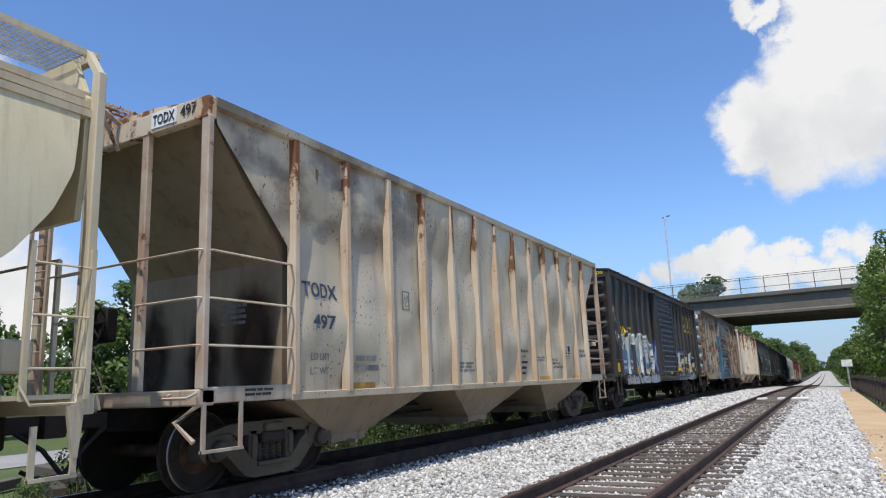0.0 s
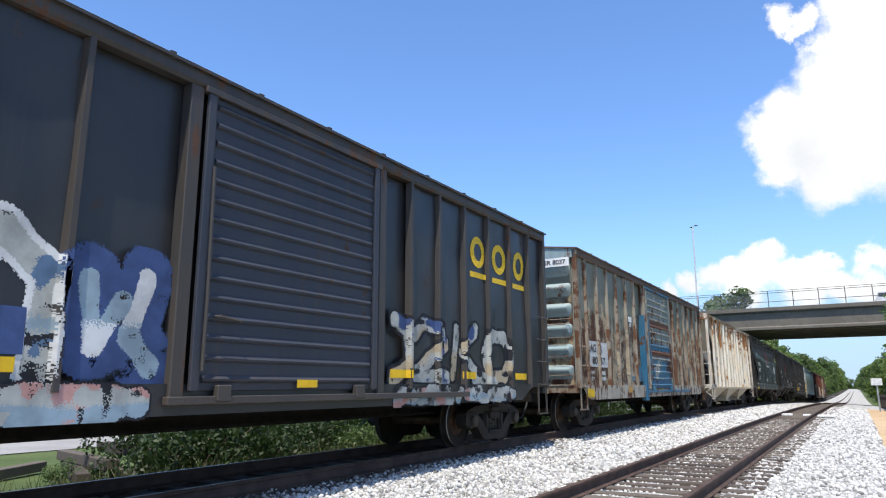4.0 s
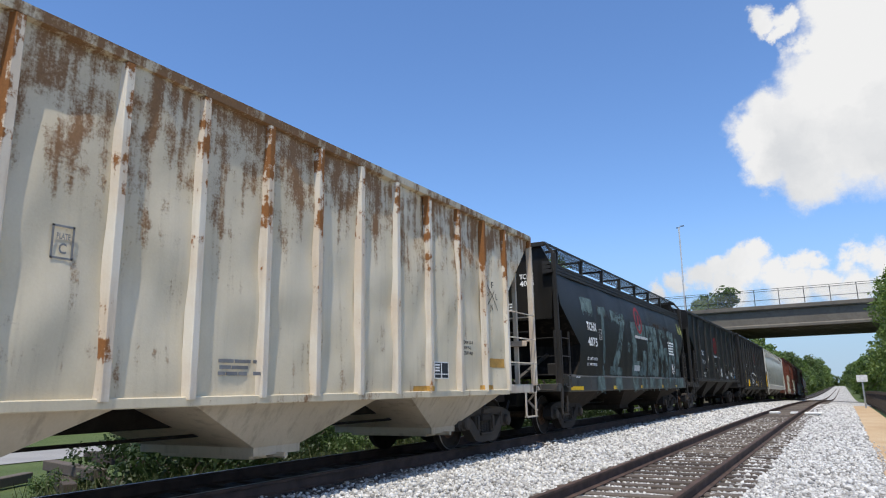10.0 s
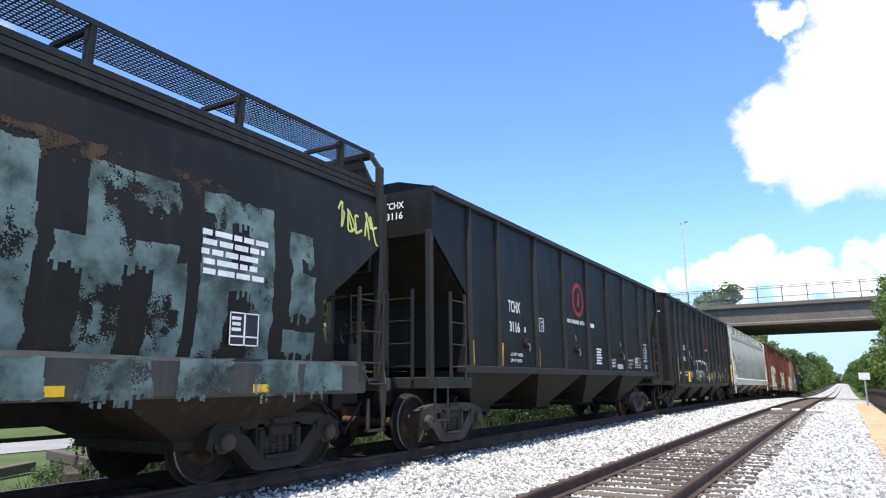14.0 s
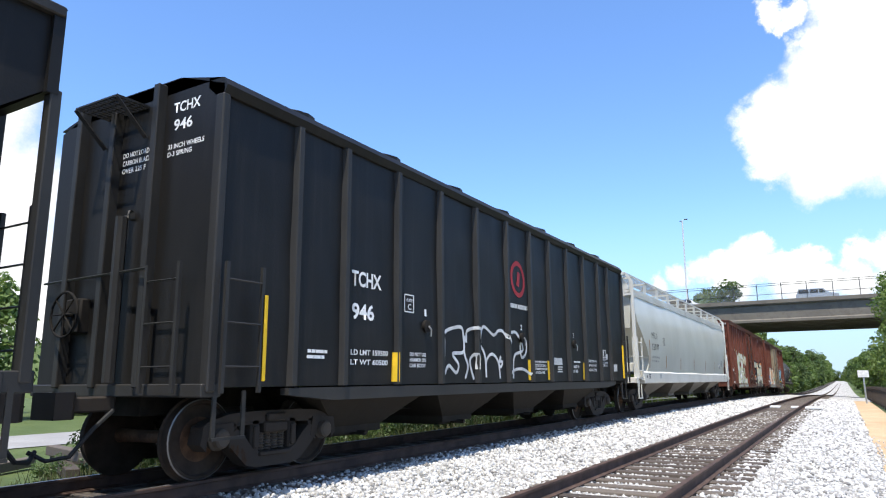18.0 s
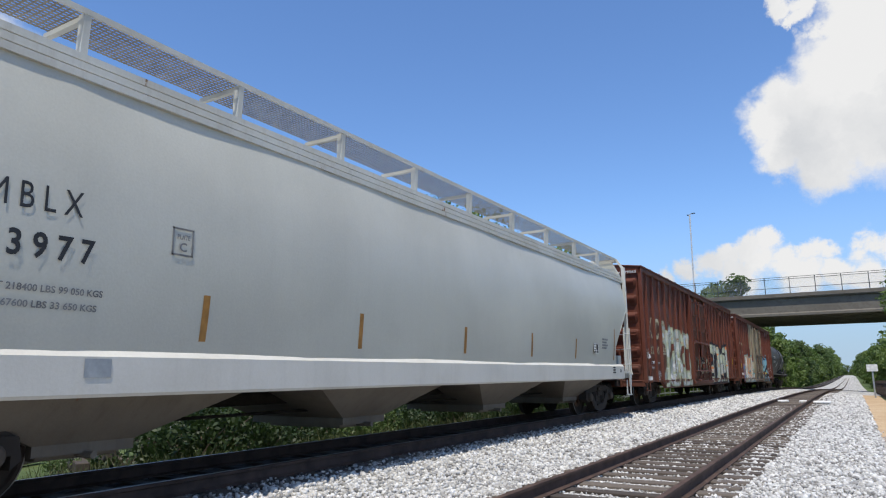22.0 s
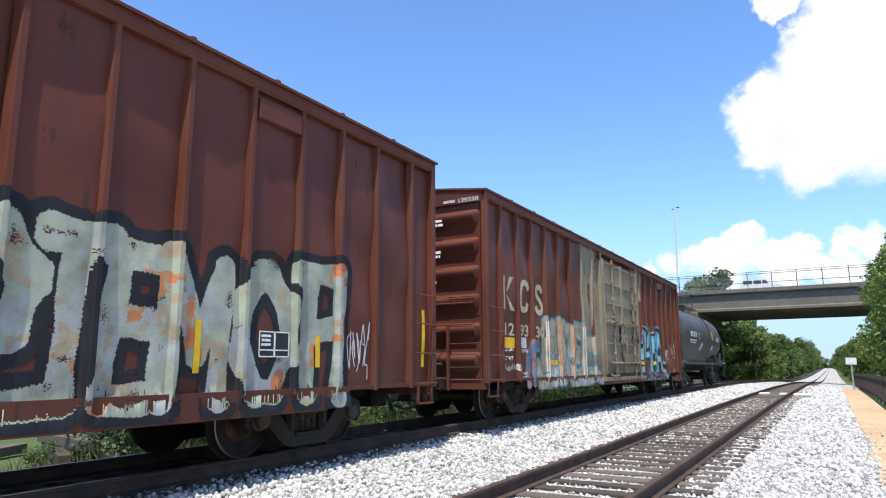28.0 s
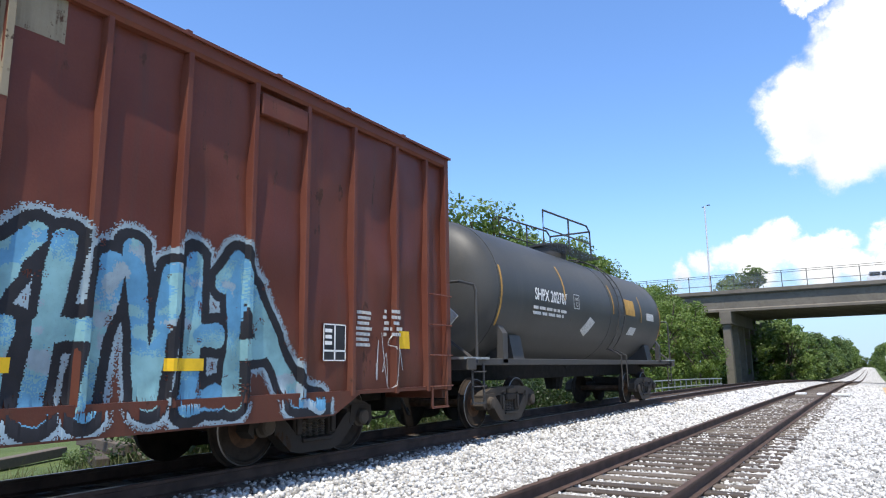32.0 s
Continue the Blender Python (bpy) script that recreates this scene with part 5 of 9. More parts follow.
def worn_paint(car, skin, polys, mat, seed, low=None, keep=0.62, label="faded block graffiti worn thin"):
    """Old paint in the given shapes: ragged edges, runs down the side and bare patches."""
    rs = np.random.RandomState(seed)
    cell = 0.0125
    ys = np.arange(min(p[0] for q in polys for p in q) - 0.1, max(p[0] for q in polys for p in q) + 0.1, cell)
    zs = np.arange(min(p[1] for q in polys for p in q) - 0.12, max(p[1] for q in polys for p in q) + 0.1, cell)
    Y, Z = np.meshgrid((ys[:-1] + ys[1:]) / 2, (zs[:-1] + zs[1:]) / 2, indexing="ij")
    run = rs.rand(len(ys) // 3 + 2) ** 3
    drip = np.repeat(run, 3)[: len(ys) - 1][:, None] * 0.14
    U = Y + 0.05 * (soft_noise(rs, Y, Z, 0.15) - 0.5)
    W = Z + 0.05 * (soft_noise(rs, Y, Z, 0.2) - 0.5)
    hit = np.zeros(Y.shape, bool)
    for q in polys:
        for dz in (0.0, 0.5, 1.0):
            odd = np.zeros(Y.shape, bool)
            for (a, b), (c, d) in zip(q, q[1:] + q[:1]):
                if abs(d - b) > 1e-6:
                    T = W + drip * dz
                    odd ^= ((b > T) != (d > T)) & (U < a + (T - b) / (d - b) * (c - a))
            hit |= odd
    thin = 0.55 * soft_noise(rs, Y, Z, 0.5) + 0.3 * soft_noise(rs, Y, Z, 0.09) + 0.15 * rs.rand(*Y.shape)
    hit &= thin < keep
    zc = np.linspace(zs[0], zs[-1], 18)
    face = np.array([[skin(a, b) for b in zc] for a in ys])
    X = np.stack([np.interp(zs, zc, row) for row in face]) + 0.005
    if low is not None:
        X[:, zs < low] = 1.591
    V = np.stack([X, np.repeat(ys[:, None], len(zs), 1), np.repeat(zs[None], len(ys), 0)], 2).reshape(-1, 3)
    quad, _ = paint_cells(np.where(hit, 0, -1), len(zs))
    used, quad = np.unique(quad, return_inverse=True)
    me = raw_mesh("graffiti", V[used], quad.reshape(-1, 4), mat)
    me.polygons.foreach_set("use_smooth", [True] * len(me.polygons))
    part("graffiti", me, None, car, label)


def scrawl(car, skin, y0, z0, w, h, mat, seed, width=0.02, n=5):
    """A quick tag: looping line with no legible word."""
    r = random.Random(seed)
    m = Mesh()
    for k in range(n):
        a = y0 + w * k / n
        pts = [(a + r.uniform(0, 1) * w / n * 1.1, z0 + h * r.uniform(0, 1)) for _ in range(5)]
        stroke(m, curvy(pts, 4)[:16], width, skin, 0.008)
    part("graffiti_tag", m, mat, car, "thin sprayed scrawl")


def make_skin(ribs, xp, xr, rw, amp, seed, pillow=0.0, z_mid=2.7):
    """The outer face of a ribbed side: x at any (y, z)."""
    def skin(y, z):
        x = xp + amp * noise.noise(Vector((y * 0.95, z * 0.85, seed))) + 0.55 * amp * noise.noise(Vector((y * 2.5, z * 1.35, seed + 9)))
        for r in ribs:
            d = abs(y - r)
            if d <= rw * 0.55:
                return xr
            if d < rw:
                return x + (xr - x) * (rw - d) / (rw * 0.45)
        if pillow:
            x += pillow * math.sin(y * 7.0) ** 2
        return x
    return skin


def ribbed_side(car, ribs, y_lo, y_hi, z0, z1, xp, xr, rw, amp, seed, mat, rib_mat, rib_z=None, skip=()):
    bare = make_skin([], xp, xr, rw, amp, seed)
    edges = [y_lo] + list(ribs) + [y_hi]
    for k, (a, b) in enumerate(zip(edges, edges[1:])):
        if k in skip or b - a < 0.05:
            continue
        n = max(4, int((b - a) / 0.065))
        m = Mesh().grid(lambda y, z: (bare(y, z), y, z), list(np.linspace(a, b, n)), list(np.linspace(z0, z1, 44)))
        part("side_panel", m, mat, car, "", True)
    rz0, rz1 = rib_z or (z0, z1)
    for r in ribs:
        m = Mesh().prism([(xp - 0.02, r - rw), (xr - 0.012, r - rw * 0.62), (xr, r - rw * 0.5), (xr, r + rw * 0.5), (xr - 0.012, r + rw * 0.62), (xp - 0.02, r + rw)], "z", rz0, rz1)
        part("side_rib", m, rib_mat, car)
    return make_skin(ribs, xp, xr, rw, amp, seed)


def grating(car, x0, x1, y0, y1, z, mat, pitch=0.055, name="walkway", t=0.012, tilt=0.0):
    m = Mesh()
    n = int((x1 - x0) / 0.05)
    for k in range(n + 1):
        x = x0 + (x1 - x0) * k / n
        m.box(x - t / 2, x + t / 2, y0, y1, z - 0.014 + tilt * (x - x0), z + tilt * (x - x0))
    y = y0
    while y <= y1:
        m.add([(x0, y, z - 0.02), (x1, y, z - 0.02 + tilt * (x1 - x0)), (x1, y + 0.02, z - 0.02 + tilt * (x1 - x0)), (x0, y + 0.02, z - 0.02)], [(0, 1, 2, 3)])
        y += pitch
    return part(name, m, mat, car, "open steel grating walkway")


def hopper_bays(car, centres, half_top, half_bot, z_top, z_bot, x_top, x_bot, mat):
    for c in centres:
        m = Mesh()
        v = []
        for hz, hx, z in ((half_top, x_top, z_top), (half_bot, x_bot, z_bot + 0.1), (half_bot, x_bot, z_bot)):
            v += [(-hx, c - hz, z), (hx, c - hz, z), (hx, c + hz, z), (-hx, c + hz, z)]
        m.add(v, [(0, 1, 5, 4), (1, 2, 6, 5), (2, 3, 7, 6), (3, 0, 4, 7), (4, 5, 9, 8), (5, 6, 10, 9), (6, 7, 11, 10), (7, 4, 8, 11), (8, 9, 10, 11)])
        h = part("hopper_bay", m, mat, car, "sloping discharge hopper")
        g = Mesh().box(-x_bot * 0.7, x_bot * 0.85, c - half_bot * 0.8, c + half_bot * 0.8, z_bot - 0.05, z_bot + 0.03, 0.01)
        g.tube([(x_bot * 0.85, c, z_bot - 0.01), (x_bot + 0.14, c, z_bot - 0.01)], 0.035, 8)
        part("outlet_gate", g, mat, h)


def brake_wheel(car, x, y, z, mat, r=0.27):
    m = Mesh()
    m.tube([(x + r * math.cos(k * math.pi / 10), y, z + r * math.sin(k * math.pi / 10)) for k in range(21)], 0.016, 6, False)
    for k in range(4):
        a = k * math.pi / 4
        m.tube([(x - r * math.cos(a), y, z - r * math.sin(a)), (x + r * math.cos(a), y, z + r * math.sin(a))], 0.011, 5)
    m.tube([(x, y - 0.02, z), (x, y + 0.2, z)], 0.03, 6)
    m.box(x - 0.16, x + 0.16, y + 0.1, y + 0.26, z - 0.22, z + 0.2, 0.02)
    part("brake_wheel", m, mat, car, "hand brake wheel with gear box", True)

# ---- the cars, from the first to the last of the train ----
# local frame: x towards the footpath, y from the leading end backwards, z from the top of rail
TRAIN = []


def car_base(name, label, front, group="cars of the freight train"):
    e = thing(name, label, "freight car", group)
    TRAIN.append((e, front))
    return e


def ribbed_hopper(front, L, ribs, label, mats, number, seed, rust_posts=True):
    """Three-bay covered hopper with outside posts and open ends."""
    body, rib, slope, post = mats
    c = car_base("covered_hopper_car", label, front)
    za, zt = 1.05, 4.41
    cut = 1.42
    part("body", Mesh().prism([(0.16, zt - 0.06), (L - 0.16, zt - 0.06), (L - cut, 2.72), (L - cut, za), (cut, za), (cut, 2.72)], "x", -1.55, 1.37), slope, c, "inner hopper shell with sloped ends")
    skin = ribbed_side(c, ribs, cut, L - cut, za, zt - 0.1, 1.505, 1.590, 0.075, 0.092 if number == "497" else 0.062, seed, body, rib, (za, zt - 0.13))
    bare = make_skin([], 1.51, 1.585, 0.075, 0.012, seed + 2)
    for a, b, s in ((0.17, cut, 1), (L - 0.17, L - cut, -1)):
        m = Mesh()
        pts = [(a, zt - 0.1), (b, zt - 0.1), (b, 2.78)] if s > 0 else [(b, zt - 0.1), (a, zt - 0.1), (b, 2.78)]
        fill(m, [(a, zt - 0.1), (a + s * 0.02, zt - 0.28), (b, 2.80), (b, zt - 0.1)], bare, 0.0)
        part("side_sheet_end", m, body, c, "", True)
    part("top_chord", Mesh().prism([(1.46, zt - 0.14), (1.585, zt - 0.12), (1.60, zt - 0.02), (1.56, zt), (1.46, zt)], "y", 0.12, L - 0.12), body, c)
    part("roof", Mesh().prism([(-1.6, zt - 0.02), (-0.5, zt + 0.12), (0.5, zt + 0.12), (1.56, zt - 0.01), (1.5, zt - 0.06), (-1.5, zt - 0.06)], "y", 0.12, L - 0.12), rib, c)
    for k in range(9):
        y = 1.4 + k * (L - 2.8) / 8
        part("roof_lug", Mesh().spin([(0, 0.12), (0.05, 0.12), (0.07, 0.05)], (1.28, y, zt + 0.01), "z", 10), rib, c)
    for k in range(2):
        part("hatch", Mesh().box(-0.35, 0.35, 1.0 + k * (L / 2 - 0.6), L / 2 - 0.3 + k * (L / 2 - 0.7), zt + 0.12, zt + 0.24, 0.02), rib, c, "long roof loading hatch")
    part("side_sill", Mesh().box(1.44, 1.56, cut - 0.02, L - cut + 0.02, 0.98, 1.08, 0.01), body, c)
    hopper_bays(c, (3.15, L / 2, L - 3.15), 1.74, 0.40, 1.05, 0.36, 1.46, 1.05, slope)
    for s, y in ((1, 0.0), (-1, L)):
        f = lambda q: y + s * q
        o = lambda a, b: (min(f(a), f(b)), max(f(a), f(b)))
        part("end_sill", Mesh().box(-1.55, 1.55, *o(0.0, 0.22), 0.98, 1.15, 0.015), post, c)
        for x in (-1.5, 1.5):
            part("end_side_sill", Mesh().box(x - 0.05, x + 0.05, *o(0.05, 1.42), 1.0, 1.17, 0.012), post, c)
        for x in (-1.52, -0.62, 0.50, 1.52):
            w = 0.06 if abs(x) > 1 else 0.055
            part("end_post", Mesh().box(x - w, x + w, *o(0.02, 0.10), 1.15, zt - 0.24, 0.01), post, c, "rust-streaked end post")
        if s < 0:
            for x, w in ((0.78, 0.065), (1.13, 0.05)):
                part("end_post", Mesh().box(x - w, x + w, *o(0.03, 0.09), 1.15, zt - 0.24, 0.01), post, c, "rust-streaked end post")
            part("end_cross_beam", Mesh().box(-1.4, 1.4, *o(0.10, 0.16), 1.98, 2.10, 0.01), post, c)
        part("end_beam", Mesh().box(-1.57, 1.57, *o(0.01, 0.14), zt - 0.27, zt - 0.01, 0.012), rib, c)
        part("platform", Mesh().box(-1.45, 1.45, *o(0.2, 1.4), 0.98, 1.0), UNDER, c)
        for z in (1.60, 2.10, 2.62):
            m = Mesh().tube([(1.56, f(0.08), z), (1.60, f(0.10), z), (1.60, f(1.34), z), (1.54, f(1.40), z)], 0.014, 5)
            m.tube([(0.50, f(0.03), z), (0.52, f(-0.03), z), (1.50, f(-0.03), z), (1.54, f(0.02), z)], 0.014, 5)
            part("hand_rail", m, post, c)
        part("end_rail", Mesh().tube([(-1.52, f(-0.02), 2.62), (0.5, f(-0.02), 2.62)], 0.016, 5), post, c)
        ladder(c, f(-0.03), -1.62, -1.20, 1.15, zt - 0.2, 9, post, "x")
        m = Mesh().tube([(1.15, f(-0.02), 1.10), (1.15, f(-0.14), 1.06), (1.55, f(-0.14), 1.06), (1.55, f(-0.02), 1.12)], 0.02, 5)
        m.tube([(1.52, f(0.05), 1.0), (1.30, f(-0.08), 0.82), (1.52, f(-0.02), 0.62)], 0.03, 6)
        part("uncoupling_lever", m, post, c)
        step(c, 1.54, *o(0.06, 0.62), 1.02, 0.50, post)
        for x in (-0.75, 0.0):
            m = Mesh().tube([(x, f(0.1), zt - 0.05), (x, f(-0.30), zt + 0.16)], 0.035, 4)
            m.tube([(x, f(0.02), zt - 0.35), (x, f(-0.28), zt + 0.14)], 0.03, 4)
            part("platform_bracket", m, post, c)
        gm = Mesh()
        for k in range(10):
            gm.box(-0.85 + k * 0.1, -0.84 + k * 0.1, *o(-0.36, 0.5), zt + 0.16, zt + 0.19)
        for k in range(9):
            gm.box(-0.85, 0.10, *o(-0.36 + k * 0.1, -0.345 + k * 0.1), zt + 0.165, zt + 0.185)
        part("roof_platform", gm, rib, c, "small grating platform over the end")
        bogie(c, y + s * 1.57, 2 if number == "497" else 1)
        coupler(c, y, -s)
    brake_wheel(c, -0.6, 0.18, 2.0, UNDER)
    underframe(c, L)
    # number board and stencils
    part("number_board", Mesh().box(0.62, 1.06, 0.0, 0.008, zt - 0.22, zt - 0.03), WHITE, c, "white number board")
    letters(c, "TODX", 0.65, zt - 0.19, 0.38, 0.13, BLACKINK, front=0.0)
    letters(c, number, 1.12, zt - 0.19, 0.27, 0.14, BLACKINK, front=0.005)
    letters(c, "TODX", 1.62, 2.27, 0.72, 0.20, BLUEINK, skin=skin)
    letters(c, number, 1.76, 1.86, 0.50, 0.19, BLUEINK, skin=skin)
    letters(c, "LD LMT", 1.74, 1.46, 0.42, 0.09, GREYINK, skin=skin)
    letters(c, "LT WT", 1.74, 1.28, 0.40, 0.09, GREYINK, skin=skin)
    bars(c, 2.72, 1.30, 0.55, 0.26, 2, GREYINK, skin=skin, seed=4, words=2)
    plate_box(c, 3.95, 2.26, 0.20, 0.30, GREYINK, skin)
    bars(c, 5.8, 1.28, 0.6, 0.2, 3, GREYINK, skin=skin, seed=5)
    bars(c, 0.30, 1.95, 0.5, 0.30, 4, GREYINK, front=1.411, seed=6)
    bars(c, 0.62, 1.05, 0.55, 0.1, 2, BLACKINK, x=1.552, seed=7)
    for a in (2.66, 9.65, 11.9):
        sheet(c, a, a + 0.55, 1.08, 1.16, OCHRE, skin, label="faded ochre conspicuity strip")
    return c, skin


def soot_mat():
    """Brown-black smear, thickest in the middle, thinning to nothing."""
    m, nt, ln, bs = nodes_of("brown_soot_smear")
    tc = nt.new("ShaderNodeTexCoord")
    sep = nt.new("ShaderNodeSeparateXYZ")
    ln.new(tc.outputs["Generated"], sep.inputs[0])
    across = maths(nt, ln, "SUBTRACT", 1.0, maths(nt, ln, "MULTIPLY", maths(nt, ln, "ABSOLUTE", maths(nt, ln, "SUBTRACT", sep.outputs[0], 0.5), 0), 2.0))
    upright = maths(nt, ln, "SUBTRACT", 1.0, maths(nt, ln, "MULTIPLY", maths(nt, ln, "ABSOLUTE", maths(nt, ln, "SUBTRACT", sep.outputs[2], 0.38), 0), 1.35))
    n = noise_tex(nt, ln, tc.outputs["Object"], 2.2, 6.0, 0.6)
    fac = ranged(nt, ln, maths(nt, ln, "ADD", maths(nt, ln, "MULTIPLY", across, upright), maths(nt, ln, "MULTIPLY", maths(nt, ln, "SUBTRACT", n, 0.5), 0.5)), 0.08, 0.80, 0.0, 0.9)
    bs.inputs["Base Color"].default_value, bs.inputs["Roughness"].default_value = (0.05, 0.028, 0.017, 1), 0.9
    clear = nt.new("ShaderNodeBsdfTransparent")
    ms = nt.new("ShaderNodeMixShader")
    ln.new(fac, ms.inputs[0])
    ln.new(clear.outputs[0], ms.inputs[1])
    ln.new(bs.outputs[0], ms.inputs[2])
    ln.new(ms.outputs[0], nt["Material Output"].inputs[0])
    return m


SOOT = soot_mat()


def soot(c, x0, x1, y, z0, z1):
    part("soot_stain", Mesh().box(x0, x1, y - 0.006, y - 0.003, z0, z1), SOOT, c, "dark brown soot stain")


def hopper_first():
    body = paint("sun_bleached_beige_paint", (0.565, 0.485, 0.355), (0.475, 0.40, 0.285), 0.06, 0.12, 0.15, 0.3, 0.36, (0.24, 0.12, 0.06), (0.22, 0.16, 0.11), seed=1, scale=0.8, mottle=(0.16, 0.115, 0.075), freckle=0.9, gloss=0.5)
    rib = paint("rusting_beige_rib_paint", (0.62, 0.52, 0.385), (0.53, 0.37, 0.235), 0.16, 0.22, 0.25, 0.5, 0.6, (0.26, 0.12, 0.06), (0.2, 0.13, 0.09), seed=2, scale=1.2)
    # stained beige, made darker than the sides to hold the underbody shade
    slope = paint("stained_shade_beige_hopper_paint", (0.31, 0.245, 0.165), (0.24, 0.185, 0.12), 0.05, 0, 0.25, 0.4, 0.65, (0.10, 0.06, 0.04), (0.075, 0.055, 0.042), seed=3)
    post = paint("rusty_beige_post_paint", (0.52, 0.455, 0.36), (0.42, 0.30, 0.22), 0.25, 0.05, 0.2, 0.5, 0.6, (0.22, 0.10, 0.06), seed=4, scale=2)
    ribs = [1.46, 2.53, 3.59, 4.62, 5.61, 6.58, 7.48, 8.39, 9.31, 10.26, 11.25, 12.26, 13.2]
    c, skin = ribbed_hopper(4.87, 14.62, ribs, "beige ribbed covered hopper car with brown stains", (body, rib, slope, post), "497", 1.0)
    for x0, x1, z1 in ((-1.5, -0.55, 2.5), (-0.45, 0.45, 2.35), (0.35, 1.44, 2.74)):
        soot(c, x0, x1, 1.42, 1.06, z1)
    for k, s in enumerate(("INTERIOR LINING", "11-97", "AMERLOCK", "AMERSHIELD", "RESCAR 270")):
        if k in (2, 3, 4):
            bars(c, 8.45, 1.66 - k * 0.115, 0.5, 0.09, 1, BLACKINK, skin=skin, seed=k, words=1)
        else:
            letters(c, s, 8.42 + (0.17 if k == 1 else 0), 1.68 - k * 0.12, 0.58 if k == 0 else 0.2, 0.06, BLACKINK, skin=skin)
    for k, s in enumerate(("DO NOT USE", "HAMMER ON SIDE", "OR BOTTOM OF CAR")):
        letters(c, s, 10.45, 1.52 - k * 0.09, 0.38 + 0.14 * k, 0.055, BLACKINK, skin=skin)
    data_box(c, 11.36, 1.67, 0.43, 0.25, skin)
    bars(c, 12.45, 1.62, 0.6, 0.24, 2, GREYINK, skin=skin, seed=12)
    bars(c, 9.55, 1.50, 0.6, 0.12, 2, GREYINK, skin=skin, seed=13)


def hopper_second():
    body = paint("grey_white_paint_gone_rusty", (0.70, 0.61, 0.445), (0.60, 0.515, 0.36), 0.46, 0.22, 0.12, 0.2, 0.36, (0.34, 0.18, 0.075), (0.3, 0.24, 0.16), seed=11, scale=0.8, soft=0.21, gloss=0.5)
    rib = paint("cream_rib_paint_with_rust", (0.70, 0.65, 0.55), (0.62, 0.52, 0.40), 0.34, 0.24, 0.15, 0.4, 0.55, (0.33, 0.14, 0.045), (0.25, 0.17, 0.1), seed=12, scale=1.1)
    slope = paint("stained_grey_hopper_paint", (0.64, 0.55, 0.41), (0.54, 0.455, 0.33), 0.05, 0, 0.2, 0.35, 0.65, (0.10, 0.06, 0.04), (0.075, 0.055, 0.042), seed=13)
    post = paint("cream_post_paint", (0.66, 0.61, 0.51), (0.56, 0.46, 0.36), 0.16, 0.0, 0.2, 0.5, 0.6, (0.22, 0.10, 0.06), seed=14, scale=2)
    ribs = [1.40, 2.43, 3.48, 4.52, 5.46, 6.44, 7.35, 8.25, 9.15, 10.1, 11.1, 12.1, 13.05]
    c, skin = ribbed_hopper(55.78, 14.46, ribs, "off-white ribbed covered hopper car streaked with rust", (body, rib, slope, post), "447", 14.0)
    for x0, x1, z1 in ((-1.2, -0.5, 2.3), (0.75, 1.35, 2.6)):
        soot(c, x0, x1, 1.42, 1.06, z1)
    sheet(c, 1.58, 2.15, 1.58, 1.74, OCHRE, skin, label="faded ochre conspicuity patch")
    sheet(c, 12.23, 12.92, 1.49, 1.66, OCHRE, skin, label="faded ochre conspicuity patch")
    for k, (s, w) in enumerate((("EXW 10-7", 0.37), ("EW 9-5", 0.28), ("CU FT 4000", 0.36))):
        letters(c, s, 11.26, 1.88 - k * 0.095, w, 0.06, BLACKINK, skin=skin)
    data_box(c, 10.12, 1.27, 0.46, 0.27, skin)
    for line in ([(12.33, 3.10), (12.72, 2.60)], [(12.30, 2.62), (12.60, 2.98)]):
        m = Mesh()
        stroke(m, line, 0.018, skin, 0.010)
        part("chalk_mark", m, BLACKINK, c, "black marker cross")
    for ch, y_, z_ in (("F", 12.50, 3.02), ("P", 12.30, 2.80), ("L", 12.64, 2.80), ("N", 12.44, 2.58)):
        letters(c, ch, y_, z_, 0.08, 0.12, BLACKINK, skin=skin, bold=0.0)
    scrawl(c, skin, 1.66, 3.05, 0.62, 0.3, BLACKINK, 6, 0.015, 4)


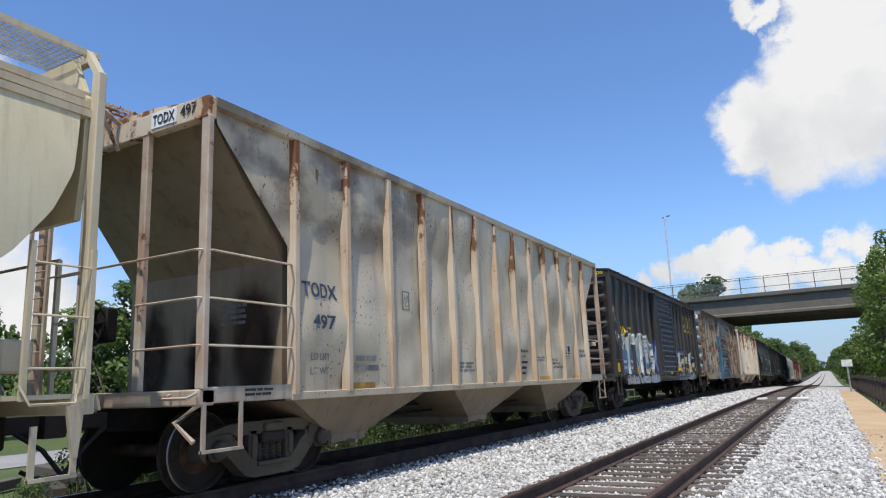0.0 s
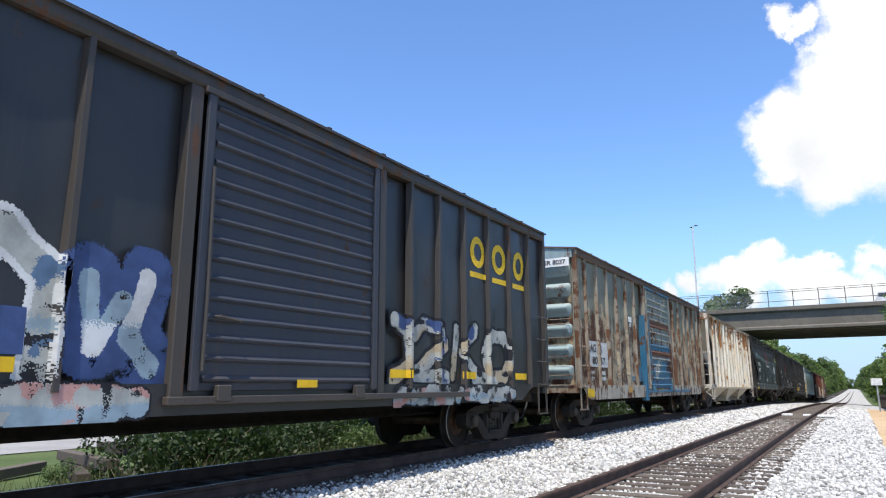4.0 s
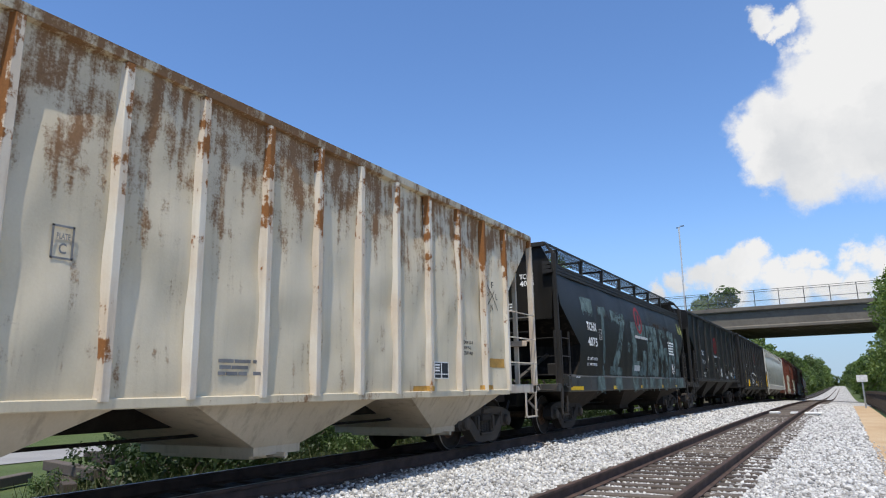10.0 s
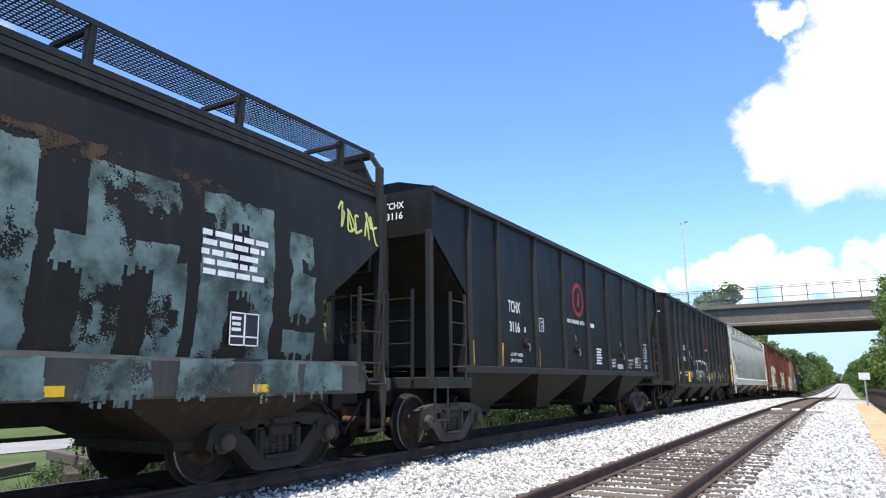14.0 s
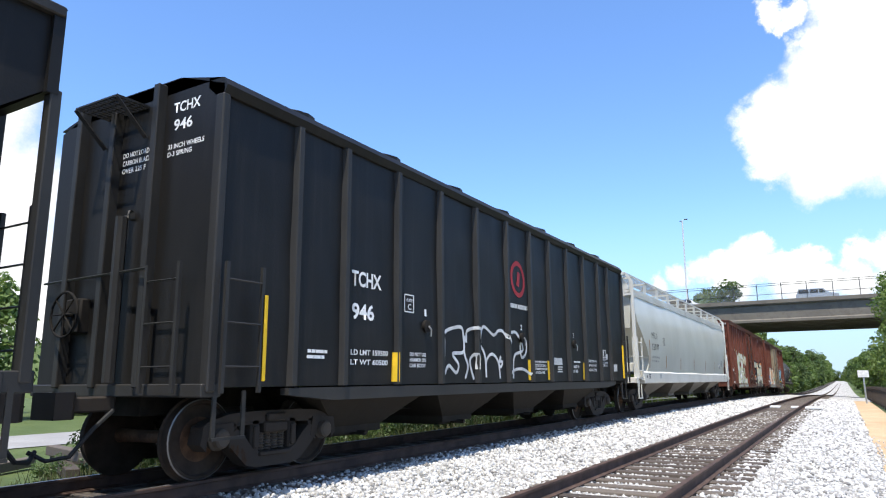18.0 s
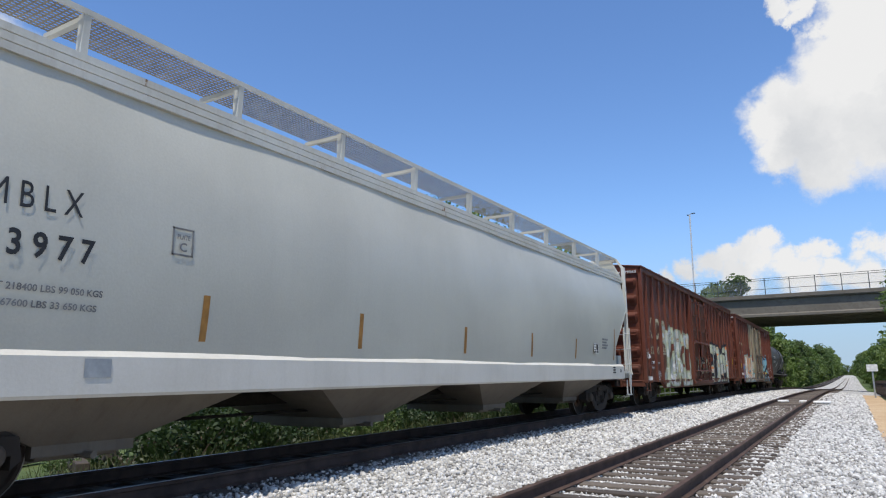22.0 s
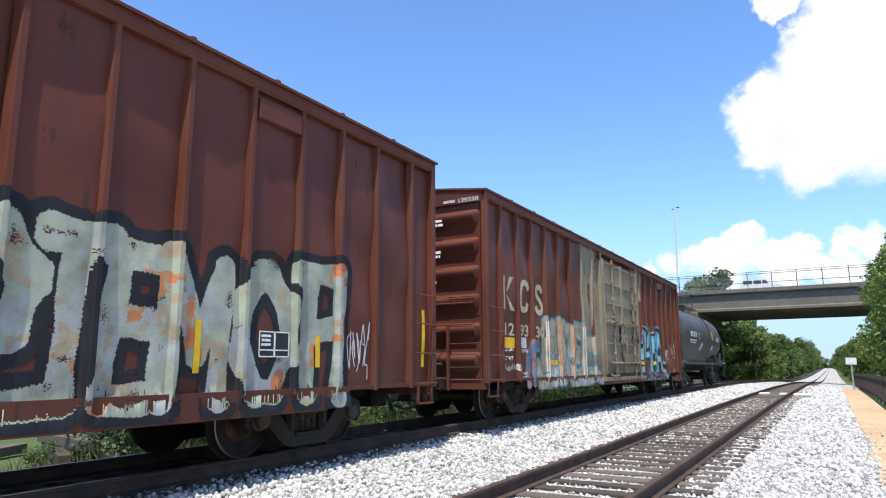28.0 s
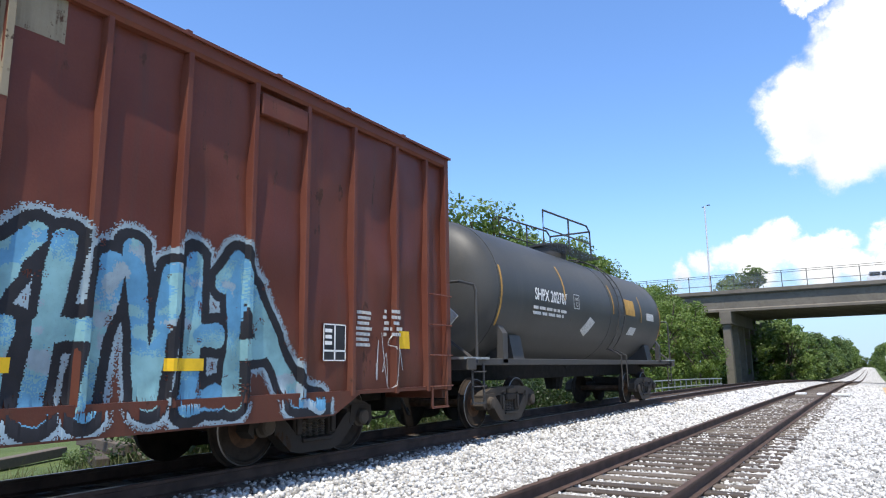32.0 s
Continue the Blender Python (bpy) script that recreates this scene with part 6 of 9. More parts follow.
# ---- boxcars ----
def boxcar_shell(front, L, zt, z0, ribs, door, label, side, rib, end, roof, seed, sill, amp=0.012, corr=6, skip=(), sill_mat=None, rw=0.055, chord=None):
    """Outside-post boxcar: ribbed sides, corrugated ends, peaked roof."""
    c = car_base("boxcar", label, front)
    part("body", Mesh().prism([(-1.55, z0), (1.44, z0), (1.44, zt - 0.04), (0, zt + 0.14), (-1.55, zt - 0.04)], "y", 0.06, L - 0.06), side, c)
    zi = zt - 0.17
    skin = ribbed_side(c, ribs, 0.10, L - 0.10, z0, zi, 1.505, 1.585, rw, amp, seed, side, rib, (z0 - 0.02, zi), skip)
    part("top_chord", Mesh().prism([(1.45, zi - 0.02), (1.575, zi - 0.02), (1.60, zi + 0.02), (1.60, zt - 0.03), (1.62, zt), (1.45, zt)], "y", 0.02, L - 0.02), chord or rib, c)
    part("roof", Mesh().prism([(-1.64, zt), (0, zt + 0.20), (1.64, zt), (1.64, zt - 0.035), (0, zt + 0.16), (-1.64, zt - 0.035)], "y", -0.03, L + 0.03), roof, c)
    m = Mesh()
    n = int(L / 1.2)
    for k in range(1, n):
        y = L * k / n
        m.prism([(-1.62, zt + 0.005), (0, zt + 0.205), (1.62, zt + 0.005), (1.62, zt + 0.035), (0, zt + 0.245), (-1.62, zt + 0.035)], "y", y - 0.03, y + 0.03)
    part("roof_seam", m, roof, c)
    for s, y in ((1, 0.0), (-1, L)):
        f = lambda q: y + s * q
        o = lambda a, b: (min(f(a), f(b)), max(f(a), f(b)))
        for x in (-1.545, 1.545):
            part("corner_post", Mesh().box(x - 0.06, x + 0.06, *o(0.0, 0.12), z0 - 0.02, zt - 0.02, 0.012), rib, c)
        pitch = (zt - 0.28 - z0 - 0.1) / corr

        def wave(x, z):
            t = ((z - z0 - 0.1) / pitch) % 1.0
            lift = 0.5 - 0.5 * math.cos(math.pi * t / 0.62) if t < 0.62 else 0.5 + 0.5 * math.cos(math.pi * min(1.0, (t - 0.62) / 0.30))
            d = 0.16 * lift if z0 + 0.1 < z < zt - 0.28 else 0.0
            edge = max(0.0, min(1.0, (1.44 - abs(x)) / 0.10))
            return (x, f(0.09 - d * edge), z)
        part("corrugated_end", Mesh().grid(wave, [-1.50, -1.44, -1.40, -1.34, -0.7, 0.0, 0.7, 1.34, 1.40, 1.44, 1.50], list(np.linspace(z0, zt - 0.1, corr * 24))), end, c, "steel end with deep horizontal corrugations", True)
        part("end_gable", Mesh().prism([(-1.58, zt - 0.24), (1.58, zt - 0.24), (1.58, zt - 0.02), (0, zt + 0.17), (-1.58, zt - 0.02)], "y", *o(0.0, 0.08)), end, c)
        part("end_sill", Mesh().box(-1.52, 1.52, *o(0.02, 0.14), z0 - 0.14, z0 + 0.06, 0.012), rib, c)
        m = Mesh().box(-0.75, 0.75, *o(-0.36, 0.02), z0 + 0.05, z0 + 0.09, 0.008)
        m.box(-0.7, -0.62, *o(-0.3, 0.02), z0 - 0.12, z0 + 0.05)
        m.box(0.62, 0.7, *o(-0.3, 0.02), z0 - 0.12, z0 + 0.05)
        part("crossover_platform", m, PLATRUST, c, "rusty steel crossover platform")
        part("brake_gear", Mesh().box(-0.55, -0.1, *o(-0.22, 0.0), z0 + 0.16, z0 + 0.62, 0.03), PLATRUST, c, "rusty brake gear housing")
        part("platform_rail", Mesh().tube([(0.62, f(-0.30), z0 + 0.07), (0.62, f(-0.30), z0 + 0.95), (0.62, f(-0.02), z0 + 1.0)], 0.02, 6), PLATRUST, c)
        part("brake_rod", Mesh().tube([(-1.3, f(-0.26), z0 + 0.30), (-0.6, f(-0.30), z0 + 0.34), (0.75, f(-0.28), z0 + 0.34)], 0.028, 6), PLATRUST, c)
        part("air_pipe", Mesh().tube([(-0.9, f(-0.06), z0 + 0.75), (-0.88, f(-0.24), z0 + 0.72), (-0.86, f(-0.26), z0 - 0.05), (-0.5, f(-0.3), z0 - 0.15)], 0.022, 6), PLATRUST, c)
        part("retainer_valve", Mesh().spin([(0, 0.10), (0.05, 0.12), (0.14, 0.12), (0.18, 0.05)], (-0.30, f(-0.30) - 0.09, z0 + 0.72), "y", 12), PLATRUST, c, "round brake valve", True)
        part("safety_hanger", Mesh().tube([(0.62, f(-0.30), z0 + 0.80), (-0.75, f(-0.30), z0 + 0.80), (-0.78, f(-0.3), z0 + 0.1)], 0.018, 6), PLATRUST, c)
        part("cushion_housing", Mesh().box(-0.42, 0.42, *o(-0.30, 0.15), z0 - 0.36, z0 - 0.02, 0.02), UNDER, c, "grimy draft gear housing")
        end_grabs(c, f(-0.08), 0.80, 1.46, [z0 + 0.28 + 0.45 * k for k in range(4)], rib)
        part("end_rail", Mesh().tube([(-1.4, f(0.0), z0 + 1.55), (-1.36, f(-0.14), z0 + 1.5), (1.3, f(-0.14), z0 + 1.5), (1.36, f(0.0), z0 + 1.55)], 0.018, 6), rib, c)
        part("ladder_stile", Mesh().box(0.76, 0.81, *o(-0.12, -0.06), z0 - 0.15, z0 + 1.1), rib, c)
        grabs(c, 1.66, f(0.05) if s > 0 else f(0.62), f(0.62) if s > 0 else f(0.05), [z0 + 0.05 + 0.46 * k for k in range(4)], rib)
        step(c, 1.56, *o(0.06, 0.52), z0 + 0.02, 0.52, rib)
        bogie(c, f(1.62 if L < 17 else 2.5))
        coupler(c, y, -s)
    brake_wheel(c, -0.95, -0.1, z0 + 1.15, end)
    underframe(c, L, 0.62, z0)
    ya, yb, zs = sill
    part("side_sill", Mesh().prism([(ya - 0.5, z0), (ya, zs), (yb, zs), (yb + 0.5, z0), (L - 0.12, z0), (L - 0.12, z0 + 0.05), (0.12, z0 + 0.05), (0.12, z0)], "x", 1.46, 1.56), sill_mat or side, c, "deep fish-belly side sill")
    return c, skin


def sliding_door(c, ya, yb, z0, z1, mat, rail_mat, n=15, x=1.60, bands=()):
    d = part("door", Mesh().box(x - 0.05, x - 0.015, ya, yb, z0, z1, 0.008), mat, c, "ribbed sliding door")
    for k in range(n):
        z = z0 + 0.12 + (z1 - z0 - 0.22) * k / (n - 1)
        part("door_rib", Mesh().prism([(x - 0.02, z - 0.045), (x + 0.02, z - 0.02), (x + 0.025, z + 0.0), (x - 0.02, z + 0.05)], "y", ya + 0.10, yb - 0.10), next((q for a, b, q in bands if a <= z < b), mat), d)
    for a, b, q in bands:
        part("door_plate", Mesh().box(x - 0.016, x - 0.011, ya + 0.07, yb - (0.07 if b - a < 0.6 else 0.10), a + 0.03, b), q, d, "repainted or rusted strip of the door")
    for y in (ya, yb):
        part("door_stile", Mesh().box(x - 0.02, x + 0.03, y - 0.05, y + 0.05, z0, z1, 0.008), mat, d)
    part("door_track", Mesh().box(x - 0.05, x + 0.04, ya - 0.3, yb + (yb - ya) * 0.9, z0 - 0.13, z0 - 0.05, 0.008), rail_mat, c, "lower door track")
    part("door_track", Mesh().box(x - 0.05, x + 0.04, ya - 0.1, yb + 0.1, z1, z1 + 0.07, 0.008), rail_mat, c)
    for y in (ya + 0.35, yb - 0.35):
        part("door_roller", Mesh().box(x - 0.01, x + 0.07, y - 0.09, y + 0.09, z0 - 0.10, z0 + 0.06, 0.01), rail_mat, d)
    part("door_latch", Mesh().tube([(x + 0.05, ya + 0.06, z0 + 0.2), (x + 0.06, ya + 0.06, z0 + 0.9), (x + 0.04, ya + 0.06, z1 - 0.8)], 0.02, 6), rail_mat, d)
    part("door_handle", Mesh().tube([(x + 0.02, ya + 0.2, z0 + 0.75), (x + 0.09, ya + 0.22, z0 + 0.75), (x + 0.09, ya + 0.5, z0 + 0.72), (x + 0.02, ya + 0.52, z0 + 0.72)], 0.018, 6), rail_mat, d)


def boxcar_blue():
    side = paint("dark_navy_boxcar_paint", (0.021, 0.0215, 0.0235), (0.031, 0.030, 0.030), 0.2, 0.05, 0.2, 0.3, 0.36, (0.08, 0.042, 0.026), (0.045, 0.04, 0.035), seed=21, gloss=0.45)
    rib = paint("weathered_navy_rib_paint", (0.046, 0.045, 0.045), (0.062, 0.054, 0.047), 0.25, 0.1, 0.3, 0.4, 0.5, (0.13, 0.07, 0.045), seed=22)
    end = paint("dusty_navy_end_paint", (0.066, 0.062, 0.058), (0.046, 0.043, 0.040), 0.35, 0, 0.3, 0.4, 0.55, (0.12, 0.06, 0.04), seed=23)
    door = paint("navy_door_paint", (0.034, 0.041, 0.057), (0.044, 0.050, 0.064), 0.2, 0, 0.3, 0.4, 0.5, (0.10, 0.06, 0.04), seed=24)
    ribs = [0.84, 1.73, 2.59, 3.49, 4.33, 5.23, 10.47, 11.30, 12.15, 13.05, 13.95, 14.86]
    c, skin = boxcar_shell(20.69, 15.70, 4.42, 1.08, ribs, None, "dark navy boxcar covered with graffiti", side, rib, end, rib, 22.0, (1.3, 14.4, 0.83), 0.032, 7, (6,))
    sliding_door(c, 6.56, 9.50, 1.06, 4.18, door, rib)
    for y in (6.38, 9.68):
        part("door_post", Mesh().box(1.45, 1.60, y - 0.08, y + 0.08, 1.0, 4.22, 0.01), rib, c)
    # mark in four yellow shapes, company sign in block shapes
    for a in (1.02, 1.40):
        m = Mesh()
        stroke(m, [(a + 0.14 + 0.12 * math.cos(q * 0.393), 2.53 + 0.14 * math.sin(q * 0.393)) for q in range(16)], 0.065, skin, 0.008, True)
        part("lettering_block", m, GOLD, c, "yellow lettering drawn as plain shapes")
    for a in (1.90, 2.24):
        m = Mesh()
        fill(m, [(a, 2.64), (a + 0.26, 2.64), (a + 0.26, 2.70), (a, 2.70)], skin, 0.008)
        fill(m, [(a + 0.09, 2.36), (a + 0.16, 2.36), (a + 0.16, 2.64), (a + 0.09, 2.64)], skin, 0.009)
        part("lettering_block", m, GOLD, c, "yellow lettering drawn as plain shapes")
    for a in (12.42, 13.30, 14.18):
        m = Mesh()
        fill(m, [(a, 3.02), (a + 0.58, 3.02), (a + 0.58, 3.12), (a, 3.12)], skin, 0.007)
        part("company_sign", m, GOLD, c, "yellow bar under the company sign")
        m = Mesh()
        stroke(m, [(a + 0.29 + 0.21 * math.cos(q * 0.393), 3.50 + 0.23 * math.sin(q * 0.393)) for q in range(16)], 0.13, skin, 0.007, True)
        part("company_sign", m, GOLD, c, "yellow company sign as plain blocks")
    for a in (0.15, 2.62, 4.42, 10.0, 12.1, 14.2):
        sheet(c, a, a + 0.5, 1.22, 1.34 if a > 0.2 else 1.50, YELLOW, skin, lift=0.014)
    for a in (3.55, 4.42):
        sheet(c, a, a + 0.55, 1.36, 1.74, DEEPBLUE, skin, "stencil_patch", 0.0125, "deep blue paint patch")
    sheet(c, 8.0, 8.35, 1.09, 1.18, YELLOW, lambda y, z: 1.625)
    tag_piece(c, skin, 0.90, 5.30, 1.08, 2.50, 7, [SILVER, SILVER, PALEBLUE, SILVER], WHITESPRAY, None, 3, 0.05, None, [BLACKSPRAY, PATCHBLUE], 0.50, None, 0.88, GABLED)
    tag_piece(c, skin, 5.32, 6.25, 1.12, 2.20, 2, [PALEBLUE, WHITESPRAY], DEEPBLUE, DEEPBLUE, 5, 0.04, None, None, 0.5, None, 0.9, [[(0.1, 0.9), (0.2, 0.3), (0.5, 0.7)], [(0.8, 0.95), (0.6, 0.4), (0.9, 0.1)]])
    tag_piece(c, skin, 9.95, 14.2, 1.12, 2.15, 7, [SILVER, SILVER, CREAM], BLACKSPRAY, None, 4, 0.04, None, [BLACKSPRAY, DEEPBLUE], 0.5, None, 0.85, SILVERY)
    scrawl(c, skin, 0.22, 2.75, 0.5, 0.6, WHITESPRAY, 7, 0.022, 3)
    scrawl(c, skin, 0.18, 2.15, 0.6, 0.35, WHITESPRAY, 8, 0.022, 4)
    sheet(c, 0.93, 1.68, 1.16, 1.93, PATCHBLUE, skin, "stencil_patch", 0.0125, "dull blue stencil patch")
    letters(c, "LD LMT", 1.08, 1.50, 0.42, 0.09, WHITE, x=flat_x(skin, 1.08, 1.5, 1.5, 1.59) + 0.009)
    letters(c, "LT WT", 1.08, 1.30, 0.38, 0.09, WHITE, x=flat_x(skin, 1.08, 1.46, 1.3, 1.39) + 0.009)
    sheet(c, 1.81, 2.45, 1.16, 1.97, PATCHBLUE, skin, "stencil_patch", 0.0125, "dull blue stencil patch")
    letters(c, "159700", 1.96, 1.50, 0.38, 0.09, WHITE, x=flat_x(skin, 1.96, 2.34, 1.5, 1.59) + 0.009)
    letters(c, "61300", 1.99, 1.30, 0.32, 0.09, WHITE, x=flat_x(skin, 1.99, 2.31, 1.3, 1.39) + 0.009)
    sheet(c, 2.75, 3.40, 1.60, 1.95, PALEBLUE, skin, "stencil_patch", 0.0125, "pale blue paint patch")
    sill_skin = lambda y, z: 1.562
    for ya, yb, q in ((1.2, 6.3, 51), (10.0, 14.3, 52)):
        tag_piece(c, sill_skin, ya, yb, 0.84, 1.07, 18, [SILVER, SILVER, PALEBLUE], BLACKSPRAY, None, q, 0.018, None, [PINK, BLACKSPRAY], 1.0, None, 0.8, SILVERY)
    letters(c, "1300", 1.02, 4.27, 0.40, 0.10, GOLD, front=-0.004)
    bars(c, 0.62, 4.27, 0.34, 0.10, 1, GOLD, front=0.0, seed=3, words=1)


def boxcar_rusty():
    # cream patches low down stand for buffed graffiti and for sunlight below the eave
    side = paint("flaking_grey_green_paint", (0.155, 0.170, 0.135), (0.20, 0.198, 0.15), 0.98, -0.42, 0.2, 0.5, 0.45, (0.095, 0.037, 0.018), (0.10, 0.06, 0.035), seed=31, scale=0.7, patch=(0.38, 0.31, 0.20), patch_at=0.55, patch_low=0.12, freckle=1.0, soft=0.20, runs=0.6)
    rib = paint("rusty_grey_rib_paint", (0.30, 0.27, 0.215), (0.19, 0.13, 0.085), 0.62, 0.05, 0.2, 0.5, 0.6, (0.16, 0.075, 0.04), seed=32, scale=1.4)
    end = paint("faded_light_blue_end_paint", (0.25, 0.34, 0.36), (0.30, 0.36, 0.35), 0.30, 0.05, 0.35, 0.4, 0.55, (0.19, 0.09, 0.05), seed=33)
    door = paint("patched_blue_grey_door_paint", (0.16, 0.20, 0.19), (0.21, 0.21, 0.18), 0.62, -0.1, 0.1, 0.5, 0.55, (0.12, 0.05, 0.025), seed=34, patch=(0.42, 0.40, 0.33), patch_at=0.56)
    blue = paint("bright_blue_touch_up_paint", (0.024, 0.115, 0.205), (0.04, 0.15, 0.235), 0.5, 0, 0.1, 0.3, 0.5, (0.14, 0.06, 0.03), seed=35)
    door_low = paint("scraped_blue_and_white_door_paint", (0.03, 0.13, 0.21), (0.05, 0.16, 0.23), 0.62, 0, 0.1, 0.4, 0.5, (0.10, 0.045, 0.025), seed=39, patch=(0.42, 0.40, 0.33), patch_at=0.50)
    roof = paint("rust_brown_roof_edge", (0.13, 0.085, 0.065), (0.10, 0.07, 0.055), 0.3, 0, 0, 0.3, 0.7, seed=36)
    rustm = paint("bare_rusted_door_steel", (0.11, 0.05, 0.03), (0.15, 0.07, 0.04), 0.3, 0, 0.1, 0.4, 0.75, seed=38)
    sillm = paint("flaking_cream_sill_paint", (0.40, 0.37, 0.30), (0.31, 0.27, 0.21), 0.64, 0, 0.1, 0.4, 0.6, (0.15, 0.065, 0.035), seed=37, scale=1.5)
    ribs = [0.74, 1.62, 2.48, 3.34, 4.27, 5.17, 10.39, 11.32, 12.24, 13.04, 13.93, 14.81]
    c, skin = boxcar_shell(38.36, 15.60, 4.46, 1.06, ribs, None, "flaking grey-green boxcar eaten by rust, with blue door", side, rib, end, roof, 33.0, (1.0, 14.6, 0.75), 0.036, 6, (6,), sillm, 0.055, roof)
    sliding_door(c, 6.40, 9.48, 1.0, 4.20, door, blue, 15, 1.60, [(1.0, 1.32, blue), (1.32, 1.95, door_low), (2.02, 2.22, rustm), (2.22, 2.42, blue), (3.02, 3.24, rustm)])
    for y, mat in ((6.02, blue), (6.28, rib), (9.62, rib)):
        z1 = 3.3 if mat is blue else 4.28
        part("door_post", Mesh().box(1.45, 1.615, y - 0.10, y + 0.10, 0.64 if mat is blue else 1.0, z1, 0.01), mat, c, "bright blue door post" if mat is blue else "")
    sheet(c, 0.82, 1.55, 1.57, 2.22, DIMWHITE, skin, "number_panel", 0.005, "white number panel")
    sheet(c, 1.69, 2.40, 1.57, 2.22, DIMWHITE, skin, "number_panel", 0.005, "white number panel")
    letters(c, "AG", 1.00, 1.94, 0.45, 0.21, BLACKINK, x=flat_x(skin, 1.00, 1.45, 1.94, 2.15))
    letters(c, "R", 1.78, 1.94, 0.20, 0.21, BLACKINK, x=flat_x(skin, 1.78, 1.98, 1.94, 2.15))
    letters(c, "80", 1.12, 1.63, 0.40, 0.20, BLACKINK, x=flat_x(skin, 1.12, 1.52, 1.63, 1.83))
    letters(c, "37", 1.78, 1.63, 0.38, 0.20, BLACKINK, x=flat_x(skin, 1.78, 2.16, 1.63, 1.83))
    letters(c, "LD LMT", 0.88, 1.38, 0.40, 0.09, DIMWHITE, skin=skin)
    letters(c, "LT WT", 0.88, 1.22, 0.36, 0.09, DIMWHITE, skin=skin)
    bars(c, 1.75, 1.2, 0.5, 0.3, 2, DIMWHITE, skin=skin, seed=7, words=2)
    part("number_board", Mesh().box(0.55, 1.45, -0.095, -0.085, 4.00, 4.22), WHITE, c, "white number board")
    letters(c, "AGR 8037", 0.63, 4.05, 0.74, 0.12, BLACKINK, front=-0.095)
    part("blue_patch", Mesh().box(-0.05, 0.35, -0.19, -0.17, 1.55, 1.95, 0.005), blue, c, "bright blue painted plate on the end")
    sill_skin = lambda y, z: 1.563
    for a, b, z in ((0.55, 1.05, 0.82), (4.1, 4.45, 0.9), (7.6, 8.2, 0.86)):
        sheet(c, a, b, z, z + 0.2, YELLOW if a < 1 else OCHRE, sill_skin)
    sheet(c, 14.9, 15.2, 1.3, 1.5, YELLOW, skin)
    tag_piece(c, skin, 2.6, 5.3, 1.10, 2.62, 7, [CREAM, OLDCREAM], GHOSTGREY, None, 9, 0.028, None, [OLDCREAM], 0.62, None, 0.60, GHOSTLY)
    scrawl(c, skin, 0.15, 1.55, 0.5, 0.5, BLACKSPRAY, 12, 0.018, 4)
    m = Mesh()
    fill(m, [(5.24, 1.22), (5.92, 1.22), (5.92, 1.68), (5.24, 1.66)], skin, 0.006)
    fill(m, [(4.66, 1.24), (5.03, 1.24), (5.03, 1.42), (4.66, 1.42)], skin, 0.006)
    part("graffiti", m, blue, c, "bright blue painted patch")
    sheet(c, 4.62, 4.95, 2.98, 3.14, WHITE, skin, "sticker", 0.008, "torn white paper sticker")
    sheet(c, 4.68, 4.90, 2.84, 2.96, DIMWHITE, skin, "sticker", 0.008, "torn white paper sticker")


def plug_door(c, ya, yb, z0, z1, mat, x=1.60, rods=None):
    d = part("plug_door", Mesh().box(x - 0.06, x - 0.02, ya, yb, z0, z1, 0.01), mat, c, "plug door with locking rods")
    for z in np.linspace(z0 + 0.3, z1 - 0.1, 6):
        part("door_rib", Mesh().box(x - 0.03, x + 0.015, ya + 0.08, yb - 0.08, z - 0.025, z + 0.025, 0.008), mat, d)
    for y in (ya + 0.04, (ya + yb) / 2 - 0.06, (ya + yb) / 2 + 0.06, yb - 0.04):
        part("door_stile", Mesh().box(x - 0.03, x + 0.03, y - 0.04, y + 0.04, z0, z1, 0.008), mat, d)
    for y in (ya + 0.85, yb - 0.75):
        m = Mesh().tube([(x + 0.05, y, z0 - 0.1), (x + 0.05, y, z1 + 0.08)], 0.026, 8)
        for z in np.linspace(z0 + 0.05, z1 - 0.05, 7):
            m.box(x + 0.0, x + 0.085, y - 0.05, y + 0.05, z - 0.035, z + 0.035, 0.008)
        part("locking_rod", m, rods or mat, d, "", True)
    for z in (z0 + 0.32, z0 + 1.52):
        part("lock_bar", Mesh().tube([(x + 0.06, ya + 0.1, z), (x + 0.06, yb - 0.15, z)], 0.03, 6), rods or mat, d)
    ym = (ya + yb) / 2
    m = Mesh().box(x + 0.02, x + 0.06, ym - 0.36, ym + 0.12, z0 + 0.90, z0 + 1.44, 0.01)
    m.box(x + 0.02, x + 0.09, ym - 0.22, ym - 0.08, z0 + 0.45, z0 + 0.62, 0.01)
    m.tube([(x + 0.05, ym, z0 + 0.95), (x + 0.11, ym, z0 + 0.95), (x + 0.11, ym + 0.05, z0 + 0.65)], 0.02, 6)
    part("lock_plate", m, rods or mat, d, "operating lever on its plate")
    part("door_track", Mesh().box(x - 0.06, x + 0.05, ya - 0.2, yb + 0.4, z0 - 0.20, z0 - 0.10, 0.01), rods or mat, c)
    m = Mesh().tube([(x + 0.05, ya + 0.3, z0 - 0.02), (x + 0.10, ya + 0.45, z0 - 0.08), (x + 0.10, ya + 0.9, z0 - 0.05)], 0.03, 6)
    part("door_crank", m, rods or mat, d)


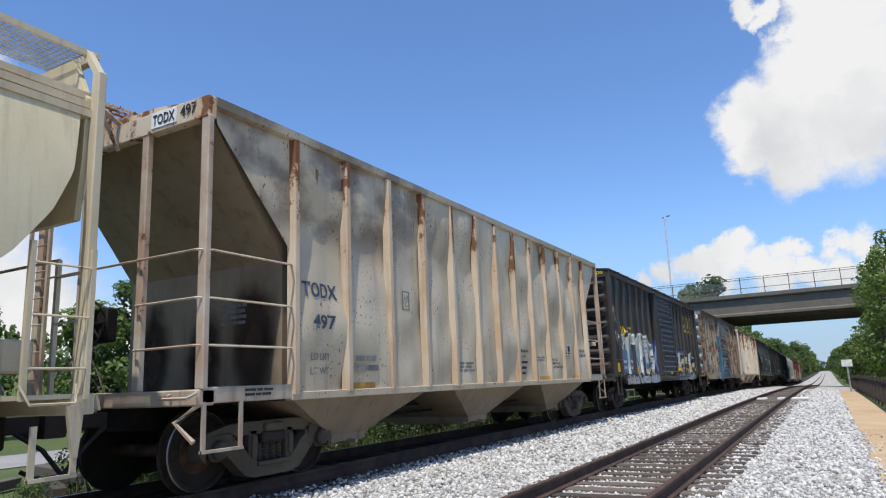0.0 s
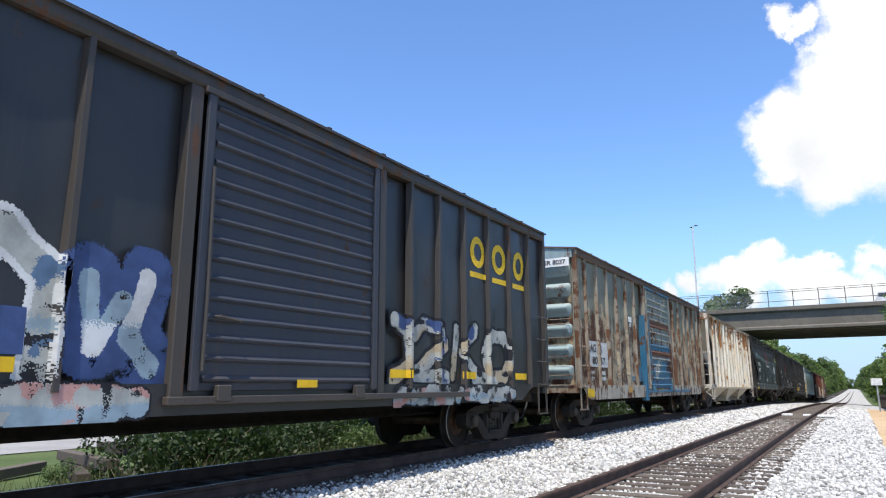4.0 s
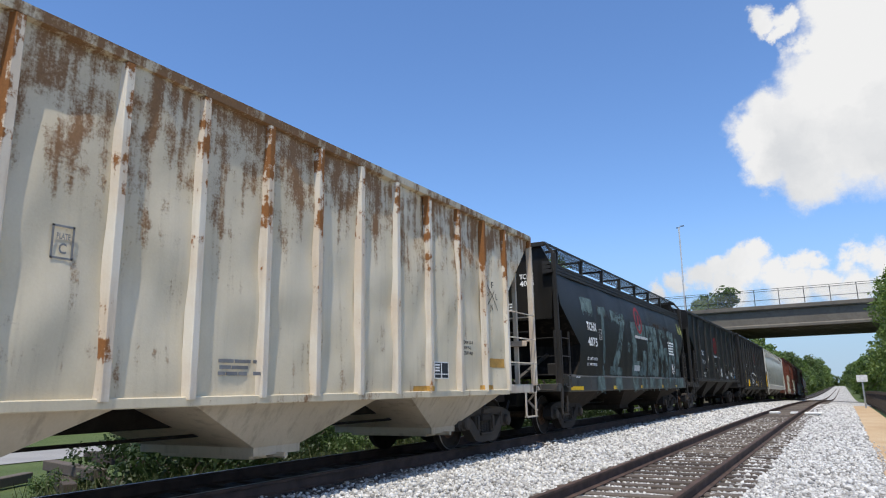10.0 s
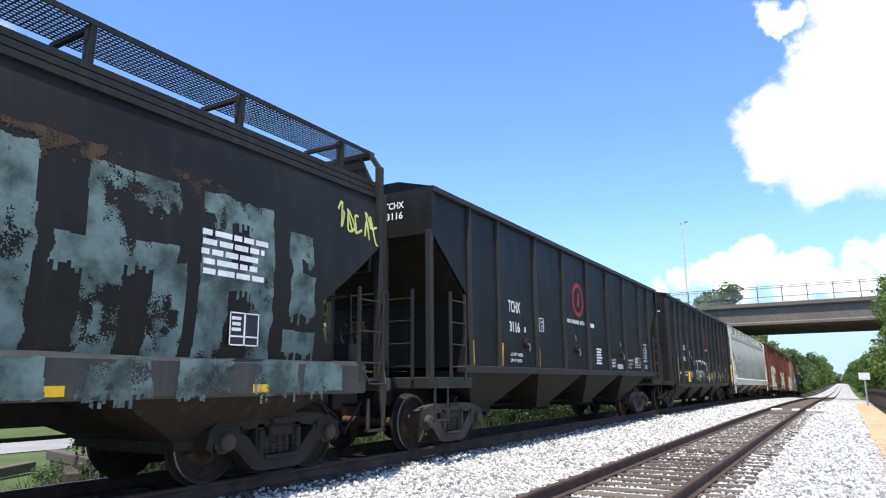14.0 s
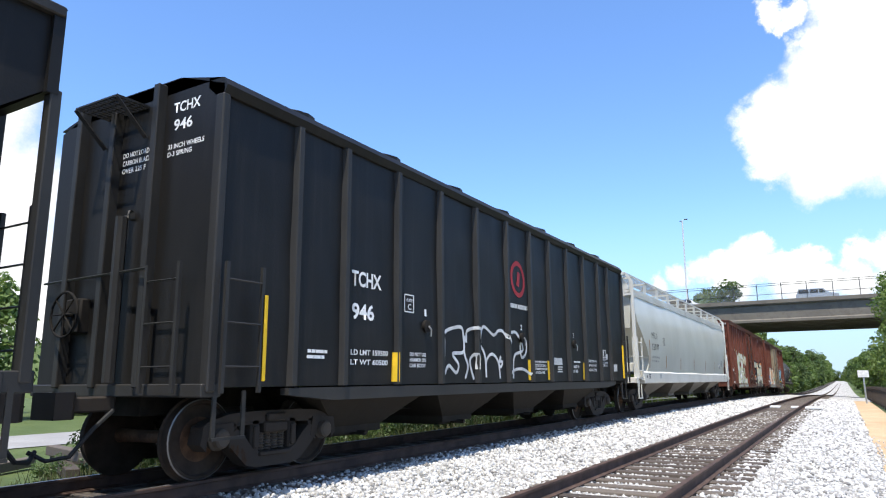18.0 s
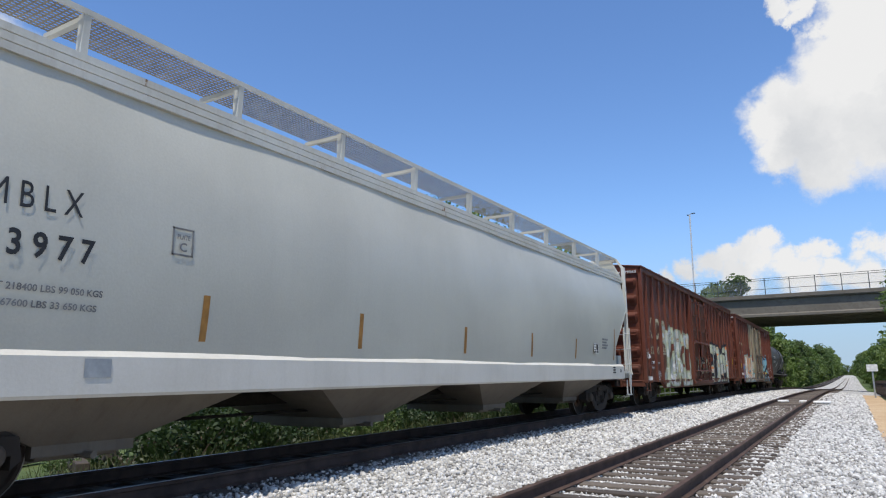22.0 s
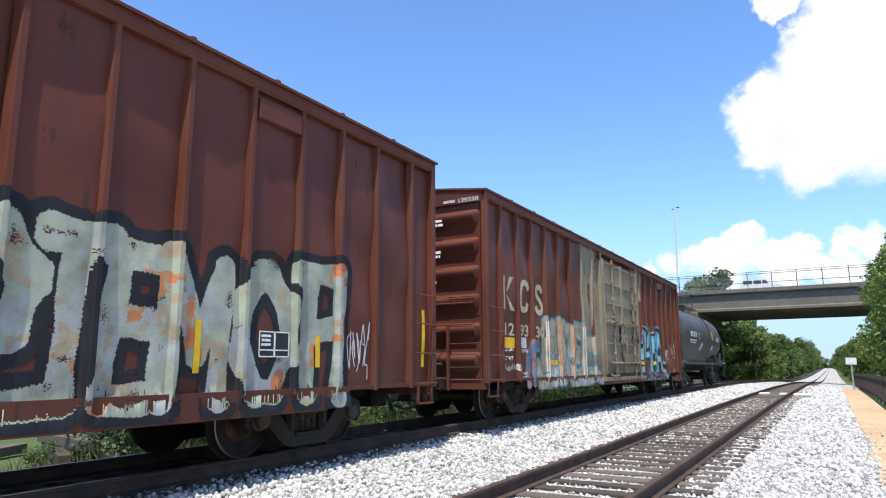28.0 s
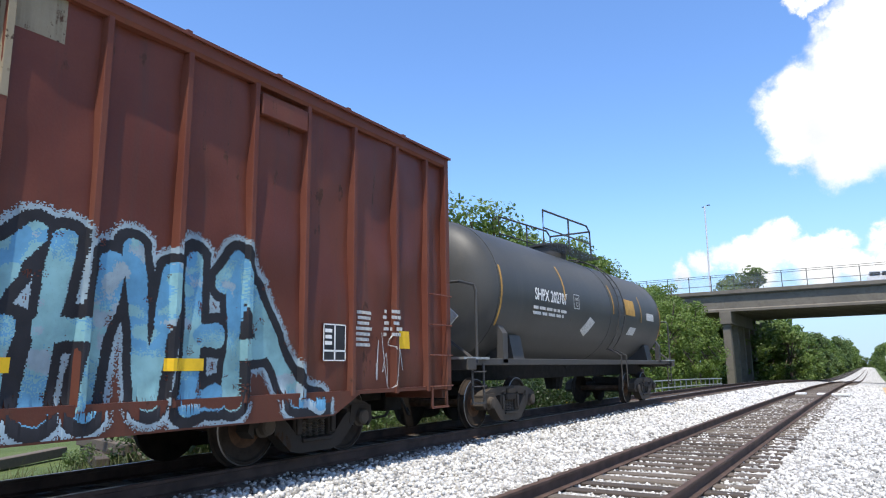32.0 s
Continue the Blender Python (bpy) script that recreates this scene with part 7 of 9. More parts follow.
def block_mark(c, skin, ys, z, h, mat):
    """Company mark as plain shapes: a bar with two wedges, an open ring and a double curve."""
    a = ys[0]
    for shape in ([(a, z), (a + 0.16, z), (a + 0.16, z + h), (a, z + h)], [(a + 0.20, z + h * 0.5), (a + 0.55, z + h), (a + 0.36, z + h)], [(a + 0.20, z + h * 0.45), (a + 0.38, z), (a + 0.58, z)]):
        m = Mesh()
        fill(m, shape, skin, 0.007)
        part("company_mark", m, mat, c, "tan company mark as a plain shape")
    ring = [(0.44, 0.70), (0.38, 0.87), (0.25, 0.92), (0.12, 0.85), (0.07, 0.5), (0.12, 0.15), (0.25, 0.08), (0.38, 0.13), (0.44, 0.30)]
    curve = [(0.44, 0.74), (0.37, 0.89), (0.25, 0.92), (0.12, 0.86), (0.09, 0.72), (0.17, 0.57), (0.32, 0.46), (0.42, 0.32), (0.39, 0.15), (0.26, 0.08), (0.12, 0.12), (0.05, 0.27)]
    for b, line in zip(ys[1:], (ring, curve)):
        m = Mesh()
        stroke(m, smooth_line([(b + u, z + h * t) for u, t in line], 4), 0.13, skin, 0.007)
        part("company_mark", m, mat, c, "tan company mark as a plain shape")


def boxcar_red(front, L, ribs, doors, number, label, seed, door_mat=None, rod_mat=None):
    side = paint("oxide_red_boxcar_paint_%d" % seed, (0.105, 0.030, 0.0185), (0.132, 0.041, 0.025), 0.25, 0.0, 0.3, 0.45, 0.40, (0.10, 0.045, 0.03), (0.075, 0.04, 0.03), seed=seed, gloss=0.22)
    rib = paint("oxide_red_rib_paint_%d" % seed, (0.118, 0.036, 0.0225), (0.146, 0.05, 0.032), 0.2, 0.0, 0.3, 0.35, 0.5, (0.12, 0.06, 0.04), (0.09, 0.05, 0.035), seed=seed + 1, gloss=0.2)
    end = paint("oxide_red_end_paint_%d" % seed, (0.115, 0.037, 0.024), (0.088, 0.028, 0.018), 0.15, 0.0, 0.3, 0.3, 0.55, (0.11, 0.05, 0.035), seed=seed + 2, gloss=0.12)
    k = sum(1 for r in ribs if r < doors[0])
    c, skin = boxcar_shell(front, L, 4.55, 0.80, ribs, None, label, side, rib, end, rib, float(seed), (2.7, L - 2.7, 0.56), 0.048, 6, (k,))
    plug_door(c, doors[0], doors[1], 0.86, 4.20, door_mat or side, 1.60, rod_mat or rib)
    for y in (doors[0] - 0.12, doors[1] + 0.12):
        part("door_post", Mesh().box(1.45, 1.605, y - 0.09, y + 0.09, 0.75, 4.36, 0.01), door_mat or rib, c)
    letters(c, number, 1.0, 4.33, 0.45, 0.09, DIMWHITE, front=-0.002)
    bars(c, 0.62, 4.33, 0.3, 0.09, 1, DIMWHITE, front=-0.002, seed=2, words=1)
    for z, s in ((3.86, 2), (3.22, 2), (2.62, 2)):
        bars(c, 0.1 if z != 2.62 else -0.15, z, 0.62 if z != 2.62 else 0.8, 0.17, s, WHITE, front=-0.072, seed=int(z * 10), words=3)
    part("route_board", Mesh().box(0.05, 0.45, -0.14, -0.12, 1.45, 1.95, 0.006), GALV, c, "grey routing board on the end")
    block_mark(c, skin, (0.86, 1.72, 2.66), 2.24, 0.70, TANPAINT)
    for s, a in ((number[:2], 0.98), (number[2:4], 1.76), (number[4:], 2.66)):
        letters(c, s, a, 1.72, 0.44, 0.26, TANPAINT, skin=skin)
    letters(c, "LD LMT", 0.96, 1.40, 0.42, 0.08, WHITE, skin=skin)
    letters(c, "LT WT", 0.96, 1.22, 0.36, 0.08, WHITE, skin=skin)
    letters(c, "206100", 1.74, 1.38, 0.40, 0.08, DIMWHITE, skin=skin)
    letters(c, "LIFT AND", 1.72, 0.92, 0.36, 0.055, WHITE, skin=skin)
    letters(c, "JACK HERE", 1.72, 0.84, 0.36, 0.055, WHITE, skin=skin)
    hb = ribs[-5]
    part("vent_box", Mesh().box(1.50, 1.60, hb + 0.06, hb + 0.80, 4.02, 4.28, 0.01), rib, c, "boxed panel below the eave")
    return c, skin, side, rib


def boxcar_red_first():
    ribs = [0.71, 1.56, 2.42, 3.29, 4.16, 5.04, 5.93, 6.82, 12.33, 13.17, 14.05, 14.95, 15.80, 16.63, 17.46, 18.40]
    c, skin, side, rib = boxcar_red(143.86, 19.10, ribs, (7.78, 11.42), "129565", "oxide red boxcar with white graffiti pieces", 41)
    for a, z0, z1, w in ((0.13, 1.12, 2.05, 0.09), (2.60, 1.16, 1.60, 0.08), (7.55, 1.1, 1.6, 0.07), (11.72, 1.2, 1.9, 0.08), (14.3, 1.05, 1.6, 0.08), (16.2, 1.1, 1.5, 0.09), (18.75, 1.1, 2.0, 0.09)):
        sheet(c, a, a + w, z0, z1, YELLOW, skin, lift=0.013)
    tag_piece(c, skin, 2.75, 7.6, 0.60, 2.66, 5, [SILVER, PALEGREEN, SILVER, PALEGREEN], OLIVE, None, 17, 0.045, None, [OLIVE, CREAM, WHITESPRAY], 0.62, 0.80, 0.93, SILVERY)
    tag_piece(c, skin, 11.75, 16.95, 0.58, 2.42, 7, [PALEGREEN, PALEGREEN, SILVER, PALEGREEN], BLACKSPRAY, None, 23, 0.085, None, [ORANGE, CREAM, SILVER], 0.60, 0.80, 0.95, ROUNDED)
    scrawl(c, skin, 0.25, 1.55, 0.42, 0.35, WHITESPRAY, 3, 0.022, 4)
    scrawl(c, skin, 1.72, 0.95, 0.55, 0.25, WHITESPRAY, 4, 0.02, 5)
    scrawl(c, skin, 2.50, 1.2, 0.35, 0.9, WHITESPRAY, 5, 0.018, 4)
    scrawl(c, skin, 16.85, 0.85, 0.5, 0.9, WHITESPRAY, 6, 0.018, 5)
    flat_door = lambda y, z: 1.625
    tag_piece(c, flat_door, 8.0, 11.2, 1.05, 1.75, 9, [CREAM, OLIVE], BLACKSPRAY, None, 29, 0.03, None, [BLACKSPRAY], 0.45, None, 0.62, SILVERY)
    data_box(c, 15.2, 1.22, 0.5, 0.3, skin)
    sheet(c, 0.45, 0.75, 0.85, 0.98, DIMWHITE, skin, "sticker", 0.012, "torn white sticker")


def boxcar_red_second():
    grey = paint("grey_primer_replacement_panels", (0.235, 0.197, 0.133), (0.275, 0.232, 0.158), 0.36, 0, 0.4, 0.5, 0.6, (0.10, 0.048, 0.028), (0.09, 0.065, 0.045), seed=57, freckle=1.0)
    rodm = paint("rusty_pale_lock_rod_paint", (0.30, 0.25, 0.18), (0.22, 0.13, 0.08), 0.6, 0, 0.3, 0.4, 0.6, (0.16, 0.07, 0.04), seed=58, scale=2)
    ribs = [0.76, 1.59, 2.40, 3.23, 4.10, 5.00, 5.93, 6.85, 12.28, 13.12, 14.0, 14.9, 15.75, 16.65, 17.6, 18.4]
    c, skin, side, rib = boxcar_red(164.90, 19.0, ribs, (7.72, 11.62), "129330", "oxide red boxcar with grey door and blue graffiti", 51, grey, rodm)
    for a, b, z in ((5.99, 6.79, 0.85), (6.91, 7.58, 0.85), (11.75, 12.22, 3.95), (12.34, 12.75, 3.95)):
        sheet(c, a, b, z, 4.37, grey, skin, "grey_panel", 0.004, "unpainted grey replacement panel")
    for r_ in (5.93, 6.85, 12.28):
        sheet(c, r_ - 0.055, r_ + 0.055, 0.85 if r_ < 7 else 3.3, 4.37, grey, skin, "grey_panel", 0.004)
    sheet(c, 0.94, 1.43, 1.46, 1.68, YELLOW, skin, lift=0.012)
    sheet(c, 1.76, 2.08, 1.48, 1.70, DIMWHITE, skin, "stencil_patch", 0.012)
    for a in (3.5, 12.1, 13.9):
        sheet(c, a, a + 0.45, 1.12, 1.24, YELLOW, skin, lift=0.014)
    sheet(c, 17.72, 17.98, 1.4, 1.65, YELLOW, skin, lift=0.012)
    tag_piece(c, skin, 2.45, 7.55, 0.58, 2.16, 7, [OLDCREAM, CREAM, OLDCREAM, SILVER], TEALDK, None, 37, 0.032, None, [OLDCREAM, OLIVE], 0.74, 0.80, 0.95, BLOCKY)
    tag_piece(c, skin, 1.95, 2.85, 0.62, 1.75, 2, [PATCHBLUE, MAUVE], MAUVE, None, 38, 0.05, None, None, 0.5, 0.80, 0.9, [[(0.1, 0.1), (0.25, 0.6), (0.6, 0.9), (0.9, 0.85)], [(0.6, 0.9), (0.5, 0.1)]])
    for line in ([(2.72, 1.75), (2.95, 0.92), (3.42, 0.98)], [(3.60, 0.90), (3.92, 2.08), (4.02, 0.92)], [(3.74, 1.32), (3.96, 1.36)], [(4.26, 2.08), (4.36, 0.90), (4.62, 1.46), (4.86, 0.90)],
                 [(4.44, 2.06), (4.62, 1.46), (4.84, 2.06)], [(5.16, 2.02), (5.22, 0.92), (5.74, 0.96)], [(5.20, 1.50), (5.62, 1.54)], [(5.20, 2.02), (5.74, 2.04)], [(6.18, 1.98), (6.24, 0.92), (6.66, 1.10), (6.60, 1.88), (6.18, 1.98)], [(6.98, 1.55), (7.34, 0.92)]):
        m = Mesh()
        stroke(m, line, 0.032, skin, 0.019)
        part("graffiti_line", m, TEALDK, c, "dark teal letter edge")
    for a, mat in ((3.23, WHITESPRAY), (4.10, ORANGE), (5.0, ORANGE), (5.93, WHITESPRAY)):
        sheet(c, a - 0.05, a + 0.05, 0.86, 2.12, mat, skin, "rib_paint", 0.018, "sprayed colour on the rib face")
    tag_piece(c, skin, 11.90, 16.15, 0.58, 2.36, 6, [SKYBLUE, SKYBLUE, AQUA, AQUA], BLACKSPRAY, None, 41, 0.075, PALEBLUE, [PALEBLUE, AQUA], 0.46, 0.80, 0.95, PEAKED)
    scrawl(c, skin, 0.95, 1.0, 0.9, 0.16, DIMWHITE, 9, 0.018, 7)
    scrawl(c, skin, 17.1, 0.85, 0.7, 0.8, DIMWHITE, 10, 0.012, 4)
    data_box(c, 16.12, 1.22, 0.42, 0.46, skin)
    bars(c, 16.75, 1.4, 0.35, 0.5, 7, DIMWHITE, skin=skin, seed=21)
    bars(c, 17.35, 1.55, 0.35, 0.4, 5, DIMWHITE, skin=skin, seed=22)
    sheet(c, 8.1, 8.9, 0.62, 0.82, DEEPBLUE, lambda y, z: 1.562, "graffiti", 0.004, "dark painted patch on the sill")


# ---- carbon hoppers, dark ----
def carbon_paints():
    body = paint("carbon_black_car_paint", (0.0085, 0.008, 0.0076), (0.0125, 0.0118, 0.011), 0.04, 0, 0.2, 0.3, 0.5, (0.05, 0.035, 0.028), (0.03, 0.0275, 0.025), seed=61, gloss=0.22)
    rib = paint("grey_black_rib_paint", (0.021, 0.0205, 0.0195), (0.030, 0.029, 0.027), 0.06, 0, 0.3, 0.3, 0.5, (0.07, 0.05, 0.04), (0.045, 0.041, 0.037), seed=62, gloss=0.25)
    slope = paint("dusty_black_hopper_paint", (0.012, 0.0108, 0.0095), (0.018, 0.016, 0.0137), 0.06, 0, 0.3, 0.4, 0.7, (0.05, 0.035, 0.025), (0.04, 0.033, 0.026), seed=63, gloss=0.15)
    return body, rib, slope


CARBON = carbon_paints()


def ring_emblem(c, y, z, r, skin):
    m = Mesh()
    stroke(m, [(y + r * math.cos(k * math.pi / 16), z + r * 1.05 * math.sin(k * math.pi / 16)) for k in range(32)], r * 0.30, skin, 0.008, True)
    fill(m, [(y - r * 0.36, z - r * 0.42), (y + r * 0.10, z - r * 0.52), (y + r * 0.40, z + r * 0.40), (y - r * 0.02, z + r * 0.55), (y - r * 0.12, z + r * 0.1)], skin, 0.008)
    part("emblem", m, REDRING, c, "faded red ring emblem")


def mesh_platform(c, y, s, z, mat, x0=-0.62, x1=0.42):
    m = Mesh()
    f = lambda q: y - s * q
    for k in range(12):
        x = x0 + (x1 - x0) * k / 11
        a, b = sorted((f(-0.1), f(0.42)))
        m.box(x - 0.008, x + 0.008, a, b, z, z + 0.03)
    for k in range(7):
        a, b = sorted((f(-0.1 + k * 0.085), f(-0.085 + k * 0.085)))
        m.box(x0, x1, a, b, z + 0.004, z + 0.024)
    for x in (x0, x1):
        m.tube([(x, f(0.0), z - 0.38), (x, f(0.42), z)], 0.03, 4)
    part("roof_platform", m, mat, c, "expanded metal end platform")


def carbon_hopper_sloped():
    body, rib, slope = CARBON
    c = car_base("carbon_hopper_car", "black ribbed carbon hopper car with sloped open end", 87.86)
    L, zt, za = 15.76, 4.37, 1.38
    ribs = [1.37, 2.55, 4.43, 6.15, 7.93, 9.68, 11.39, 13.22, 14.37]
    part("body", Mesh().prism([(0.12, zt - 0.05), (L - 0.12, zt - 0.05), (L - 0.12, 3.6), (L - 1.3, 2.6), (L - 1.3, za), (1.34, za), (1.34, 2.55), (0.12, 3.55)], "x", -1.55, 1.46), slope, c)
    skin = ribbed_side(c, ribs, 1.30, L - 1.30, za, zt - 0.08, 1.522, 1.59, 0.045, 0.018, 62.0, body, rib)
    bare = make_skin([], 1.525, 1.59, 0.05, 0.006, 63)
    for a, b in ((0.05, 1.33), (L - 0.05, L - 1.33)):
        m = Mesh()
        fill(m, [(a, zt - 0.08), (a, 3.62), (b, 2.62), (b, zt - 0.08)], bare, 0.0)
        part("side_sheet_end", m, body, c)
    part("top_chord", Mesh().box(1.46, 1.605, 0.03, L - 0.03, zt - 0.10, zt, 0.012), rib, c)
    part("roof", Mesh().prism([(-1.6, zt - 0.02), (-0.9, zt + 0.16), (0.9, zt + 0.16), (1.6, zt - 0.02)], "y", 0.02, L - 0.02), body, c)
    part("side_sill", Mesh().box(1.46, 1.60, 1.0, L - 1.0, za - 0.10, za + 0.02, 0.01), rib, c)
    hopper_bays(c, (2.95, 6.2, 9.5, 12.8), 1.5, 0.4, za - 0.06, 0.52, 1.44, 0.9, slope)
    for s, y in ((1, 0.0), (-1, L)):
        f = lambda q: y + s * q
        o = lambda a, b: (min(f(a), f(b)), max(f(a), f(b)))
        part("end_panel", Mesh().prism([(-1.58, 3.55), (1.58, 3.55), (1.58, zt - 0.02), (0.9, zt + 0.15), (-0.9, zt + 0.15), (-1.58, zt - 0.02)], "y", *o(0.02, 0.12)), body, c)
        for x in (-1.50, -0.55, 0.62, 1.52):
            part("end_post", Mesh().box(x - 0.055, x + 0.055, *o(-0.02, 0.08), 1.1, zt - 0.05 if abs(x) < 1 else 3.6, 0.01), rib, c)
        part("end_sill", Mesh().box(-1.56, 1.56, *o(-0.05, 0.25), 1.02, 1.20, 0.012), rib, c)
        part("end_side_sill", Mesh().box(1.46, 1.58, *o(0.2, 1.35), 1.02, 1.2, 0.012), rib, c)
        ladder(c, 1.60, *o(0.55, 1.05), 1.15, 2.62, 4, rib)
        ladder(c, f(-0.06), 0.75, 1.25, 1.15, 2.62, 4, rib, "x")
        part("end_rail", Mesh().tube([(-1.5, f(-0.03), 2.6), (0.75, f(-0.03), 2.6)], 0.016, 5), rib, c)
        mesh_platform(c, y, s, zt - 0.1, rib)
        step(c, 1.55, *o(0.1, 0.55), 1.05, 0.5, rib)
        bogie(c, f(1.50), True)
        coupler(c, y, -s)
    brake_wheel(c, -0.3, 0.35, 2.0, UNDER)
    underframe(c, L)
    letters(c, "TCHX", 0.62, 4.05, 0.40, 0.12, WHITE, front=0.02)
    letters(c, "3116", 0.66, 3.86, 0.34, 0.13, WHITE, front=0.02)
    bars(c, -0.45, 3.62, 0.5, 0.3, 4, DIMWHITE, front=0.02, seed=3)
    letters(c, "TCHX", 3.02, 2.50, 0.62, 0.24, WHITE, skin=skin, bold=0.028)
    letters(c, "3116", 3.05, 2.10, 0.52, 0.22, WHITE, skin=skin, bold=0.028)
    letters(c, "LD LMT 164500", 3.05, 1.62, 0.62, 0.07, WHITE, skin=skin)
    letters(c, "LT WT 55500", 3.05, 1.50, 0.58, 0.07, WHITE, skin=skin)
    plate_box(c, 4.62, 2.20, 0.26, 0.30, WHITE, skin)
    ring_emblem(c, 7.25, 3.15, 0.36, skin)
    bars(c, 6.35, 2.50, 1.5, 0.16, 1, DIMWHITE, skin=skin, seed=9, words=3)
    bars(c, 8.15, 2.48, 0.35, 0.18, 1, WHITE, skin=skin, seed=10, words=1)
    for a in (1.42, 2.62, 4.5, 6.22, 8.0, 9.75, 11.46, 13.28):
        sheet(c, a + 0.03, a + 0.12, 1.42, 1.86, YELLOW, skin, lift=0.007)
    bars(c, 8.55, 1.55, 0.48, 0.45, 6, WHITE, skin=skin, seed=11)
    for k, s in enumerate(("DO NOT USE", "HAMMER ON", "CAR BODY")):
        letters(c, s, 9.92, 1.68 - k * 0.09, 0.40, 0.06, WHITE, skin=skin)
    sheet(c, 10.5, 11.08, 1.46, 1.6, DIMWHITE, skin, "sticker", 0.008)
    for k, (s, w) in enumerate((("EXW 10-4  EXH 7-9", 0.62), ("EW  9-2  EH 14-10", 0.62), ("CU FT  4720", 0.42))):
        letters(c, s, 11.52, 1.70 - k * 0.11, w, 0.065, WHITE, skin=skin)
    for y_, n_ in ((3.85, "1"), (7.0, "2"), (10.93, "3")):
        letters(c, n_, y_ - 0.03, 2.13, 0.06, 0.11, WHITE, skin=skin)
        part("vent_port", Mesh().spin([(0, 0.10), (0.05, 0.10), (0.06, 0.06), (0.06, 0.02)], (1.525, y_, 1.90), "x", 14), UNDER, c, "round capped vent port", True)
        part("port_lever", Mesh().tube([(1.59, y_, 1.90), (1.61, y_ + 0.04, 1.84), (1.59, y_ + 0.06, 1.74)], 0.014, 5), GALV, c)
    data_box(c, 12.42, 1.52, 0.62, 0.32, skin)
    for k, s in enumerate(("SHARP OBJECTS", "MUST NOT", "CONTACT LINING", "DO NOT STEAM", "INTERIOR OR", "CLEAN WITH", "BOILING WATER")):
        w = 0.036 * len(s)
        letters(c, s, 13.78 - w / 2, 2.26 - k * 0.088, w, 0.058, WHITE, skin=skin)
    sheet(c, 13.62, 13.95, 1.50, 1.63, SKYBLUE, skin, "sticker", 0.008, "small blue sticker")


def carbon_hopper_straight():
    body, rib, slope = CARBON
    c = car_base("carbon_hopper_car", "black straight-ended carbon hopper car with white graffiti", 105.39)
    L, zt, za = 15.74, 4.49, 1.04
    ribs = [1.27, 2.23, 3.49, 4.76, 6.06, 7.38, 8.55, 9.66, 10.84, 12.08, 13.30, 14.22]
    part("body", Mesh().prism([(-1.5, za), (1.47, za), (1.47, zt - 0.06), (0.9, zt + 0.14), (-0.9, zt + 0.14), (-1.5, zt - 0.06)], "y", 0.08, L - 0.08), body, c)
    skin = ribbed_side(c, ribs, 0.06, L - 0.06, za, zt - 0.22, 1.522, 1.600, 0.075, 0.020, 71.0, body, rib)
    part("top_chord", Mesh().prism([(1.46, zt - 0.24), (1.56, zt - 0.22), (1.605, zt - 0.12), (1.54, zt - 0.02), (1.3, zt + 0.03), (1.3, zt - 0.1)], "y", 0.02, L - 0.02), body, c)
    part("roof", Mesh().prism([(-1.6, zt - 0.05), (-0.8, zt + 0.15), (0.8, zt + 0.15), (1.52, zt - 0.02)], "y", 0.02, L - 0.02), body, c)
    for k in range(7):
        y = 1.6 + k * (L - 3.2) / 6
        part("roof_hatch", Mesh().spin([(0, 0.36), (0.10, 0.36), (0.16, 0.22), (0.16, 0.02)], (1.02, y, zt + 0.03), "z", 14), body, c)
    part("side_sill", Mesh().prism([(1.2, za - 0.02), (1.2, 0.94), (2.0, 0.86), (L - 2.0, 0.86), (L - 1.2, 0.94), (L - 1.2, za - 0.02)], "x", 1.44, 1.57), rib, c)
    hopper_bays(c, (3.35, 6.35, 9.4, 12.4), 1.48, 0.55, 1.0, 0.36, 1.38, 0.95, slope)
    for s, y in ((1, 0.0), (-1, L)):
        f = lambda q: y + s * q
        o = lambda a, b: (min(f(a), f(b)), max(f(a), f(b)))
        part("end_panel", Mesh().prism([(-1.56, za), (1.56, za), (1.56, zt - 0.1), (0.85, zt + 0.14), (-0.85, zt + 0.14), (-1.56, zt - 0.1)], "y", *o(0.02, 0.09)), body, c)
        for x in (-1.0, -0.28, 0.52):
            part("end_post", Mesh().box(x - 0.05, x + 0.05, *o(-0.10, 0.03), za, zt + 0.1, 0.01), rib, c)
        part("corner_post", Mesh().box(1.46, 1.59, *o(-0.01, 0.10), za - 0.05, zt - 0.22, 0.015), rib, c)
        part("vent_pipe", Mesh().tube([(0.1, f(-0.12), 1.1), (0.1, f(-0.12), 3.0), (0.1, f(0.0), 3.05)], 0.07, 8), rib, c, "", True)
        part("end_sill", Mesh().box(-1.56, 1.56, *o(-0.06, 0.2), 0.94, 1.08, 0.012), rib, c)
        ladder(c, 1.66, *o(0.10, 0.62), 0.98, 2.36, 3, rib)
        part("yellow_bar", Mesh().box(1.65, 1.69, *o(0.62, 0.70), 1.1, 2.05, 0.005), YELLOW, c, "yellow reflective edge")
        ladder(c, f(-0.16), 0.72, 1.25, 0.98, 2.36, 3, rib, "x")
        part("end_rail", Mesh().tube([(-1.5, f(-0.05), 2.34), (0.72, f(-0.16), 2.34)], 0.016, 5), rib, c)
        mesh_platform(c, y, s, zt - 0.12, rib, -0.55, 0.25)
        step(c, 1.55, *o(0.1, 0.55), 1.0, 0.5, rib)
        bogie(c, f(1.50))
        coupler(c, y, -s)
    brake_wheel(c, -0.75, -0.2, 1.9, UNDER)
    underframe(c, L)
    letters(c, "TCHX", 0.72, 4.20, 0.46, 0.13, WHITE, front=0.02)
    letters(c, "946", 0.74, 3.98, 0.32, 0.14, WHITE, front=0.02)
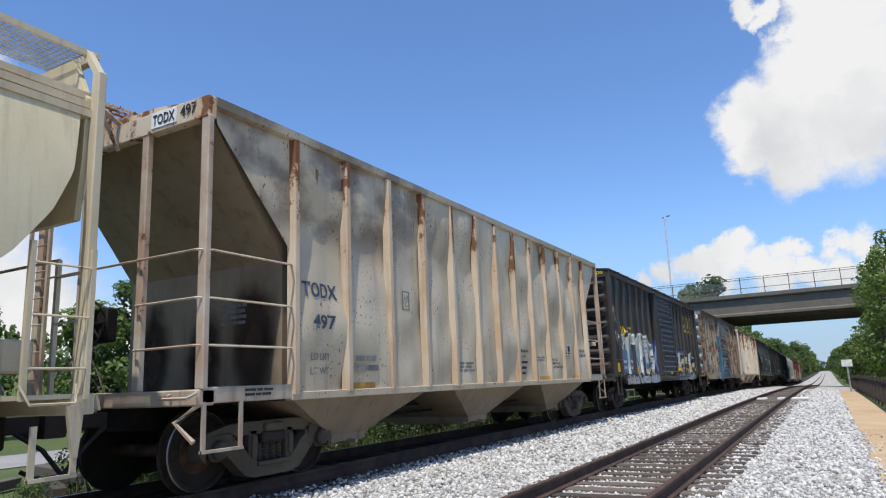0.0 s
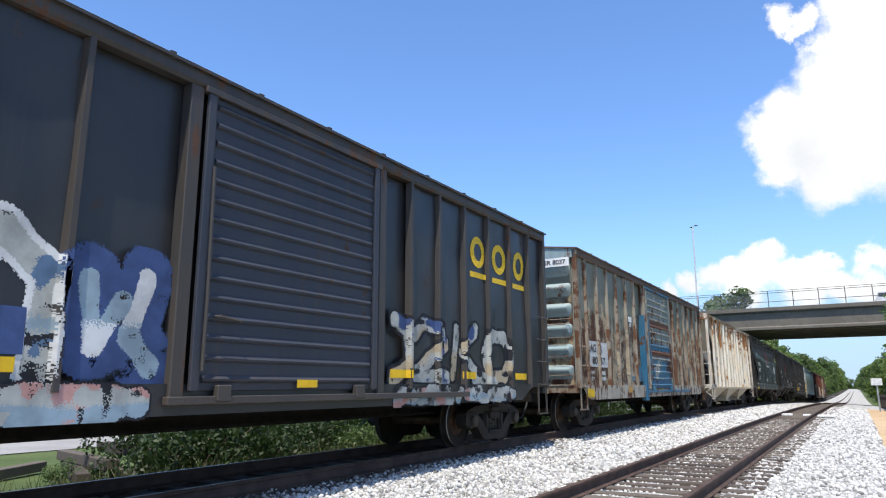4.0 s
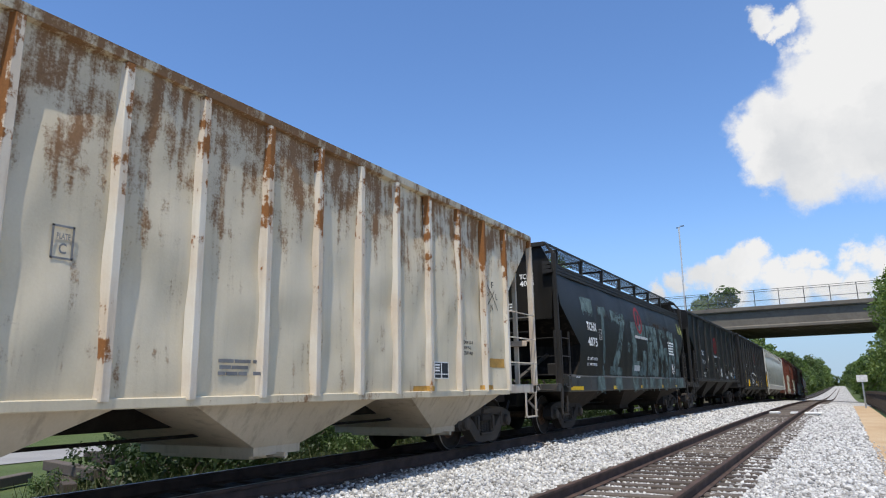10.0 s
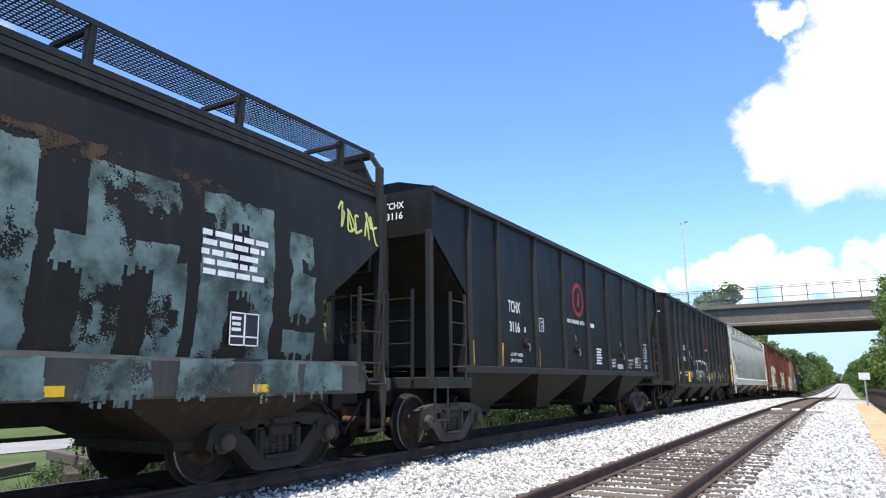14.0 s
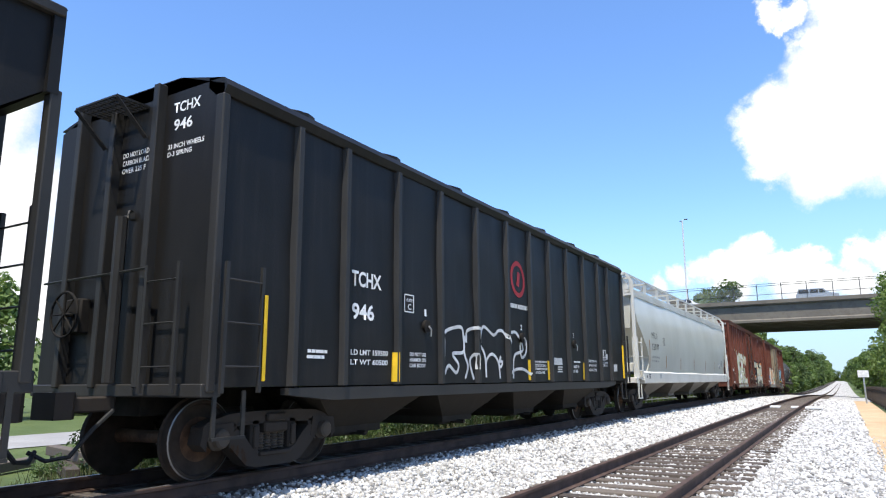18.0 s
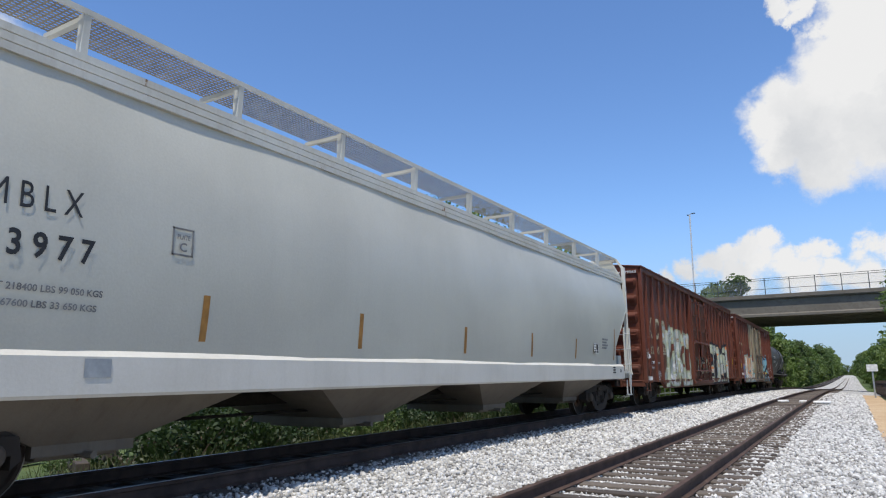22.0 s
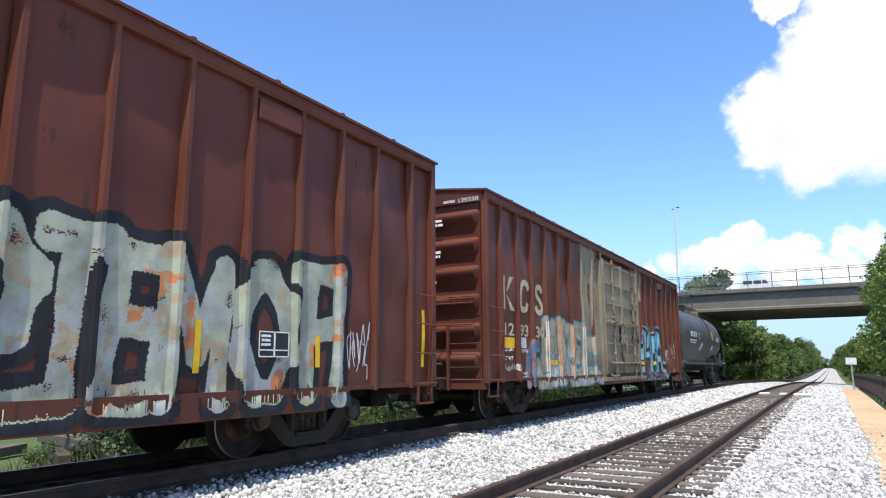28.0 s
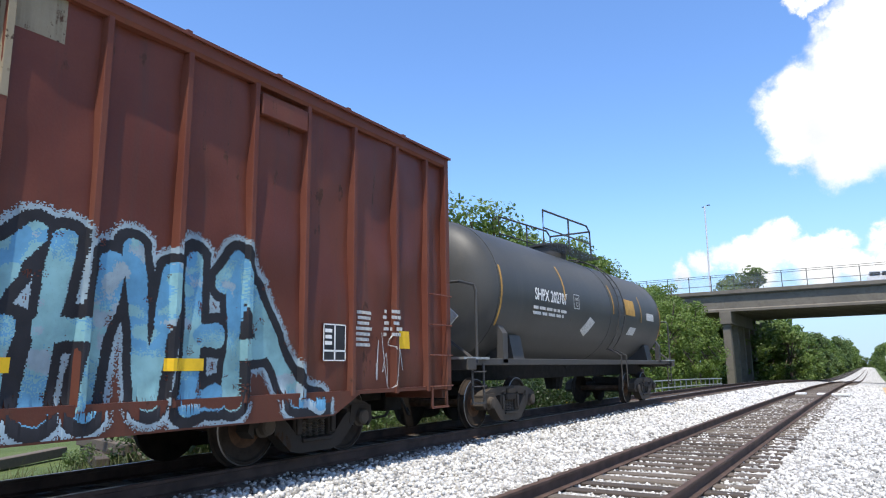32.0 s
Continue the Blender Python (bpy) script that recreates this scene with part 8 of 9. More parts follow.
    letters(c, "33 INCH WHEELS", 0.66, 3.76, 0.62, 0.06, WHITE, front=0.02)
    letters(c, "D-3 SPRING", 0.66, 3.67, 0.42, 0.06, WHITE, front=0.02)
    for k, s in enumerate(("DO NOT LOAD", "CARBON BLACK", "OVER 225 F")):
        letters(c, s, -0.18, 3.80 - k * 0.1, 0.05 * len(s) * 0.9, 0.065, WHITE, front=0.02)
    letters(c, "TCHX", 2.40, 2.38, 0.70, 0.22, WHITE, skin=skin, bold=0.028)
    letters(c, "946", 2.42, 1.92, 0.50, 0.23, WHITE, skin=skin, bold=0.028)
    letters(c, "LD LMT 159500", 2.40, 1.44, 0.86, 0.075, WHITE, skin=skin)
    letters(c, "LT WT 60500", 2.40, 1.31, 0.86, 0.075, WHITE, skin=skin)
    plate_box(c, 3.68, 2.12, 0.27, 0.28, WHITE, skin)
    for k, s in enumerate(("DO NOT USE", "HAMMER ON", "CAR BODY")):
        letters(c, s, 3.84, 1.46 - k * 0.085, 0.46, 0.058, WHITE, skin=skin)
    bars(c, 1.5, 1.36, 0.42, 0.14, 2, WHITE, skin=skin, seed=2)
    ring_emblem(c, 7.95, 3.15, 0.32, skin)
    bars(c, 7.50, 2.50, 0.98, 0.15, 1, DIMWHITE, skin=skin, seed=3, words=2)
    m = Mesh()
    for line in LOOPS:
        stroke(m, smooth_line([(4.85 + 3.5 * u, 1.10 + 0.9 * t) for u, t in line]), 0.058, skin, 0.010)
    part("graffiti", m, WHITESPRAY, c, "white looping graffiti outlines")
    for a in (3.37, 6.13, 8.38, 9.47, 11.88):
        sheet(c, a, a + 0.10, 1.08, 1.50, YELLOW, skin, lift=0.007)
    for k, w_ in enumerate(("SHARP OBJECTS MUST NOT", "CONTACT LINING DO NOT", "STEAM INTERIOR OR CLEAN", "WITH BOILING WATER")):
        letters(c, w_, 8.74, 1.44 - k * 0.075, 0.031 * len(w_), 0.05, WHITE, skin=skin)
    sheet(c, 9.86, 10.42, 1.42, 1.58, DIMWHITE, skin, "sticker", 0.008, "pale blank sticker")
    bars(c, 10.1, 1.24, 0.36, 0.16, 3, DIMWHITE, skin=skin, seed=63, words=1)
    bars(c, 11.14, 1.48, 0.52, 0.06, 1, WHITE, skin=skin, seed=64, words=2)
    letters(c, "LINED 9-13", 11.14, 1.36, 0.40, 0.065, WHITE, skin=skin)
    letters(c, "BY ERSR", 11.14, 1.25, 0.30, 0.065, WHITE, skin=skin)
    for k, w_ in enumerate(("EXW 10-8 H 7-8", "EW 9-3 H 14-7", "CU.FT. 5750")):
        letters(c, w_, 12.36, 1.52 - k * 0.115, 0.60, 0.065, WHITE, skin=skin)
    for y_, n_ in ((4.30, "1"), (8.05, "2"), (11.22, "3")):
        letters(c, n_, y_ - 0.03, 2.10, 0.06, 0.11, WHITE, skin=skin)
        part("vent_port", Mesh().spin([(0, 0.10), (0.05, 0.10), (0.06, 0.06), (0.06, 0.02)], (1.53, y_, 1.94), "x", 14), UNDER, c, "round capped vent port", True)
        part("port_lever", Mesh().tube([(1.60, y_, 1.94), (1.62, y_ + 0.04, 1.88), (1.60, y_ + 0.06, 1.78)], 0.014, 5), GALV, c)
    data_box(c, 13.44, 1.60, 0.40, 0.28, skin)
    sheet(c, 13.86, 14.0, 1.62, 1.78, DIMWHITE, skin, "sticker", 0.010, "small white sticker")
    letters(c, "1 1/2 INCH HF", 13.55, 1.50, 0.42, 0.05, WHITE, skin=skin)
    letters(c, "COMP SHOES", 13.55, 1.43, 0.38, 0.05, WHITE, skin=skin)
    sheet(c, 14.58, 14.9, 1.30, 1.50, DIMWHITE, skin, "sticker", 0.008, "torn paper sticker")


# ---- curved-side hoppers ----
def curved_hopper(front, L, label, mats, ends, z_eave, sill, text=None, tops=4.30):
    """Covered hopper with swelling sides, a long straight sill and a roof walkway."""
    side, trim, slope, sillm, walk_mat = mats
    c = car_base("covered_hopper_car", label, front)
    zs0, zs1 = sill
    back = 0.0 if L > 18 else 0.12

    def bulge(z):
        t = (z - zs1) / (z_eave - zs1)
        return 1.47 + 0.13 * math.sin(math.pi * min(max(t * 0.80 + 0.16, 0), 1)) - 0.20 * max(0, t - 0.70) ** 1.4

    def skin(y, z):
        return bulge(z) + 0.028 * noise.noise(Vector((y * 0.55, z * 0.75, front))) + 0.009 * math.exp(-(((y - 1.2) % 3.05) - 1.5) ** 2 / 0.02)

    def yb(z):
        for (z0, y0), (z1, y1) in zip(ends, ends[1:]):
            if z <= z1:
                return y0 + (y1 - y0) * (z - z0) / (z1 - z0)
        return ends[-1][1]

    def along(u, z):
        a, b = yb(z) + 0.08, L - yb(z) - back * 0.67
        return a + (b - a) * u
    zz = list(np.linspace(zs1 - 0.02, z_eave, 30))
    n = 6
    for k in range(n):
        m = Mesh()
        us = np.linspace(k / n, (k + 1) / n, 16)
        m.grid(lambda u, z: (skin(along(u, z), z), along(u, z), z), list(us), zz)
        part("side_sheet", m, side, c, "smooth swelling side sheet", True)
    m = Mesh()
    m.grid(lambda u, z: (-bulge(z), along(u, z), z), [0, 1], zz)
    part("far_side_sheet", m, side, c)
    xe = bulge(z_eave)
    for k in range(3):
        part("eave_rail", Mesh().prism([(xe - 0.22, z_eave + 0.10 * k - 0.02), (xe + 0.03 - 0.035 * k, z_eave + 0.10 * k), (xe + 0.03 - 0.035 * k, z_eave + 0.10 * k + 0.07), (xe - 0.22, z_eave + 0.10 * k + 0.09)], "y", 0.0, L), trim, c)
    part("roof", Mesh().prism([(-xe, z_eave), (-xe + 0.15, z_eave + 0.3), (0, tops), (xe - 0.15, z_eave + 0.3), (xe - 0.06, z_eave + 0.1)], "y", 0.14, L - back - 0.02), trim, c)
    grating(c, 0.62, 1.30, 0.02, L + 0.10 - back, tops + 0.14, walk_mat, 0.06, "walkway", 0.008)
    part("walkway_edge", Mesh().box(1.30, 1.325, 0.0, L + 0.12 - back, tops + 0.09, tops + 0.15), trim, c)
    k = 0.9
    while k < L - 0.4:
        m = Mesh().prism([(1.22, z_eave + 0.26), (1.30, z_eave + 0.26), (1.32, tops + 0.10), (1.22, tops + 0.10)], "y", k - 0.035, k + 0.035)
        m.box(0.6, 1.3, k - 0.03, k + 0.03, tops + 0.04, tops + 0.09)
        part("walkway_bracket", m, trim, c)
        k += 1.9
    part("side_sill", Mesh().prism([(1.42, zs0), (1.56, zs0), (1.585, zs0 + 0.03), (1.585, zs1 - 0.06), (1.52, zs1), (1.42, zs1)], "y", 0.72 if L > 18 else 0.5, L - (0.72 if L > 18 else 0.5)), sillm, c, "long deep straight side sill")
    nb = 4 if L > 18 else 3
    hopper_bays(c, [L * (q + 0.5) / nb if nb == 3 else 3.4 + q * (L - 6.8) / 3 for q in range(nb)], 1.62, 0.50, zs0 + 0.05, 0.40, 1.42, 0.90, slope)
    ytop = yb(z_eave)
    for s, y in ((1, 0.0), (-1, L)):
        f = lambda q: y + s * q
        o = lambda a, b: (min(f(a), f(b)), max(f(a), f(b)))
        e = 0.12 if s > 0 else back
        g = lambda q: f(q + e)
        og = lambda a, b: o(a + e, b + e)
        part("end_sheet", Mesh().prism([(-1.36, 2.72), (1.36, 2.72), (1.42, 3.3), (xe - 0.02, z_eave + 0.2), (1.18, tops + 0.06), (-1.18, tops + 0.06), (-xe + 0.02, z_eave + 0.2), (-1.42, 3.3)], "y", *og(0.0, 0.06)), side, c, "flat upper end sheet")
        m = Mesh().grid(lambda u, z: (u * (bulge(z) - 0.004), f(yb(z) + 0.04 + e * 0.67), z), [-1.0, 0.0, 1.0], zz)
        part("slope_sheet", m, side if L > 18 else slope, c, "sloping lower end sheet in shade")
        for x in (-1.50, 1.50):
            part("corner_post", Mesh().box(x - 0.055, x + 0.055, *og(-0.06, 0.03), zs0 + 0.1, tops - 0.14, 0.012), trim, c)
            m = Mesh().prism([(x - 0.04, tops - 0.16), (x + 0.04, tops - 0.16), (math.copysign(1.28, x) + 0.04, tops + 0.15), (math.copysign(1.28, x) - 0.04, tops + 0.15)], "y", *og(-0.05, 0.02))
            part("post_head", m, trim, c)
        m = Mesh().prism([(g(0.004), 2.66), (g(-0.06), 2.70), (g(-0.12), tops - 0.02), (g(0.004), tops - 0.02)], "x", -0.06, 0.06)
        part("end_post", m, trim, c, "leaning channel post on the end sheet")
        part("end_beam", Mesh().box(-1.30, 1.30, *og(-0.12, -0.04), tops + 0.05, tops + 0.16, 0.01), trim, c)
        mesh_platform(c, g(0.0), s, tops + 0.02, walk_mat, -0.40, 0.38)
        for x in (-0.24, 0.22):
            part("platform_bracket", Mesh().prism([(g(0.004), tops - 0.85), (g(0.004), tops - 0.02), (g(-0.26), tops - 0.02), (g(-0.04), tops - 0.7)], "x", x - 0.012, x + 0.012), trim, c)
        part("end_sill", Mesh().box(-1.56, 1.56, *o(-0.12, 0.10), zs0 + 0.02, zs0 + 0.20, 0.012), sillm, c)
        part("end_platform", Mesh().box(-1.5, 1.55, *o(0.1, 0.8), zs0 + 0.16, zs0 + 0.20), sillm, c)
        part("draft_sill", Mesh().box(-0.42, 0.42, *o(0.0, 2.4), 0.66, zs0 + 0.1, 0.02), UNDER, c, "deep centre sill behind the coupler")
        part("air_reservoir", Mesh().spin([(-0.42, 0.0), (-0.42, 0.12), (-0.36, 0.21), (0.36, 0.21), (0.42, 0.12), (0.42, 0.0)], (-1.0, f(0.55), zs0 + 0.48), "x", 18), slope, c, "round air reservoir on the end platform", True)
        part("brake_panel", Mesh().box(-0.62, -0.22, *o(0.36, 0.40), zs0 + 0.2, 2.10, 0.01), trim, c, "upright plate carrying the brake gear")
        ladder(c, 1.56, *og(-0.02, 0.52), zs0 + 0.15, 2.42, 3, trim)
        ladder(c, -1.60, *og(-0.02, 0.52), zs0 + 0.15, tops - 0.3, 7, trim)
        ladder(c, g(-0.10), 0.92, 1.46, zs0 + 0.15, 2.42, 3, trim, "x")
        part("end_rail", Mesh().tube([(-1.5, g(-0.08), 2.42), (0.92, g(-0.10), 2.42)], 0.016, 5), trim, c)
        for x in (-0.35, 0.35):
            part("brace", Mesh().tube([(x, f(0.05), zs0 + 0.25), (x * 2.6, f(0.9), 1.9)], 0.05, 4), trim, c)
        part("valve_box", Mesh().box(1.1, 1.4, *o(0.35, 0.62), zs1 - 0.02, zs1 + 0.26, 0.02), trim, c, "small valve box on the platform")
        m = Mesh().tube([(1.1, f(-0.14), zs0 + 0.18), (1.15, f(-0.2), zs0 + 0.06), (1.5, f(-0.2), zs0 + 0.06), (1.53, f(-0.14), zs0 + 0.18)], 0.016, 5)
        m.tube([(1.59, f(0.08), zs1 - 0.12), (1.65, f(0.12), zs0 + 0.12), (1.65, f(0.5), zs0 + 0.12), (1.59, f(0.56), zs1 - 0.12)], 0.014, 5)
        part("hand_hold", m, trim, c)
        part("step_gusset", Mesh().prism([(f(-0.02), zs0 + 0.1), (f(0.14), zs0 + 0.1), (f(0.06), 0.62), (f(0.02), 0.62)], "x", 1.53, 1.57), trim, c)
        step(c, 1.55, *o(0.02, 0.42), 0.9, 0.46, trim)
        bogie(c, f(1.58))
        coupler(c, y, -s)
    brake_wheel(c, -0.9, -0.05, 2.0, UNDER)
    underframe(c, L)
    return c, skin


def hopper_lead():
    side = paint("cream_beige_hopper_paint", (0.64, 0.57, 0.39), (0.57, 0.50, 0.33), 0.05, 0, 0.2, 0.3, 0.5, seed=81)
    trim = paint("cream_trim_paint", (0.58, 0.51, 0.37), (0.50, 0.42, 0.29), 0.2, 0, 0.2, 0.3, 0.55, seed=82)
    ends = [(1.33, 1.05), (1.6, 1.18), (1.9, 1.15), (2.3, 0.7), (2.7, 0.40), (3.1, 0.22), (3.72, 0.12)]
    curved_hopper(3.62 - 19.3, 19.3, "cream beige curved-side covered hopper car", (side, trim, side, side, GALV), ends, 3.70, (0.95, 1.35))


BROWNSTRIPE = plain("aged_brown_orange_strip", (0.33, 0.165, 0.045), 0.6, 0.0, 0.25)


WALKGREY = plain("weathered_walkway_steel", (0.26, 0.235, 0.19), 0.7, 0.0, 0.2)


def hopper_grey():
    side = paint("pale_grey_hopper_paint", (0.53, 0.52, 0.45), (0.475, 0.465, 0.40), 0.0, 0.02, 0.06, 0.10, 0.32, (0.34, 0.24, 0.14), (0.40, 0.38, 0.31), seed=91, scale=0.6, gloss=0.5)
    trim = paint("off_white_trim_paint", (0.56, 0.56, 0.52), (0.50, 0.49, 0.44), 0.06, 0.05, 0.1, 0.25, 0.5, (0.32, 0.2, 0.1), (0.3, 0.27, 0.22), seed=92)
    # dusty grey, darkened further with the shade under the sill
    slope = paint("dusty_shade_grey_underside_paint", (0.17, 0.15, 0.12), (0.125, 0.11, 0.088), 0.03, 0, 0.3, 0.5, 0.6, seed=93)
    sillm = paint("white_sill_paint", (0.62, 0.60, 0.54), (0.56, 0.54, 0.48), 0.0, 0, 0.1, 0.15, 0.45, (0.3, 0.2, 0.12), (0.4, 0.38, 0.34), seed=94)
    ends = [(1.33, 1.25), (1.55, 1.38), (1.8, 1.4), (2.1, 1.15), (2.5, 0.65), (2.95, 0.12), (3.3, 0.12), (3.72, 0.22)]
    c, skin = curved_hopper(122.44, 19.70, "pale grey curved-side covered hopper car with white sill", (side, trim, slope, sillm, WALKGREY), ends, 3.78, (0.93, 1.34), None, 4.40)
    letters(c, "M B L X", 1.99, 2.46, 0.76, 0.22, BLACKINK, skin=skin, bold=0.0)
    letters(c, "5 3 9 7 7", 1.97, 2.06, 0.92, 0.22, BLACKINK, skin=skin)
    letters(c, "LD LMT 218400 LBS 99 050 KGS", 1.91, 1.79, 1.10, 0.06, GREYINK, skin=skin)
    letters(c, "LT WT 67600 LBS 33 650 KGS", 1.91, 1.66, 1.06, 0.06, GREYINK, skin=skin)
    plate_box(c, 3.67, 2.28, 0.25, 0.28, GREYINK, skin)
    for a, z1 in ((1.58, 2.38), (4.1, 1.92), (6.68, 1.92), (9.6, 1.9), (12.42, 1.93), (15.08, 1.92), (18.08, 2.3)):
        sheet(c, a, a + 0.085, 1.45, z1, BROWNSTRIPE, skin, lift=0.004)
    letters(c, "MBLX", 0.62, 3.62, 0.42, 0.13, BLACKINK, front=0.118)
    letters(c, "53977", 0.62, 3.44, 0.45, 0.13, BLACKINK, front=0.118)
    bars(c, 0.55, 2.95, 0.6, 0.42, 6, GREYINK, front=0.118, seed=4)
    bars(c, 17.0, 1.72, 0.5, 0.3, 4, GREYINK, skin=skin, seed=5)
    data_box(c, 16.35, 1.60, 0.36, 0.25, skin)
    sk = lambda y, z: 1.586
    bars(c, 1.35, 1.08, 0.24, 0.18, 3, BLACKINK, x=1.583, seed=6)
    bars(c, 17.9, 1.08, 0.28, 0.2, 3, BLACKINK, x=1.583, seed=7)
    sheet(c, 2.9, 3.15, 1.10, 1.26, GALV, sk, "sill_plate", 0.006)
    for y in (1.08, 18.62):
        m = Mesh().spin([(0, 0.05), (0.004, 0.05)], (1.585, y, 1.16), "x", 14)
        part("jacking_hole", m, BLACKINK, c)


RUSTWASH = plain("thin_brown_rust_haze", (0.055, 0.036, 0.024), 0.8, 0.0, 0.3)


def hopper_dark():
    side = paint("charcoal_hopper_paint", (0.0150, 0.0138, 0.0118), (0.021, 0.0192, 0.0164), 0.04, 0, 0.2, 0.3, 0.45, (0.06, 0.042, 0.033), (0.035, 0.032, 0.029), seed=95, gloss=0.15)
    trim = paint("charcoal_trim_paint", (0.016, 0.0152, 0.014), (0.024, 0.0222, 0.0195), 0.06, 0, 0.3, 0.3, 0.6, seed=96)
    slope = paint("black_underside_paint", (0.010, 0.009, 0.008), (0.015, 0.0135, 0.012), 0.03, 0, 0.3, 0.4, 0.8, seed=97, gloss=0.08)
    sillm = paint("teal_grey_sill_paint", (0.027, 0.031, 0.031), (0.052, 0.056, 0.053), 0.3, 0, 0.2, 0.5, 0.55, (0.11, 0.09, 0.075), seed=98, scale=1.4)
    ends = [(1.38, 1.05), (1.7, 1.30), (2.14, 1.35), (2.7, 0.55), (3.05, 0.10), (3.76, 0.08)]
    c, skin = curved_hopper(71.66, 14.95, "charcoal curved-side covered hopper car with faded teal graffiti", (side, trim, slope, sillm, trim), ends, 3.82, (0.98, 1.40), None, 4.44)
    letters(c, "TCHX", 2.01, 2.55, 0.78, 0.23, WHITE, skin=skin, bold=0.028)
    letters(c, "4075", 2.00, 2.14, 0.78, 0.24, WHITE, skin=skin, bold=0.028)
    letters(c, "LD LMT 228350", 1.91, 1.78, 0.84, 0.075, WHITE, skin=skin)
    letters(c, "LT WT 57650", 1.91, 1.63, 0.80, 0.075, WHITE, skin=skin)
    plate_box(c, 3.02, 2.36, 0.24, 0.28, DIMWHITE, skin)
    letters(c, "TCHX", 0.58, 3.73, 0.38, 0.13, WHITE, front=0.118)
    letters(c, "4075", 0.58, 3.55, 0.38, 0.14, WHITE, front=0.118)
    bars(c, 0.1, 2.95, 0.4, 0.22, 3, WHITE, front=0.118, seed=4)
    ring_emblem(c, 7.46, 3.22, 0.37, skin)
    bars(c, 6.65, 2.58, 1.85, 0.15, 1, DIMWHITE, skin=skin, seed=5, words=3)
    sill_skin = lambda y, z: 1.587
    for a, b in ((0.58, 1.5), (4.1, 4.5), (7.15, 7.6), (9.9, 10.3), (12.4, 12.9)):
        sheet(c, a, b, 1.02, 1.11, YELLOW, sill_skin, lift=0.004)
    letters(c, "LIFT HERE", 1.0, 1.31, 0.3, 0.04, WHITE, x=1.58)
    m = Mesh().spin([(0, 0.07), (0.004, 0.07)], (1.586, 1.12, 1.2), "x", 14)
    part("jacking_hole", m, BLACKINK, c)
    # tall faded block figures, worn and run down the side
    box = lambda a, b, z, t, lean=0.0: [(a, z), (b, z), (b + lean, t), (a + lean, t)]
    blocks = [box(1.80, 2.64, 3.06, 3.42), box(3.11, 3.81, 3.06, 3.30), box(3.30, 3.52, 1.42, 3.10, 0.05), box(4.33, 5.70, 3.0, 3.28), [(5.40, 3.1), (5.74, 3.1), (4.62, 1.5), (4.08, 1.5)], box(4.0, 5.2, 1.42, 1.66), box(5.83, 6.14, 2.14, 2.42),
              box(6.35, 6.86, 1.42, 3.12), box(6.80, 8.15, 2.72, 3.12), box(6.80, 8.1, 1.42, 1.86), box(7.6, 8.1, 1.86, 2.25)]
    blocks += [box(8.31, 9.05, 1.42, 2.62), box(8.36, 9.11, 2.40, 3.12), box(9.05, 9.90, 2.53, 3.14), box(9.30, 9.93, 1.42, 2.60), box(9.0, 9.4, 1.94, 2.42), box(9.0, 9.4, 1.42, 1.75), box(10.07, 10.36, 2.16, 2.40),
               box(10.35, 10.72, 1.36, 3.12), box(10.60, 11.32, 2.80, 3.12), box(10.60, 11.32, 2.20, 2.46), box(11.0, 11.40, 1.36, 2.30, 0.05), box(11.57, 11.95, 1.36, 3.14, 0.05), box(11.90, 12.62, 2.86, 3.12), box(11.90, 12.62, 2.10, 2.36), box(12.28, 12.64, 1.36, 2.90),
               box(12.89, 13.31, 2.60, 2.92), box(12.92, 13.10, 1.95, 2.70), box(12.92, 13.35, 1.95, 2.44), box(12.84, 13.39, 1.48, 1.75)]
    worn_paint(c, skin, blocks, TEAL, 7, None, 0.66)
    worn_paint(c, sill_skin, [[(a_, 1.02), (a_ + 0.75, 1.02), (a_ + 0.7, 1.36), (a_ + 0.04, 1.36)] for a_ in (2.6, 4.3, 6.2, 7.3, 8.4, 9.4, 10.4, 11.4, 12.4, 13.2)], TEAL, 8)
    worn_paint(c, skin, [[(3.0, 3.0), (4.4, 3.1), (4.4, 3.5), (3.0, 3.45)], [(9.0, 2.95), (12.0, 2.9), (12.0, 3.25), (9.0, 3.3)]], RUSTWASH, 9, None, 0.33, "brown rust haze over the side")
    scrawl(c, skin, 13.85, 3.05, 0.9, 0.55, LIMESPRAY, 14, 0.035, 5)
    sheet(c, 6.55, 7.2, 1.56, 1.74, DIMWHITE, skin, "sticker", 0.008)
    bars(c, 11.58, 2.22, 0.95, 0.52, 5, WHITE, skin=skin, seed=8, words=4)
    data_box(c, 12.02, 1.52, 0.42, 0.36, skin)


